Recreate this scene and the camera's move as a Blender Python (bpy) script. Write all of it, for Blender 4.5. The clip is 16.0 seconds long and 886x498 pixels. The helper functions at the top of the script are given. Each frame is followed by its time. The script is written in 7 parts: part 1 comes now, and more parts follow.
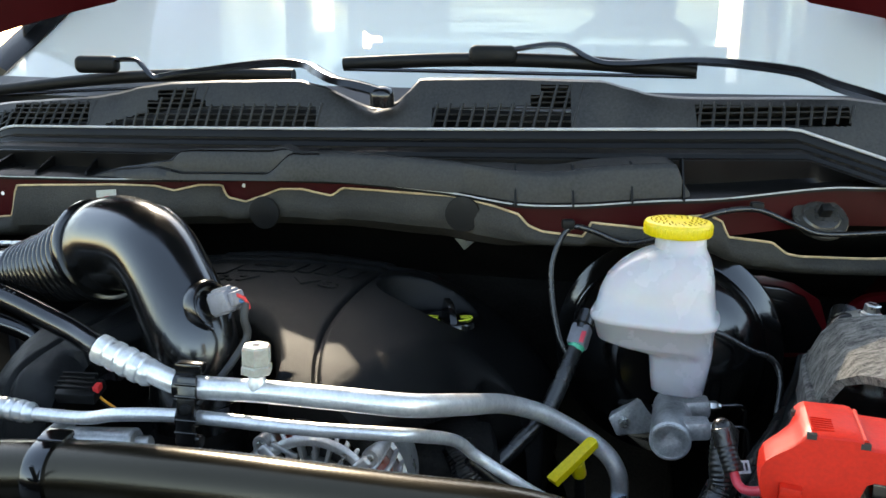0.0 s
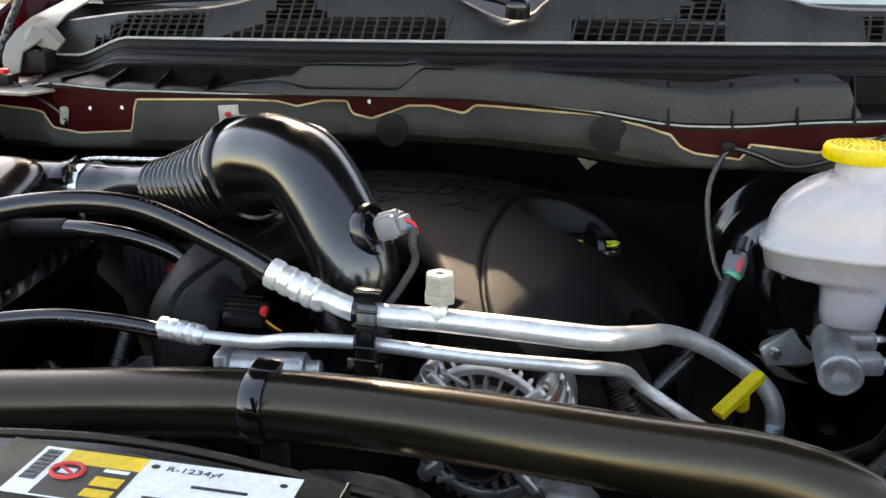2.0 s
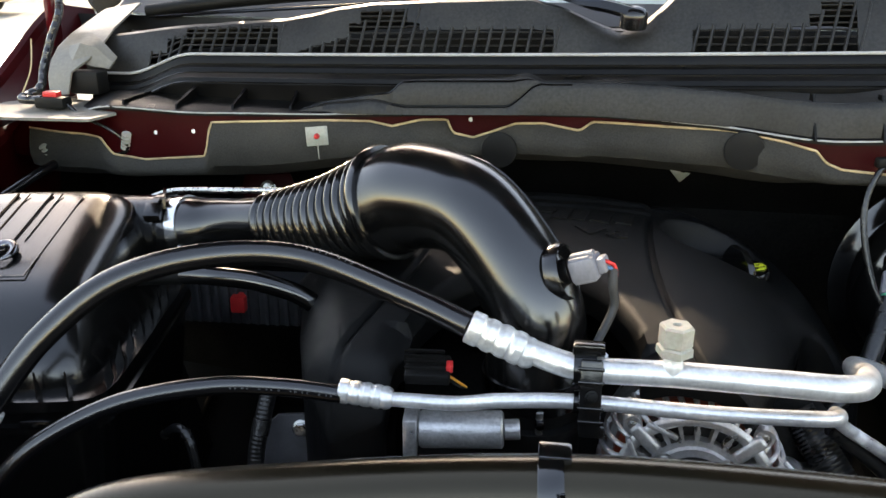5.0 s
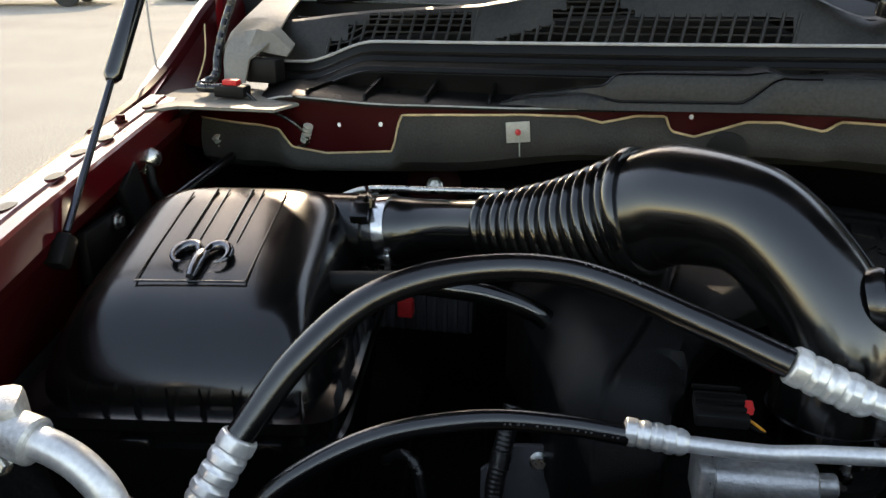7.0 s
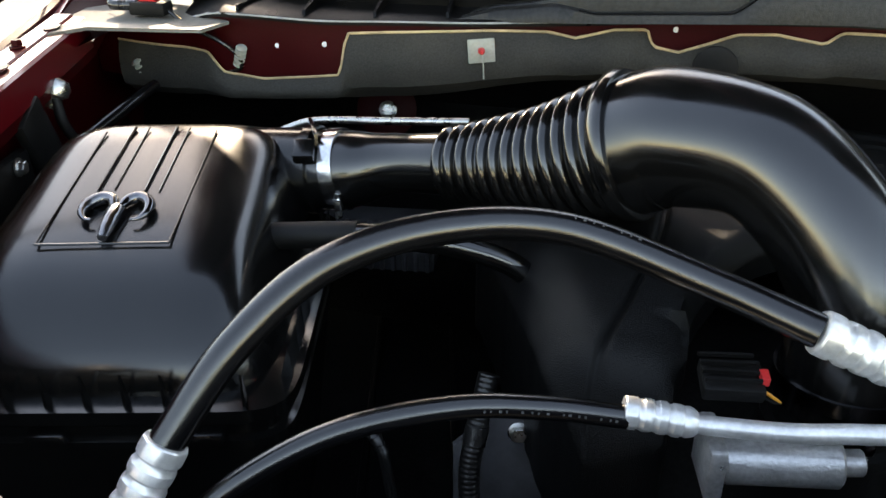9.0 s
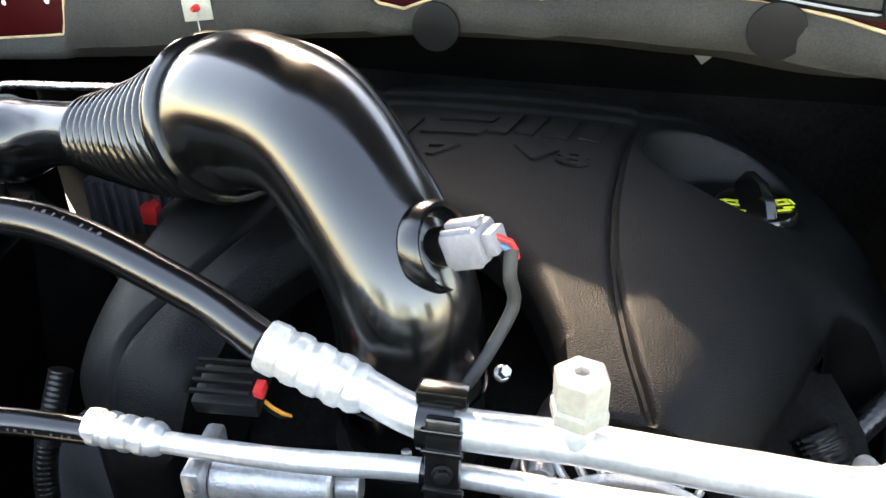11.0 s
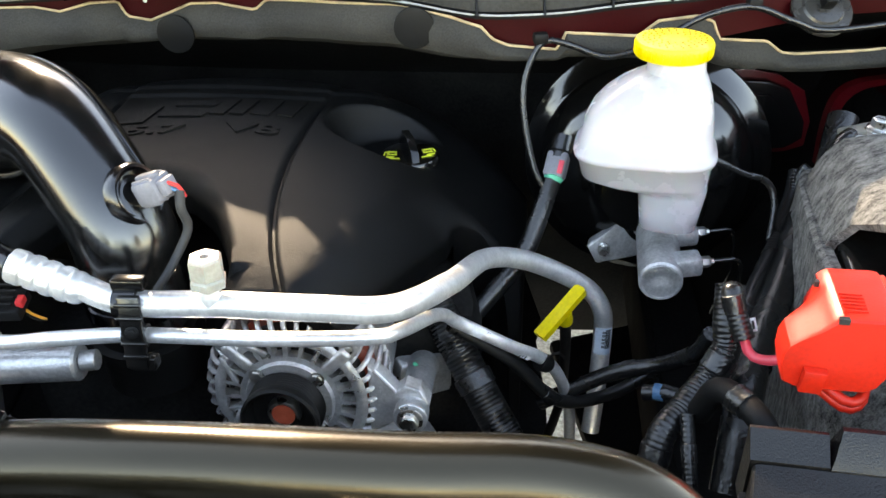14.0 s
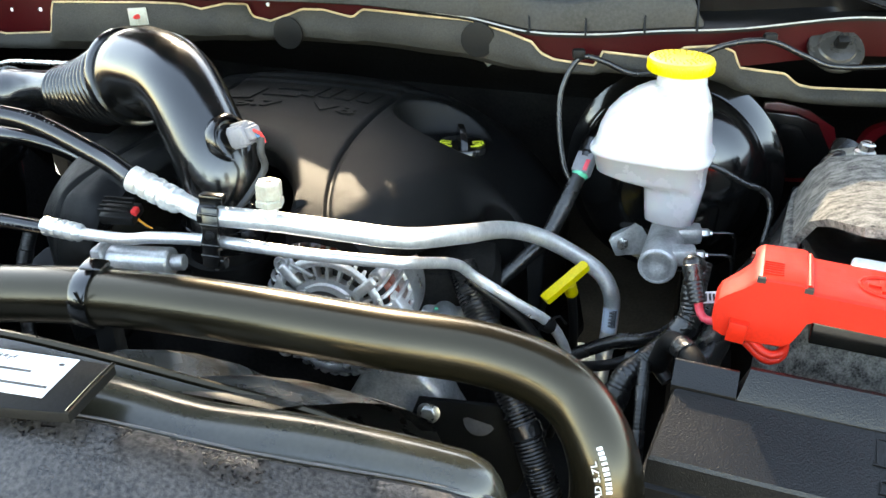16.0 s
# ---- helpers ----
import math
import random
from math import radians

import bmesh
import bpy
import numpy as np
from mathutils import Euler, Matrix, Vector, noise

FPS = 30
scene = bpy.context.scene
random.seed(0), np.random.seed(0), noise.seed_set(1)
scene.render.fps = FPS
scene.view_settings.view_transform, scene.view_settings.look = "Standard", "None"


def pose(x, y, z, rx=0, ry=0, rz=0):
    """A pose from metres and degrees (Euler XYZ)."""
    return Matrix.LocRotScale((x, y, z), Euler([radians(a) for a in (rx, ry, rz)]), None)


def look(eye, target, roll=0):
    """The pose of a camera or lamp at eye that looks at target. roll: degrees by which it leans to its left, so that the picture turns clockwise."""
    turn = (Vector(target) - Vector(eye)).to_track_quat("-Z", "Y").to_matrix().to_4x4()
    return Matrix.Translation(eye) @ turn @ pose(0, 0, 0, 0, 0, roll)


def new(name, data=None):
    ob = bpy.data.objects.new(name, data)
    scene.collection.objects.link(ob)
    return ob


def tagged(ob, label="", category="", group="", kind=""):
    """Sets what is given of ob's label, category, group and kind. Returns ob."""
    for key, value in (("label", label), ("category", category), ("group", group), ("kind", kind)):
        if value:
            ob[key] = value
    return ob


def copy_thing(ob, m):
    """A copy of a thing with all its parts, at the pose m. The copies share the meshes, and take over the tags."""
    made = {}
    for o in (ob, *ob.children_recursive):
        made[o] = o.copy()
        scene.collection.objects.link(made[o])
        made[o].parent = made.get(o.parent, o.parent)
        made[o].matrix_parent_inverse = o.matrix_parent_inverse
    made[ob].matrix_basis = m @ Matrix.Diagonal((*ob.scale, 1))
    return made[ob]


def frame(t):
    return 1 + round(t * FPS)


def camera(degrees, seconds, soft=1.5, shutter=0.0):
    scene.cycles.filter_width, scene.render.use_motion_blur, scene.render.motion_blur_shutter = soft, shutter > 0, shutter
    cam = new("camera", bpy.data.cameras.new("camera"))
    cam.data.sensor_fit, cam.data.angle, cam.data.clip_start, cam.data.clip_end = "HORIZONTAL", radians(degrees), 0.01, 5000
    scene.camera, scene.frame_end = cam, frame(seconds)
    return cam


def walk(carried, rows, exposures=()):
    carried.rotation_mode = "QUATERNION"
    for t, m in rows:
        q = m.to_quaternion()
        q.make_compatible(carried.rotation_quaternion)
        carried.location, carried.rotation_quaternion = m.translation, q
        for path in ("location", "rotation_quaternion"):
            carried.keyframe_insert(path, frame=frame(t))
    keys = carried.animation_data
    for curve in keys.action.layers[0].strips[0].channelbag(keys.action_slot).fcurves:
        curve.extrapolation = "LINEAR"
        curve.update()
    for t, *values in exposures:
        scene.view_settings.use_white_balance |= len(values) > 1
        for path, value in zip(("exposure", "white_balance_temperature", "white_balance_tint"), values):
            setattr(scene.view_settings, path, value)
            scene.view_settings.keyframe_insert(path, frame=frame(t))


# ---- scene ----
cam = camera(56.5, 16.0)
EXPOSURES = [(0.0, 2.4, 8100, 9), (1.0, 2.4, 9000, 14), (3.5, 2.62, 9600, 17), (6.0, 2.62, 9500, 15), (7.0, 1.92, 9500, 14), (8.0, 1.9, 9200, 13), (10.5, 3.55, 9400, 16), (11.5, 3.45, 9450, 16), (12.5, 3.12, 9400, 15), (14.5, 3.35, 9400, 13), (16.0, 3.5, 9100, 9)]
PATH = [
    (0, (-0.007, 0.012, 1.615), (0.012, 1.957, 1.148), 0.8),
    (0.5, (-0.021, 0.036, 1.608), (-0.016, 1.969, 1.093), 0.8),
    (1, (-0.047, 0.059, 1.605), (-0.041, 1.972, 1.024), 1.0),
    (1.5, (-0.07, 0.059, 1.605), (-0.077, 1.959, 0.979), 1.3),
    (2, (-0.134, 0.047, 1.615), (-0.214, 1.93, 0.945), 0.7),
    (2.5, (-0.211, 0.053, 1.618), (-0.294, 1.934, 0.943), 0.6),
    (3, (-0.266, 0.079, 1.626), (-0.291, 1.963, 0.954), 0.8),
    (3.5, (-0.328, 0.1, 1.637), (-0.296, 1.979, 0.95), 0.0),
    (5.8, (-0.378, 0.148, 1.633), (-0.321, 2.024, 0.941), 0.1),
    (6, (-0.39, 0.157, 1.623), (-0.401, 2.032, 0.926), 0.1),
    (6.5, (-0.472, 0.183, 1.619), (-0.576, 2.055, 0.921), 0.0),
    (7, (-0.537, 0.219, 1.62), (-0.647, 2.087, 0.914), -0.0),
    (7.5, (-0.572, 0.247, 1.612), (-0.625, 2.112, 0.891), -0.3),
    (8, (-0.588, 0.283, 1.603), (-0.571, 2.124, 0.821), -0.5),
    (8.2, (-0.601, 0.296, 1.607), (-0.555, 2.124, 0.797), -0.5),
    (10.3, (-0.334, 0.372, 1.597), (-0.427, 2.116, 0.623), -0.4),
    (10.5, (-0.298, 0.383, 1.595), (-0.392, 2.124, 0.615), -0.6),
    (11, (-0.207, 0.406, 1.596), (-0.314, 2.131, 0.59), -1.6),
    (11.5, (-0.141, 0.399, 1.59), (-0.195, 2.111, 0.557), -1.9),
    (12, (-0.067, 0.37, 1.597), (-0.049, 2.07, 0.543), -1.9),
    (12.5, (-0.008, 0.334, 1.618), (0.105, 2.017, 0.542), -1.5),
    (13, (0.024, 0.278, 1.639), (0.195, 1.952, 0.558), -1.4),
    (13.5, (0.006, 0.207, 1.678), (0.204, 1.88, 0.6), -1.5),
    (14, (-0.039, 0.165, 1.685), (0.131, 1.854, 0.628), -1.7),
    (14.5, (-0.042, 0.156, 1.669), (0.059, 1.869, 0.64), -1.1),
    (15, (-0.034, 0.114, 1.689), (0.013, 1.839, 0.677), -1.0),
    (15.5, (-0.014, 0.016, 1.685), (-0.029, 1.758, 0.702), -0.2),
    (16, (0.052, -0.025, 1.685), (-0.057, 1.731, 0.734), 0.2),
]
walk(cam, [(t, look(eye, target, roll)) for t, eye, target, roll in PATH], EXPOSURES)

# ---- light ----
SUN = (-0.18, 0.86, 0.5)
world = bpy.data.worlds.new("world")
scene.world = world
world.use_nodes = True
nt = world.node_tree
sky = nt.nodes.new("ShaderNodeTexSky")
sky.sky_type, sky.sun_disc = "NISHITA", False
sky.dust_density, sky.ozone_density = 0.45, 0.6
sun_dir = Vector(SUN).normalized()
sky.sun_elevation, sky.sun_rotation = math.asin(sun_dir.z), math.atan2(sun_dir.x, sun_dir.y)
nt.links.new(sky.outputs[0], nt.nodes["Background"].inputs[0])
nt.nodes["Background"].inputs[1].default_value = 0.15
sun = new("sun", bpy.data.lights.new("sun", "SUN"))
sun.data.energy, sun.data.angle, sun.data.color = 0.95, radians(0.5), (1.0, 0.95, 0.87)
sun.matrix_world = look(sun_dir * 30, (0, 0, 0))


# ---- materials ----
def mat(name, colour, rough=0.5, metal=0.0, bump=(0, 0), vary=(20, 0.15), fine=(300, 0.08), coat=0.0, rvary=0.1, sss=0.0, transmit=0.0, stretch=(1, 1, 1), spec=0.5):
    """A surface with stains and grain at two scales in colour, gloss and relief."""
    m = bpy.data.materials.new(name)
    m.use_nodes = True
    n, l = m.node_tree.nodes, m.node_tree.links
    b = n["Principled BSDF"]
    co = n.new("ShaderNodeTexCoord")
    mp = n.new("ShaderNodeMapping")
    mp.inputs["Scale"].default_value = stretch
    l.new(co.outputs["Object"], mp.inputs[0])
    big, small = n.new("ShaderNodeTexNoise"), n.new("ShaderNodeTexNoise")
    for t, (scale, _) in ((big, vary), (small, fine)):
        l.new(mp.outputs[0], t.inputs["Vector"])
        t.inputs["Scale"].default_value = scale
        t.inputs["Detail"].default_value = 4
    sharp = []
    for t in (big, small):
        c = n.new("ShaderNodeMapRange")
        c.inputs["From Min"].default_value, c.inputs["From Max"].default_value = 0.32, 0.68
        l.new(t.outputs[0], c.inputs[0])
        sharp.append(c)
    amount = n.new("ShaderNodeMath")
    amount.operation = "MULTIPLY_ADD"
    l.new(sharp[0].outputs[0], amount.inputs[0])
    amount.inputs[1].default_value = 2 * vary[1]
    amount.inputs[2].default_value = 1 - vary[1] - fine[1]
    grain = n.new("ShaderNodeMath")
    grain.operation = "MULTIPLY_ADD"
    l.new(sharp[1].outputs[0], grain.inputs[0])
    grain.inputs[1].default_value = 2 * fine[1]
    l.new(amount.outputs[0], grain.inputs[2])
    mix = n.new("ShaderNodeVectorMath")
    mix.operation = "SCALE"
    mix.inputs[0].default_value = colour
    l.new(grain.outputs[0], mix.inputs["Scale"])
    l.new(mix.outputs[0], b.inputs["Base Color"])
    r = n.new("ShaderNodeMapRange")
    l.new(big.outputs[0], r.inputs[0])
    r.inputs["From Min"].default_value, r.inputs["From Max"].default_value = 0.3, 0.7
    r.inputs["To Min"].default_value, r.inputs["To Max"].default_value = max(0.02, rough - rvary), min(1, rough + rvary)
    l.new(r.outputs[0], b.inputs["Roughness"])
    b.inputs["Metallic"].default_value = metal
    b.inputs["Specular IOR Level"].default_value = spec
    b.inputs["Coat Weight"].default_value, b.inputs["Coat Roughness"].default_value = coat, 0.05
    if sss:
        b.inputs["Subsurface Weight"].default_value, b.inputs["Subsurface Scale"].default_value = sss, 0.02
    b.inputs["Transmission Weight"].default_value = transmit
    if bump[1]:
        t = n.new("ShaderNodeTexNoise")
        t.inputs["Scale"].default_value, t.inputs["Detail"].default_value = bump[0], 3
        l.new(mp.outputs[0], t.inputs["Vector"])
        bp = n.new("ShaderNodeBump")
        bp.inputs["Strength"].default_value, bp.inputs["Distance"].default_value = min(1, bump[1]), 0.001 * max(1, bump[1])
        l.new(t.outputs[0], bp.inputs["Height"])
        l.new(bp.outputs[0], b.inputs["Normal"])
    return m


GLOSS = mat("glossy black plastic", (0.003, 0.003, 0.003), 0.12, bump=(900, 0.03), rvary=0.03, spec=1.0)
DUCT = mat("smooth black duct plastic", (0.0035, 0.0035, 0.0035), 0.17, bump=(500, 0.03), vary=(30, 0.2), rvary=0.05, spec=1.0)
SATIN = mat("satin black plastic", (0.0035, 0.0035, 0.0035), 0.18, bump=(700, 0.03), rvary=0.04, spec=0.7)
GRAINED = mat("grained black plastic", (0.0028, 0.003, 0.0032), 0.42, bump=(1050, 0.7), vary=(9, 0.2), rvary=0.05, spec=0.19)
FUSEGRAIN = mat("coarse grained black plastic", (0.004, 0.0037, 0.0035), 0.34, bump=(620, 0.6), vary=(9, 0.2), rvary=0.05, spec=0.45)
OLIVE = mat("smooth olive black plastic", (0.03, 0.028, 0.02), 0.2, bump=(300, 0.05), rvary=0.04, spec=0.8)
DULL = mat("dull black plastic", (0.004, 0.004, 0.004), 0.55, bump=(300, 0.25), spec=0.22)
RUBBER = mat("black rubber hose", (0.0035, 0.0035, 0.004), 0.16, bump=(1500, 0.1), rvary=0.05, spec=0.9)
RIBBED = mat("moulded radiator hose rubber", (0.006, 0.005, 0.003), 0.22, bump=(1200, 0.06), rvary=0.03, spec=0.75)
# specular tint paints the gold highlight of hose and shroud lip
RIBBED.node_tree.nodes["Principled BSDF"].inputs["Specular Tint"].default_value = (1.0, 0.86, 0.65, 1)
# near black and almost without gloss, so hidden bay parts read as shade
BAYSHADE = mat("shade-darkened black for hidden parts", (0.013, 0.0125, 0.012), 0.75, bump=(120, 0.4), vary=(15, 0.4), fine=(200, 0.3), spec=0.08)
LINER = mat("black insulation felt", (0.003, 0.003, 0.003), 0.9, bump=(300, 0.4), spec=0.02)
PRINT = mat("worn grey print", (0.06, 0.06, 0.06), 0.5)
CONDUIT = mat("corrugated black plastic conduit", (0.007, 0.007, 0.007), 0.3, bump=(500, 0.1), spec=0.65)
TAPE = mat("shiny wound tape", (0.008, 0.008, 0.008), 0.25, bump=(260, 0.7), spec=0.7)
ALU = mat("brushed aluminium tube", (0.82, 0.815, 0.805), 0.38, 0.7, bump=(700, 0.08), vary=(60, 0.1), rvary=0.06)
CAST = mat("cast aluminium", (0.56, 0.56, 0.56), 0.4, 0.6, bump=(500, 0.5), vary=(45, 0.2), fine=(300, 0.15))
CASTBRIGHT = mat("clean cast aluminium", (0.58, 0.58, 0.58), 0.36, 0.75, bump=(500, 0.4), vary=(45, 0.18), fine=(300, 0.12))
STEEL = mat("zinc plated steel", (0.6, 0.6, 0.58), 0.3, 1.0, vary=(80, 0.2))
DARKROD = mat("dark oiled steel rod", (0.1, 0.1, 0.11), 0.15, 1.0)
CLAMPSTEEL = mat("bright band steel", (0.75, 0.75, 0.75), 0.2, 1.0, vary=(80, 0.1))
YELLOW = mat("yellow plastic", (0.68, 0.52, 0.008), 0.38, vary=(60, 0.06), sss=0.1)
TANK = mat("milky translucent plastic", (0.44, 0.43, 0.46), 0.25, vary=(25, 0.015), fine=(200, 0.01), sss=0.25)
CREAM = mat("cream plastic", (0.36, 0.35, 0.3), 0.4, vary=(80, 0.08), sss=0.15)
RED = mat("red plastic cover", (0.58, 0.02, 0.009), 0.4, vary=(30, 0.06), bump=(500, 0.08), spec=0.3)
PINK = mat("pink red wire", (0.7, 0.06, 0.09), 0.35)
ORANGE = mat("orange wire", (0.8, 0.3, 0.03), 0.4)
BLUE = mat("blue wire", (0.06, 0.18, 0.32), 0.4)
GREYTAPE = mat("dusty grey cable tape", (0.03, 0.03, 0.03), 0.6, vary=(60, 0.2))
GREEN = mat("green wire", (0.05, 0.5, 0.3), 0.4)
DIRTYGREY = mat("dusty grey metal", (0.05, 0.05, 0.054), 0.55, vary=(40, 0.3))
COPPER = mat("varnished copper winding", (0.35, 0.06, 0.03), 0.4)
GREY = mat("light grey connector plastic", (0.2, 0.2, 0.225), 0.42, vary=(90, 0.1))
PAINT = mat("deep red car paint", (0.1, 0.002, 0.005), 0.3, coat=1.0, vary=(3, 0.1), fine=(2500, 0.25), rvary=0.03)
# darkened, uncoated copy of the body red for shaded inner faces
PAINTIN = mat("shade-darkened red inner paint", (0.034, 0.0011, 0.0019), 0.42, vary=(8, 0.2), fine=(900, 0.15), spec=0.13)
COWL = mat("weathered grey cowl plastic", (0.02, 0.02, 0.0195), 0.42, vary=(14, 0.3), fine=(260, 0.3), bump=(700, 0.3), spec=0.3)
GUTTER = mat("dark gutter plastic", (0.003, 0.003, 0.0032), 0.36, vary=(12, 0.3), fine=(240, 0.2), bump=(500, 0.2), spec=0.18)
BLANKET = mat("grey brown sound blanket", (0.031, 0.029, 0.0245), 0.9, vary=(14, 0.4), fine=(500, 0.25), bump=(350, 0.9))
EDGE = mat("cut blanket edge", (0.5, 0.36, 0.2), 0.9, vary=(40, 0.3))
FELT = mat("grey mottled felt", (0.14, 0.133, 0.122), 0.95, vary=(70, 0.65), fine=(420, 0.5), bump=(420, 1.4), stretch=(1, 2.2, 1))
SEAL = mat("pale rubber seal lip", (0.4, 0.4, 0.4), 0.25)
FLECK = mat("speckled worn black cover", (0.036, 0.032, 0.03), 0.3, vary=(22, 0.25), fine=(330, 0.74), bump=(420, 0.5), rvary=0.1, spec=0.5)
SHROUDGREY = mat("smooth greyed plastic", (0.036, 0.0345, 0.031), 0.28, vary=(25, 0.3), fine=(300, 0.15), bump=(200, 0.06), spec=0.7)
CAPMARK = mat("yellow relief darkened for shadow", (0.36, 0.26, 0.01), 0.5)
WHITE = mat("white label paper", (0.8, 0.8, 0.8), 0.5, vary=(60, 0.03))
INK = mat("black print and hole fill", (0.02, 0.02, 0.02), 0.5)
LABELYELLOW = mat("yellow label print", (0.85, 0.55, 0.02), 0.5)
LABELRED = mat("red label print", (0.7, 0.03, 0.03), 0.5)
LABELBLUE = mat("pale blue label", (0.55, 0.65, 0.75), 0.5)
GLYPH = mat("yellow green print", (0.65, 0.7, 0.05), 0.5)
CHROME = mat("worn chrome plastic", (0.2, 0.2, 0.21), 0.2, 1.0)
LEATHER = mat("grey seat cloth", (0.1, 0.1, 0.105), 0.8, vary=(10, 0.2))
DASH = mat("pale grey dashboard", (0.3, 0.3, 0.31), 0.7, bump=(500, 0.3))
CONCRETE = mat("pale gravelly concrete", (0.36, 0.33, 0.28), 0.9, vary=(0.35, 0.2), fine=(75, 0.5), bump=(90, 1.5))
TYRE = mat("tyre rubber", (0.03, 0.03, 0.03), 0.8)
SILVER = mat("silver car paint", (0.5, 0.5, 0.5), 0.3, 0.3, coat=1.0)
DARKCAR = mat("dark car paint", (0.05, 0.05, 0.055), 0.3, coat=1.0)
TAN = mat("tan car paint", (0.35, 0.25, 0.15), 0.35, coat=1.0)
LEAF = mat("foliage", (0.07, 0.1, 0.04), 0.8, vary=(2, 0.4))
TINT = mat("dark tinted window glass", (0.12, 0.14, 0.14), 0.05, transmit=1.0, vary=(3, 0.02), fine=(9, 0.01), rvary=0.0)
WORN = mat("pale worn plastic", (0.17, 0.16, 0.138), 0.5, vary=(9, 0.2), fine=(200, 0.1), bump=(160, 0.3))
GLASS = bpy.data.materials.new("hazed clear glass")
GLASS.use_nodes = True
gb = GLASS.node_tree.nodes["Principled BSDF"]
gb.inputs["Transmission Weight"].default_value, gb.inputs["Roughness"].default_value, gb.inputs["IOR"].default_value = 1.0, 0.02, 1.45
gb.inputs["Base Color"].default_value = (0.86, 0.93, 0.93, 1)
# pale diffuse share paints sky glare onto the dusty pane
haze = GLASS.node_tree.nodes.new("ShaderNodeBsdfDiffuse")
haze.inputs[0].default_value = (0.76, 0.8, 0.77, 1)
haze_mix = GLASS.node_tree.nodes.new("ShaderNodeMixShader")
haze_mix.inputs[0].default_value = 0.4
GLASS.node_tree.links.new(gb.outputs[0], haze_mix.inputs[1])
GLASS.node_tree.links.new(haze.outputs[0], haze_mix.inputs[2])
GLASS.node_tree.links.new(haze_mix.outputs[0], GLASS.node_tree.nodes["Material Output"].inputs[0])


# ---- mesh helpers ----
def finish(bm, angle=38):
    bmesh.ops.recalc_face_normals(bm, faces=bm.faces)
    for f in bm.faces:
        f.smooth = True
    for e in bm.edges:
        if len(e.link_faces) == 2 and e.calc_face_angle(0) > radians(angle):
            e.smooth = False


def part(name, bm, material, parent=None, label="", angle=38):
    """One bmesh as one mesh object, under a thing or under a part."""
    finish(bm, angle)
    me = bpy.data.meshes.new(name)
    bm.to_mesh(me)
    bm.free()
    me.materials.append(material)
    ob = new(name, me)
    if parent:
        ob.parent = parent
        ob.matrix_parent_inverse = parent.matrix_basis.inverted()
    if label:
        ob["label"] = label
    return ob


def thing(name, label, category, at=(0, 0, 0), group="", kind=""):
    ob = new(name)
    ob.empty_display_size = 0.02
    ob.location = at
    return tagged(ob, label, category, group, kind)


def single(name, bm, material, label, category, group="", kind="", angle=38):
    return tagged(part(name, bm, material, None, "", angle), label, category, group, kind)


def smooth(a, b, x):
    t = min(1, max(0, (x - a) / (b - a)))
    return t * t * (3 - 2 * t)


def spline(pts, step=0.006):
    """Points at even steps on a smooth curve through pts."""
    p = [Vector(q) for q in pts]
    p = [2 * p[0] - p[1]] + p + [2 * p[-1] - p[-2]]
    out = []
    for a, b, c, d in zip(p, p[1:], p[2:], p[3:]):
        n = max(2, int((c - b).length / step * 3))
        for k in range(n):
            t = k / n
            out.append(0.5 * (2 * b + (c - a) * t + (2 * a - 5 * b + 4 * c - d) * t * t + (3 * b - a - 3 * c + d) * t ** 3))
    out.append(p[-2])
    lens = [0.0]
    for a, b in zip(out, out[1:]):
        lens.append(lens[-1] + (b - a).length)
    m = max(3, int(lens[-1] / step))
    even, k = [], 0
    for i in range(m + 1):
        s = lens[-1] * i / m
        while k < len(out) - 2 and lens[k + 1] < s:
            k += 1
        w = (s - lens[k]) / max(1e-9, lens[k + 1] - lens[k])
        even.append(out[k].lerp(out[k + 1], min(1, max(0, w))))
    return even


def rounded(pts, radius, steps=6):
    """A polyline with its corners rounded, for bent pipes."""
    p = [Vector(q) for q in pts]
    out = [p[0]]
    for a, b, c in zip(p, p[1:], p[2:]):
        u, v = (a - b), (c - b)
        d = min(radius, 0.48 * u.length, 0.48 * v.length)
        s, e = b + u.normalized() * d, b + v.normalized() * d
        for k in range(steps + 1):
            t = k / steps
            out.append(s * (1 - t) ** 2 + b * 2 * t * (1 - t) + e * t * t)
    return out + [p[-1]]


def sweep(bm, path, radius, seg=20, caps=True):
    """A round tube along path; radius is a number or a function of 0..1 along the length."""
    path = [Vector(q) for q in path]
    lens = [0.0]
    for a, b in zip(path, path[1:]):
        lens.append(lens[-1] + (b - a).length)
    tangents = [(path[min(i + 1, len(path) - 1)] - path[max(i - 1, 0)]).normalized() for i in range(len(path))]
    side = tangents[0].orthogonal().normalized()
    rings = []
    for i, (c, t) in enumerate(zip(path, tangents)):
        side = (side - t * side.dot(t)).normalized()
        up = t.cross(side)
        r = radius(lens[i] / lens[-1]) if callable(radius) else radius
        rings.append([bm.verts.new(c + (side * math.cos(a) + up * math.sin(a)) * r) for a in (2 * math.pi * k / seg for k in range(seg))])
    for a, b in zip(rings, rings[1:]):
        for k in range(seg):
            bm.faces.new((a[k], a[(k + 1) % seg], b[(k + 1) % seg], b[k]))
    if caps:
        bm.faces.new(rings[0])
        bm.faces.new(rings[-1])
    return bm


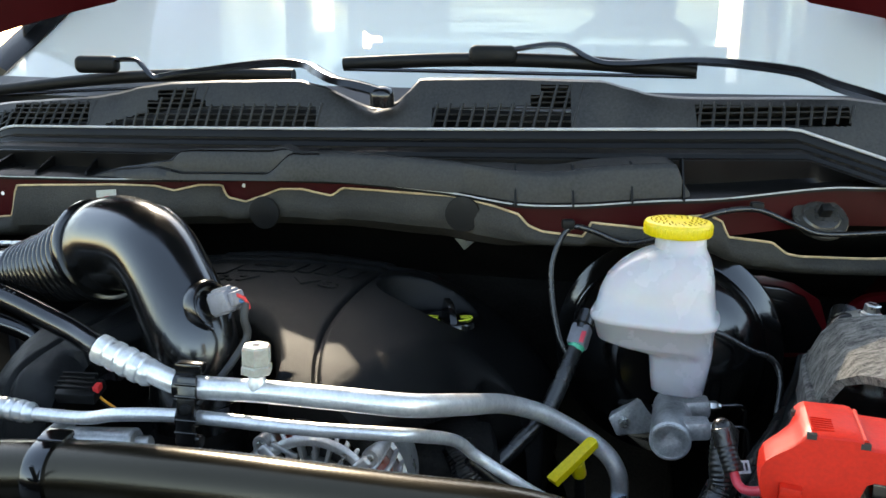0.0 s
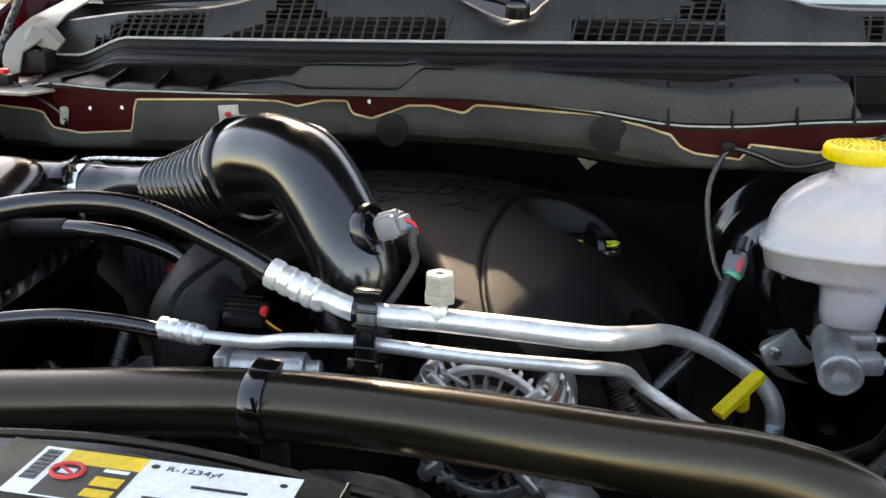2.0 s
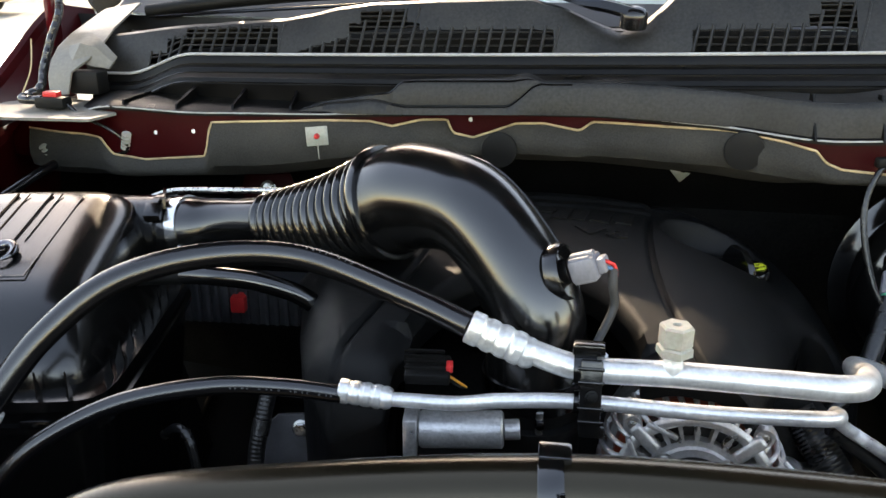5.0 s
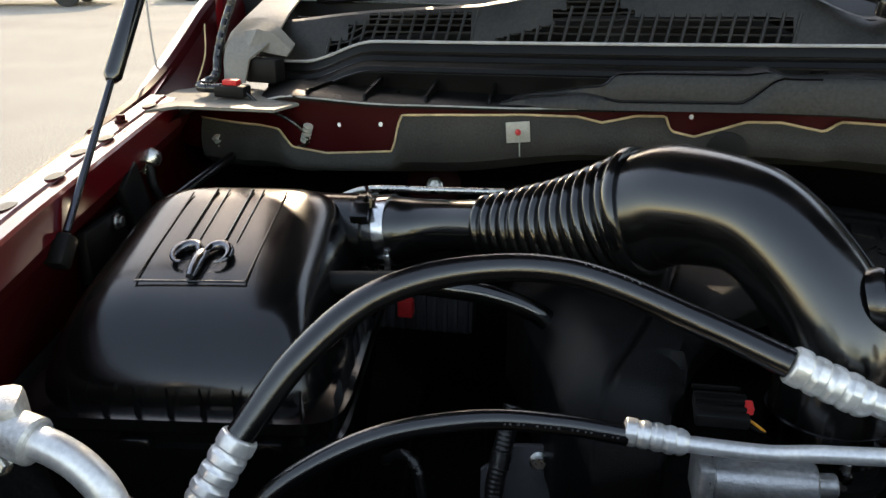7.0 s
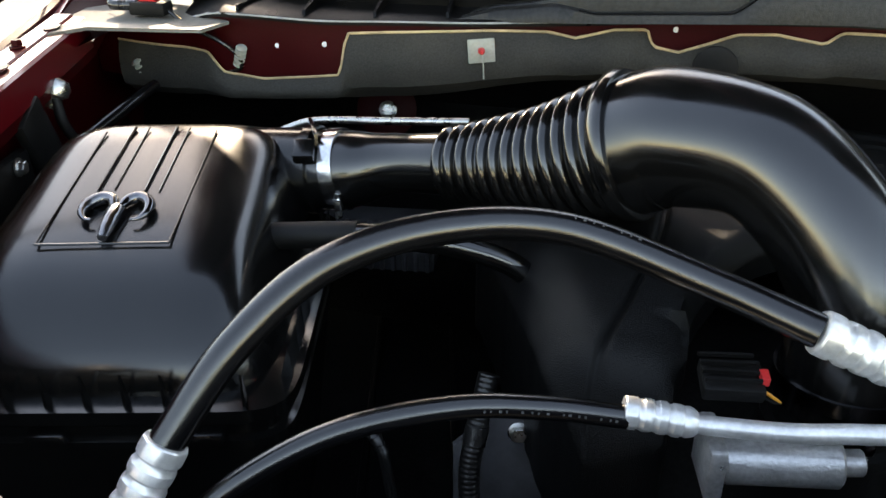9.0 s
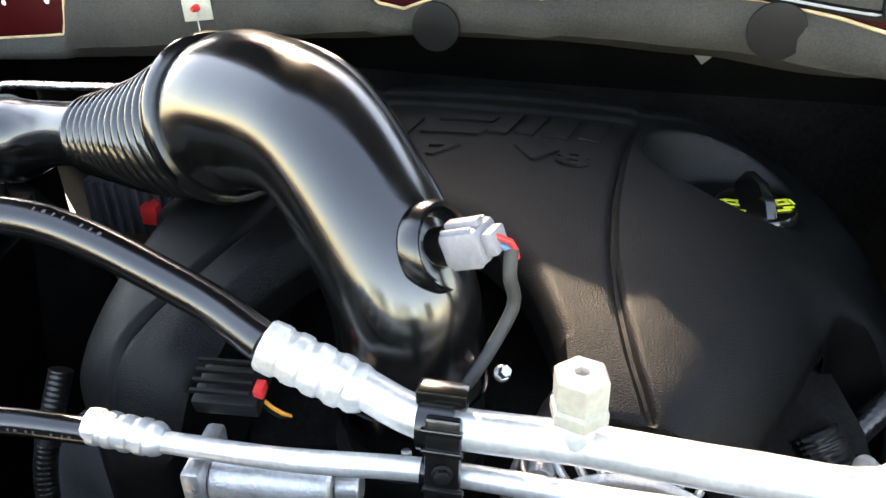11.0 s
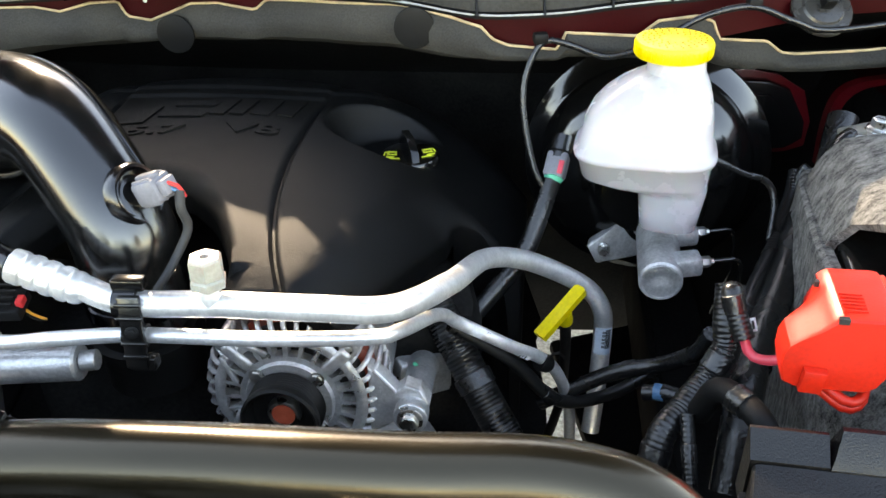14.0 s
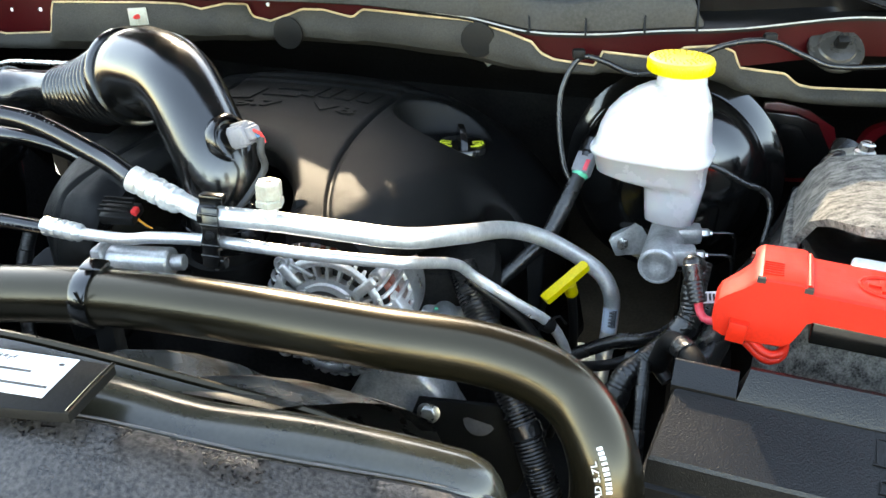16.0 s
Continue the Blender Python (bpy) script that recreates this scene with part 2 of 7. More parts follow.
def lathe(bm, profile, m=Matrix(), seg=32):
    """Turns (radius, height) pairs round the local z axis of m."""
    rings = []
    for r, h in profile:
        if r < 1e-6:
            rings.append([bm.verts.new(m @ Vector((0, 0, h)))])
        else:
            rings.append([bm.verts.new(m @ Vector((r * math.cos(2 * math.pi * k / seg), r * math.sin(2 * math.pi * k / seg), h))) for k in range(seg)])
    for a, b in zip(rings, rings[1:]):
        for k in range(seg):
            va = [a[0]] if len(a) == 1 else [a[k], a[(k + 1) % seg]]
            vb = [b[0]] if len(b) == 1 else [b[(k + 1) % seg], b[k]]
            if len(va) + len(vb) > 2:
                bm.faces.new(va + vb)
    for ring in (rings[0], rings[-1]):
        if len(ring) > 1:
            bm.faces.new(ring)
    return bm


def along(a, b):
    """A pose at a whose z axis points to b."""
    a, b = Vector(a), Vector(b)
    return Matrix.Translation(a) @ (b - a).to_track_quat("Z", "Y").to_matrix().to_4x4()


def rod(bm, a, b, r, seg=16, chamfer=0.0):
    h = (Vector(b) - Vector(a)).length
    c = min(chamfer, h / 3, r * 0.9)
    return lathe(bm, [(r - c, 0), (r, c), (r, h - c), (r - c, h)] if c else [(r, 0), (r, h)], along(a, b), seg)


def block(bm, size, m=Matrix(), bevel=0.0, seg=2):
    got = bmesh.ops.create_cube(bm, size=1, matrix=m @ Matrix.Diagonal((*size, 1)))
    if bevel:
        edges = list({e for v in got["verts"] for e in v.link_edges})
        bmesh.ops.bevel(bm, geom=edges, offset=bevel, segments=seg, affect="EDGES", profile=0.5)
    return bm


def prism(bm, outline, depth, m=Matrix(), bevel=0.0, seg=2):
    """A flat outline (x, y) raised by depth along the local z of m."""
    low = [bm.verts.new(m @ Vector((x, y, 0))) for x, y in outline]
    top = [bm.verts.new(m @ Vector((x, y, depth))) for x, y in outline]
    n = len(outline)
    faces = [bm.faces.new(top), bm.faces.new(low[::-1])]
    for k in range(n):
        faces.append(bm.faces.new((low[k], low[(k + 1) % n], top[(k + 1) % n], top[k])))
    if bevel:
        bmesh.ops.bevel(bm, geom=list({e for f in faces[:1] for e in f.edges}), offset=bevel, segments=seg, affect="EDGES", profile=0.5)
    return bm


def superloop(z, cx, cy, ax, ay, n=40, power=4.0):
    """A rounded rectangle in a level plane."""
    out = []
    for k in range(n):
        a = 2 * math.pi * k / n
        c, s = math.cos(a), math.sin(a)
        out.append(Vector((cx + ax * math.copysign(abs(c) ** (2 / power), c), cy + ay * math.copysign(abs(s) ** (2 / power), s), z)))
    return out


def loft(bm, loops, cap_start=True, cap_end=True, closed=True):
    rings = [[bm.verts.new(p) for p in loop] for loop in loops]
    n = len(rings[0])
    for a, b in zip(rings, rings[1:]):
        for k in range(n if closed else n - 1):
            bm.faces.new((a[k], a[(k + 1) % n], b[(k + 1) % n], b[k]))
    if cap_start and closed:
        bm.faces.new(rings[0])
    if cap_end and closed:
        bm.faces.new(rings[-1])
    return bm


def thicken(bm, depth):
    bmesh.ops.recalc_face_normals(bm, faces=bm.faces)
    bmesh.ops.solidify(bm, geom=bm.faces[:], thickness=depth)
    return bm


def bolt(bm, at, way, r=0.006, h=0.006):
    """A flanged hexagon head."""
    m = along(at, Vector(at) + Vector(way))
    lathe(bm, [(r * 1.35, 0), (r * 1.35, h * 0.2), (r * 1.1, h * 0.3)], m, 20)
    lathe(bm, [(r, h * 0.25), (r, h * 0.9), (r * 0.85, h), (r * 0.4, h)], m, 6)
    return bm


def lerp_table(table):
    xs, ys = zip(*table)
    return lambda x: float(np.interp(x, xs, ys))


def letters(name, text, size, depth, m, material, parent, offset=0.0):
    cu = bpy.data.curves.new(name, "FONT")
    cu.body, cu.size, cu.extrude, cu.offset = text, size, depth, offset
    cu.align_x, cu.align_y, cu.resolution_u = "CENTER", "CENTER", 3
    tmp = bpy.data.objects.new(name, cu)
    me = bpy.data.meshes.new_from_object(tmp)
    bpy.data.objects.remove(tmp)
    bm = bmesh.new()
    bm.from_mesh(me)
    bmesh.ops.transform(bm, matrix=m, verts=bm.verts)
    return part(name, bm, material, parent)


B = bmesh.new


# ---- setting: ground and far things ----
bm = B()
bmesh.ops.create_grid(bm, x_segments=2, y_segments=2, size=400)
single("ground", bm, CONCRETE, "pale sunlit concrete lot with faint stains", "ground", kind="structure")


# ---- truck body round the engine bay ----
def interp_smooth(table):
    xs, ys = (np.array(c, float) for c in zip(*table))

    def f(x):
        k = int(np.clip(np.searchsorted(xs, x) - 1, 0, len(xs) - 2))
        t = float(np.clip((x - xs[k]) / (xs[k + 1] - xs[k]), 0, 1))
        return float(ys[k] + (ys[k + 1] - ys[k]) * (t * t * (3 - 2 * t) * 0.5 + t * 0.5))
    return f


lip_y = interp_smooth([(-1.05, 1.44), (-0.87, 1.36), (-0.8, 1.318), (-0.65, 1.28), (-0.5, 1.258), (-0.3, 1.232), (-0.15, 1.18), (0, 1.13), (0.1, 1.06), (0.2, 1.036), (0.36, 1.026), (0.5, 1.04), (0.9, 1.1)])
lip_z = interp_smooth([(-1.05, 1.404), (-0.87, 1.405), (-0.81, 1.421), (-0.7, 1.418), (-0.5, 1.42), (-0.14, 1.434), (0.12, 1.424), (0.3, 1.438), (0.5, 1.455), (0.9, 1.44)])


def cowl_y(x):
    return 0.0735 * x * x - 0.2402 * x + 1.111


def ledge_z(x):
    return (1.508 + 0.032 * x) - max(0, x - 0.46) * 0.35 - 0.03 * (lambda t: t * t * (3 - 2 * t))(min(1, max(0, (-0.7 - x) / 0.11)))


top_z = interp_smooth([(-0.89, 1.498), (-0.682, 1.523), (-0.627, 1.528), (-0.56, 1.533), (-0.521, 1.54), (-0.47, 1.552), (-0.42, 1.559), (-0.326, 1.564), (-0.214, 1.568), (-0.185, 1.561), (-0.1, 1.53), (-0.07, 1.535), (-0.048, 1.556), (-0.03, 1.574), (0.1, 1.577), (0.22, 1.576), (0.255, 1.567), (0.285, 1.559), (0.33, 1.556), (0.525, 1.56), (0.6, 1.552), (0.88, 1.52)])


def strip(x0, x1, n, profile):
    """A lofted sheet across the truck; profile(x) gives the points of its cross-section."""
    return loft(B(), [[Vector((x0 + (x1 - x0) * k / n, y, z)) for y, z in profile(x0 + (x1 - x0) * k / n)] for k in range(n + 1)], closed=False)


cowl = thing("cowl_panel", "weathered dark grey plastic cowl panel under the windshield with vent grilles", "cowl", (0, 1.25, 1.5), kind="structure")

# vent openings, in stepped pieces: x from and to, then lower and upper z at both ends
GRILLES = [[(-0.775, -0.743, 1.465, 1.473, 1.481, 1.484), (-0.743, -0.712, 1.473, 1.487, 1.504, 1.506), (-0.712, -0.566, 1.487, 1.492, 1.52, 1.527)],
           [(-0.535, -0.461, 1.493, 1.496, 1.495, 1.516), (-0.461, -0.445, 1.496, 1.496, 1.534, 1.534), (-0.445, -0.377, 1.496, 1.498, 1.551, 1.554), (-0.377, -0.362, 1.499, 1.499, 1.537, 1.537), (-0.362, -0.185, 1.499, 1.504, 1.527, 1.533)],
           [(-0.014, 0.122, 1.51, 1.513, 1.538, 1.542), (0.122, 0.137, 1.513, 1.514, 1.558, 1.558), (0.137, 0.178, 1.514, 1.515, 1.571, 1.571)],
           [(0.34, 0.532, 1.52, 1.527, 1.55, 1.55)]]


def screen(x, s):
    """A point on the cowl screen: s runs from the ledge (0) to the top edge (1)."""
    y0, z0 = cowl_y(x) + 0.074, ledge_z(x) + 0.002
    y1, z1 = cowl_y(x) + 0.102, top_z(x)
    return Vector((x, y0 + (y1 - y0) * s, z0 + (z1 - z0) * s + 0.004 * math.sin(math.pi * s)))


def at_height(x, z):
    z0, z1 = ledge_z(x) + 0.002, top_z(x)
    return screen(x, (z - z0) / (z1 - z0))


def vent_span(k, x):
    """Lower and upper z of vent k at x, or None."""
    for x0, x1, a0, a1, b0, b1 in GRILLES[k]:
        if x0 <= x < x1:
            q = (x - x0) / (x1 - x0)
            return a0 + (a1 - a0) * q, b0 + (b1 - b0) * q
    return None


bm = B()
NX, NS = 620, 30
grid = [[bm.verts.new(screen(-0.885 + 1.765 * i / NX, j / NS)) for j in range(NS + 1)] for i in range(NX + 1)]
for i in range(NX):
    x = -0.885 + 1.765 * (i + 0.5) / NX
    spans = [vent_span(k, x) for k in range(4)]
    for j in range(NS):
        z = screen(x, (j + 0.5) / NS).z
        if not any(q and q[0] < z < q[1] for q in spans):
            bm.faces.new((grid[i][j], grid[i + 1][j], grid[i + 1][j + 1], grid[i][j + 1]))
for v in [v for v in bm.verts if not v.link_faces]:
    bm.verts.remove(v)
part("screen", thicken(bm, 0.003), COWL, cowl)
for k, pieces in enumerate(GRILLES):
    bm = B()
    x0, x1 = pieces[0][0], pieces[-1][1]
    count = round((x1 - x0) / 0.0172)
    for c in range(count + 1):
        x = x0 + (x1 - x0) * c / count
        q = vent_span(k, min(x, x1 - 0.0005))
        if q[1] - q[0] > 0.003:
            a, b = at_height(x, q[0] - 0.001), at_height(x + 0.3 * (q[1] - q[0]), q[1] + 0.001)
            sweep(bm, [a, a.lerp(b, 0.5), b], 0.0023, 6)
    for px0, px1, a0, a1, b0, b1 in pieces:
        low, high = min(a0, a1), max(b0, b1)
        for row in range(1, round((high - low) / 0.0074)):
            span = [x for x in np.linspace(px0, px1, 13) if vent_span(k, min(x, px1 - 0.0005))[0] <= low + (a1 - a0) * (x - px0) / (px1 - px0) + 0.0074 * row <= vent_span(k, min(x, px1 - 0.0005))[1]]
            if len(span) > 1:
                sweep(bm, [at_height(x, low + (a1 - a0) * (x - px0) / (px1 - px0) + 0.0074 * row) + Vector((0, 0.0008, 0)) for x in span], 0.0013, 6)
    part("vent_grille", bm, COWL, cowl, "fine square plastic vent mesh")
# rolled top edge and the drop behind it
part("rolled_edge", thicken(strip(-0.885, 0.88, 120, lambda x: [(screen(x, 1).y + a, screen(x, 1).z + b) for a, b in ((0, 0), (0.008, 0.003), (0.018, 0.002), (0.026, -0.006), (0.036, -0.022), (0.11, -0.04))]), 0.003), COWL, cowl)
part("dark_under_tray", strip(-0.97, 0.88, 60, lambda x: [(cowl_y(x) + 0.09, 1.462), (cowl_y(x) + 0.22, 1.466), (cowl_y(x) + 0.235, 1.525)]), DULL, cowl)
# ledge with pale seal line
part("seal_lip", sweep(B(), [(x, cowl_y(x) + 0.07, ledge_z(x)) for x in np.linspace(-0.89, 0.6, 90)], 0.0022, 8), SEAL, cowl, "pale shiny rubber seal lip")


def gutter_profile(x):
    y, z = cowl_y(x), ledge_z(x)
    return [(y + 0.074, z + 0.002), (y + 0.068, z - 0.006), (y + 0.066, z - 0.014), (y + 0.054, z - 0.017), (y + 0.05, z - 0.024), (y + 0.03, z - 0.028),
            (y + 0.026, z - 0.036), (y + 0.03, lip_z(x) + 0.012), (lip_y(x) + 0.004, lip_z(x) + 0.006), (lip_y(x) - 0.008, lip_z(x) + 0.002), (lip_y(x) - 0.008, lip_z(x) - 0.004)]


part("gutter", strip(-0.86, 0.75, 140, gutter_profile), GUTTER, cowl, "black plastic rain gutter", 30)
part("gutter_lip", sweep(B(), [(x, lip_y(x) - 0.007, lip_z(x) + 0.0005) for x in np.linspace(-0.93, 0.75, 110)], 0.0016, 6), SEAL, cowl, "thin pale edge of the gutter")


shelf_h = interp_smooth([(-0.535, 0.004), (-0.47, 0.018), (-0.415, 0.026), (-0.402, 0.028), (-0.385, 0.042), (-0.36, 0.043), (-0.245, 0.042), (-0.222, 0.0455), (-0.2, 0.04), (-0.1, 0.041), (0.15, 0.042), (0.2, 0.047), (0.29, 0.045), (0.31, 0.01)])
shelf_pocket = interp_smooth([(-0.54, 0.25), (-0.43, 0.3), (-0.385, 1), (-0.25, 1), (-0.205, 0), (0.31, 0)])


def shelf_profile(x):
    # raised box of the gutter, with a set-back face and a narrow floor over part of its length
    p, h = shelf_pocket(x), shelf_h(x)
    y, z = min(lip_y(x), cowl_y(x) + 0.01), lip_z(x)
    low = h * (1 - p) + min(h, 0.011) * p
    return [(y - 0.004, z + 0.001), (y - 0.002, z + 0.85 * low), (y + 0.001, z + low - 0.0005), (y + 0.002 + 0.008 * p, z + low + 0.0005), (y + 0.003 + 0.008 * p, z + low + 0.85 * (h - low) + 0.0005), (y + 0.005 + 0.009 * p, z + h), (y + 0.05, z + h + 0.004)]


part("raised_shelf", strip(-0.535, 0.31, 180, shelf_profile), COWL, cowl, "raised dark ledge moulded into the gutter", 50)
part("shelf_rim", sweep(B(), [Vector((x, shelf_profile(x)[5][0], shelf_profile(x)[5][1] - 0.0006)) for x in np.linspace(-0.53, 0.29, 130)], 0.0015, 6), SATIN, cowl, "rounded shiny rim")
part("floor_rim", sweep(B(), [Vector((x, shelf_profile(x)[2][0], shelf_profile(x)[2][1] - 0.0006)) for x in np.linspace(-0.4, -0.17, 50)], 0.0013, 6), SATIN, cowl)
for x in (0.094, 0.165, 0.237, 0.3):
    bm = B()
    prism(bm, [(0, 0), (0.03, 0), (0.03, 0.05), (0.022, 0.05)], 0.0025, Matrix.Translation((x, min(lip_y(x), cowl_y(x) + 0.01) - 0.012, lip_z(x))) @ pose(0, 0, 0, 90, 0, 90))
    part("rib", bm, GUTTER, cowl)
for q, dz in ((0.067, -0.0135), (0.051, -0.0235), (0.0275, -0.034)):
    part("moulded_ridge", sweep(B(), [(x, cowl_y(x) + q - 0.001, ledge_z(x) + dz) for x in np.linspace(-0.84, 0.7, 90)], 0.0011, 6), SATIN, cowl, "thin shiny moulded ridge")
for xb, xt in ((-0.785, -0.752), (-0.704, -0.678), (-0.622, -0.602), (-0.54, -0.528)):
    yb, yt, zb = lip_y(xb), cowl_y(xt) + 0.056, lip_z(xb) + 0.004
    bm = B()
    faces = []
    for side in (-0.0016, 0.0016):
        faces.append([Vector((xb + side, yb - 0.002, zb)), Vector((xb + side, yb + 0.001, zb + 0.006)), Vector((xt + side, yt - 0.012, ledge_z(xt) - 0.034)), Vector((xt + side, yt, ledge_z(xt) - 0.03)), Vector((xt + side, yt + 0.006, zb))])
    loft(bm, faces)
    part("gusset", bm, GUTTER, cowl, "slanting gusset plate", 20)

# torn pale corner of the cowl
corner = thing("cowl_corner", "pale grey torn plastic corner piece at the end of the cowl", "trim", (-0.9, 1.44, 1.46))
part("corner_shell", thicken(loft(B(), [[Vector(p) for p in row] for row in (
    ((-0.93, 1.42, 1.42), (-0.932, 1.43, 1.45), (-0.934, 1.445, 1.468), (-0.928, 1.465, 1.488), (-0.915, 1.49, 1.505), (-0.91, 1.62, 1.53)),
    ((-0.917, 1.385, 1.424), (-0.92, 1.395, 1.452), (-0.922, 1.415, 1.47), (-0.915, 1.44, 1.49), (-0.905, 1.47, 1.507), (-0.9, 1.62, 1.535)),
    ((-0.887, 1.378, 1.428), (-0.88, 1.384, 1.46), (-0.858, 1.405, 1.478), (-0.845, 1.435, 1.497), (-0.84, 1.475, 1.516), (-0.84, 1.62, 1.545)))], closed=False), 0.003), WORN, corner)
part("torn_flap", thicken(loft(B(), [[Vector(p) for p in row] for row in (((-0.905, 1.425, 1.472), (-0.9, 1.44, 1.492), (-0.888, 1.46, 1.51)), ((-0.885, 1.408, 1.474), (-0.875, 1.42, 1.498), (-0.866, 1.45, 1.51)), ((-0.858, 1.406, 1.466), (-0.848, 1.412, 1.492), (-0.845, 1.43, 1.5)), ((-0.83, 1.4, 1.462), (-0.824, 1.405, 1.47), (-0.82, 1.415, 1.478)))], closed=False), 0.004), WORN, corner, "bent flap of torn plastic", 25)
# solid block stands in for a dark opening under the corner
part("opening_fill", block(B(), (0.05, 0.03, 0.034), pose(-0.862, 1.4, 1.443, 0, 0, -15), 0.004), DULL, corner, "black block filling in the dark opening")

# firewall flange in body colour, darkened for the shade there
part_w = thing("firewall", "deep red painted firewall flange above a dark firewall", "firewall", (0, 1.4, 1.2), kind="structure")
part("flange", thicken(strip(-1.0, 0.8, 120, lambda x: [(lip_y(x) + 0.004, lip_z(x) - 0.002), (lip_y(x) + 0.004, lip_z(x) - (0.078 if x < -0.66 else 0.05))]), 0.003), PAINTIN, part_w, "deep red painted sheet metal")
part("lower_wall", strip(-1.05, 0.85, 40, lambda x: [(lip_y(x) + 0.012, lip_z(x) - 0.03), (cowl_y(x) + 0.22, 1.34), (cowl_y(x) + 0.36, 1.22), (cowl_y(x) + 0.38, 0.95), (cowl_y(x) + 0.5, 0.6)]), BAYSHADE, part_w, "black lower firewall")
part("wall_backing", strip(-1.05, 0.85, 40, lambda x: [(lip_y(x) + 0.04, lip_z(x) - 0.03), (cowl_y(x) + 0.26, 1.34), (cowl_y(x) + 0.4, 1.22), (cowl_y(x) + 0.42, 0.95), (cowl_y(x) + 0.54, 0.6)]), BAYSHADE, part_w)
for x, z in ((-0.293, 1.416), (-0.682, 1.39), (-0.74, 1.385)):
    part("plug", lathe(B(), [(0.0034, 0), (0.003, 0.0015), (0, 0.002)], along((x, lip_y(x) + 0.002, z), (x, lip_y(x) - 1, z)), 14), WHITE, part_w, "small white plug")

# sound blanket with a wavy cut upper edge
blanket_top = lerp_table([(-0.96, 1.375), (-0.83, 1.373), (-0.81, 1.352), (-0.76, 1.346), (-0.665, 1.357), (-0.655, 1.405), (-0.5, 1.412), (-0.43, 1.412), (-0.4, 1.406), (-0.36, 1.416), (-0.325, 1.417), (-0.318, 1.399), (-0.29, 1.393),
                          (-0.262, 1.404), (-0.235, 1.416), (-0.2, 1.419), (-0.155, 1.412), (-0.14, 1.424), (0.02, 1.424), (0.07, 1.419), (0.1, 1.412), (0.112, 1.398), (0.13, 1.391), (0.182, 1.388), (0.19, 1.407), (0.27, 1.4),
                          (0.29, 1.416), (0.335, 1.42), (0.352, 1.412), (0.36, 1.393), (0.42, 1.385), (0.44, 1.37), (0.46, 1.366), (0.55, 1.362), (0.75, 1.36)])
bottom_z = interp_smooth([(-0.96, 1.3), (-0.6, 1.325), (-0.4, 1.352), (-0.15, 1.366), (0.05, 1.363), (0.2, 1.372), (0.32, 1.366), (0.4, 1.345), (0.5, 1.335), (0.8, 1.32)])


def blanket_profile(x):
    t, b = blanket_top(x), bottom_z(x)
    wob = 0.004 * noise.noise(Vector((x * 9, 0, 0))) + 0.002 * noise.noise(Vector((x * 31, 3, 0)))
    y = lip_y(x) - 0.004
    out = []
    for k in range(9):
        s = k / 8
        bulge = 0.012 * math.sin(math.pi * min(1, s * 1.15)) + wob * s
        out.append((y - bulge + 0.03 * max(0, s - 0.75) * 4, t + (b - t) * s))
    return out + [(y + 0.07, b - 0.012), (y + 0.16, b - 0.03)]


blanket = thing("sound_blanket", "grey-brown fibrous sound insulation blanket hung on the firewall", "insulation", (0, 1.2, 1.38))
part("pad", thicken(strip(-0.96, 0.75, 300, blanket_profile), -0.004), BLANKET, blanket)
part("cut_edge", sweep(B(), [(x, lip_y(x) - 0.006, blanket_top(x)) for x in np.linspace(-0.96, 0.75, 340)], 0.0016, 6), EDGE, blanket, "frayed cream cut edge")
for x, z in ((-0.257, 1.382), (0.029, 1.404)):
    m = along((x, lip_y(x) - 0.022, z), (x - 0.25, lip_y(x) - 1, z + 0.02))
    part("round_patch", lathe(B(), [(0.024, 0), (0.0235, 0.0022), (0.02, 0.003), (0, 0.003)], m, 36), DULL, blanket, "round black patch")


def white_clip(x, y, z, tilt, red):
    c = thing("insulation_clip", "square off-white plastic retaining clip on the firewall insulation", "clip", (x, y, z), group="insulation clips")
    m = along((x, y, z), (x, y - 1, z + 0.1)) @ pose(0, 0, 0, 0, 0, tilt)
    part("plate", block(B(), (0.03, 0.026, 0.0025), m, 0.001), CREAM, c)
    bm = B()
    lathe(bm, [(0.004, 0.001), (0.003, 0.012), (0.0015, 0.016), (0, 0.016)], m, 12)
    part("pin", bm, LABELRED if red else DULL, c, "red pin" if red else "dark stud")
    if red:
        part("cable_tail", sweep(B(), [m @ Vector(q) for q in ((0, 0, 0.008), (0.001, -0.01, 0.008), (0.0005, -0.03, 0.006))], 0.0008, 6), CREAM, c)


white_clip(-0.503, lip_y(-0.503) - 0.016, 1.392, 4, True)
white_clip(0.045, 1.36, 1.31, 40, False)

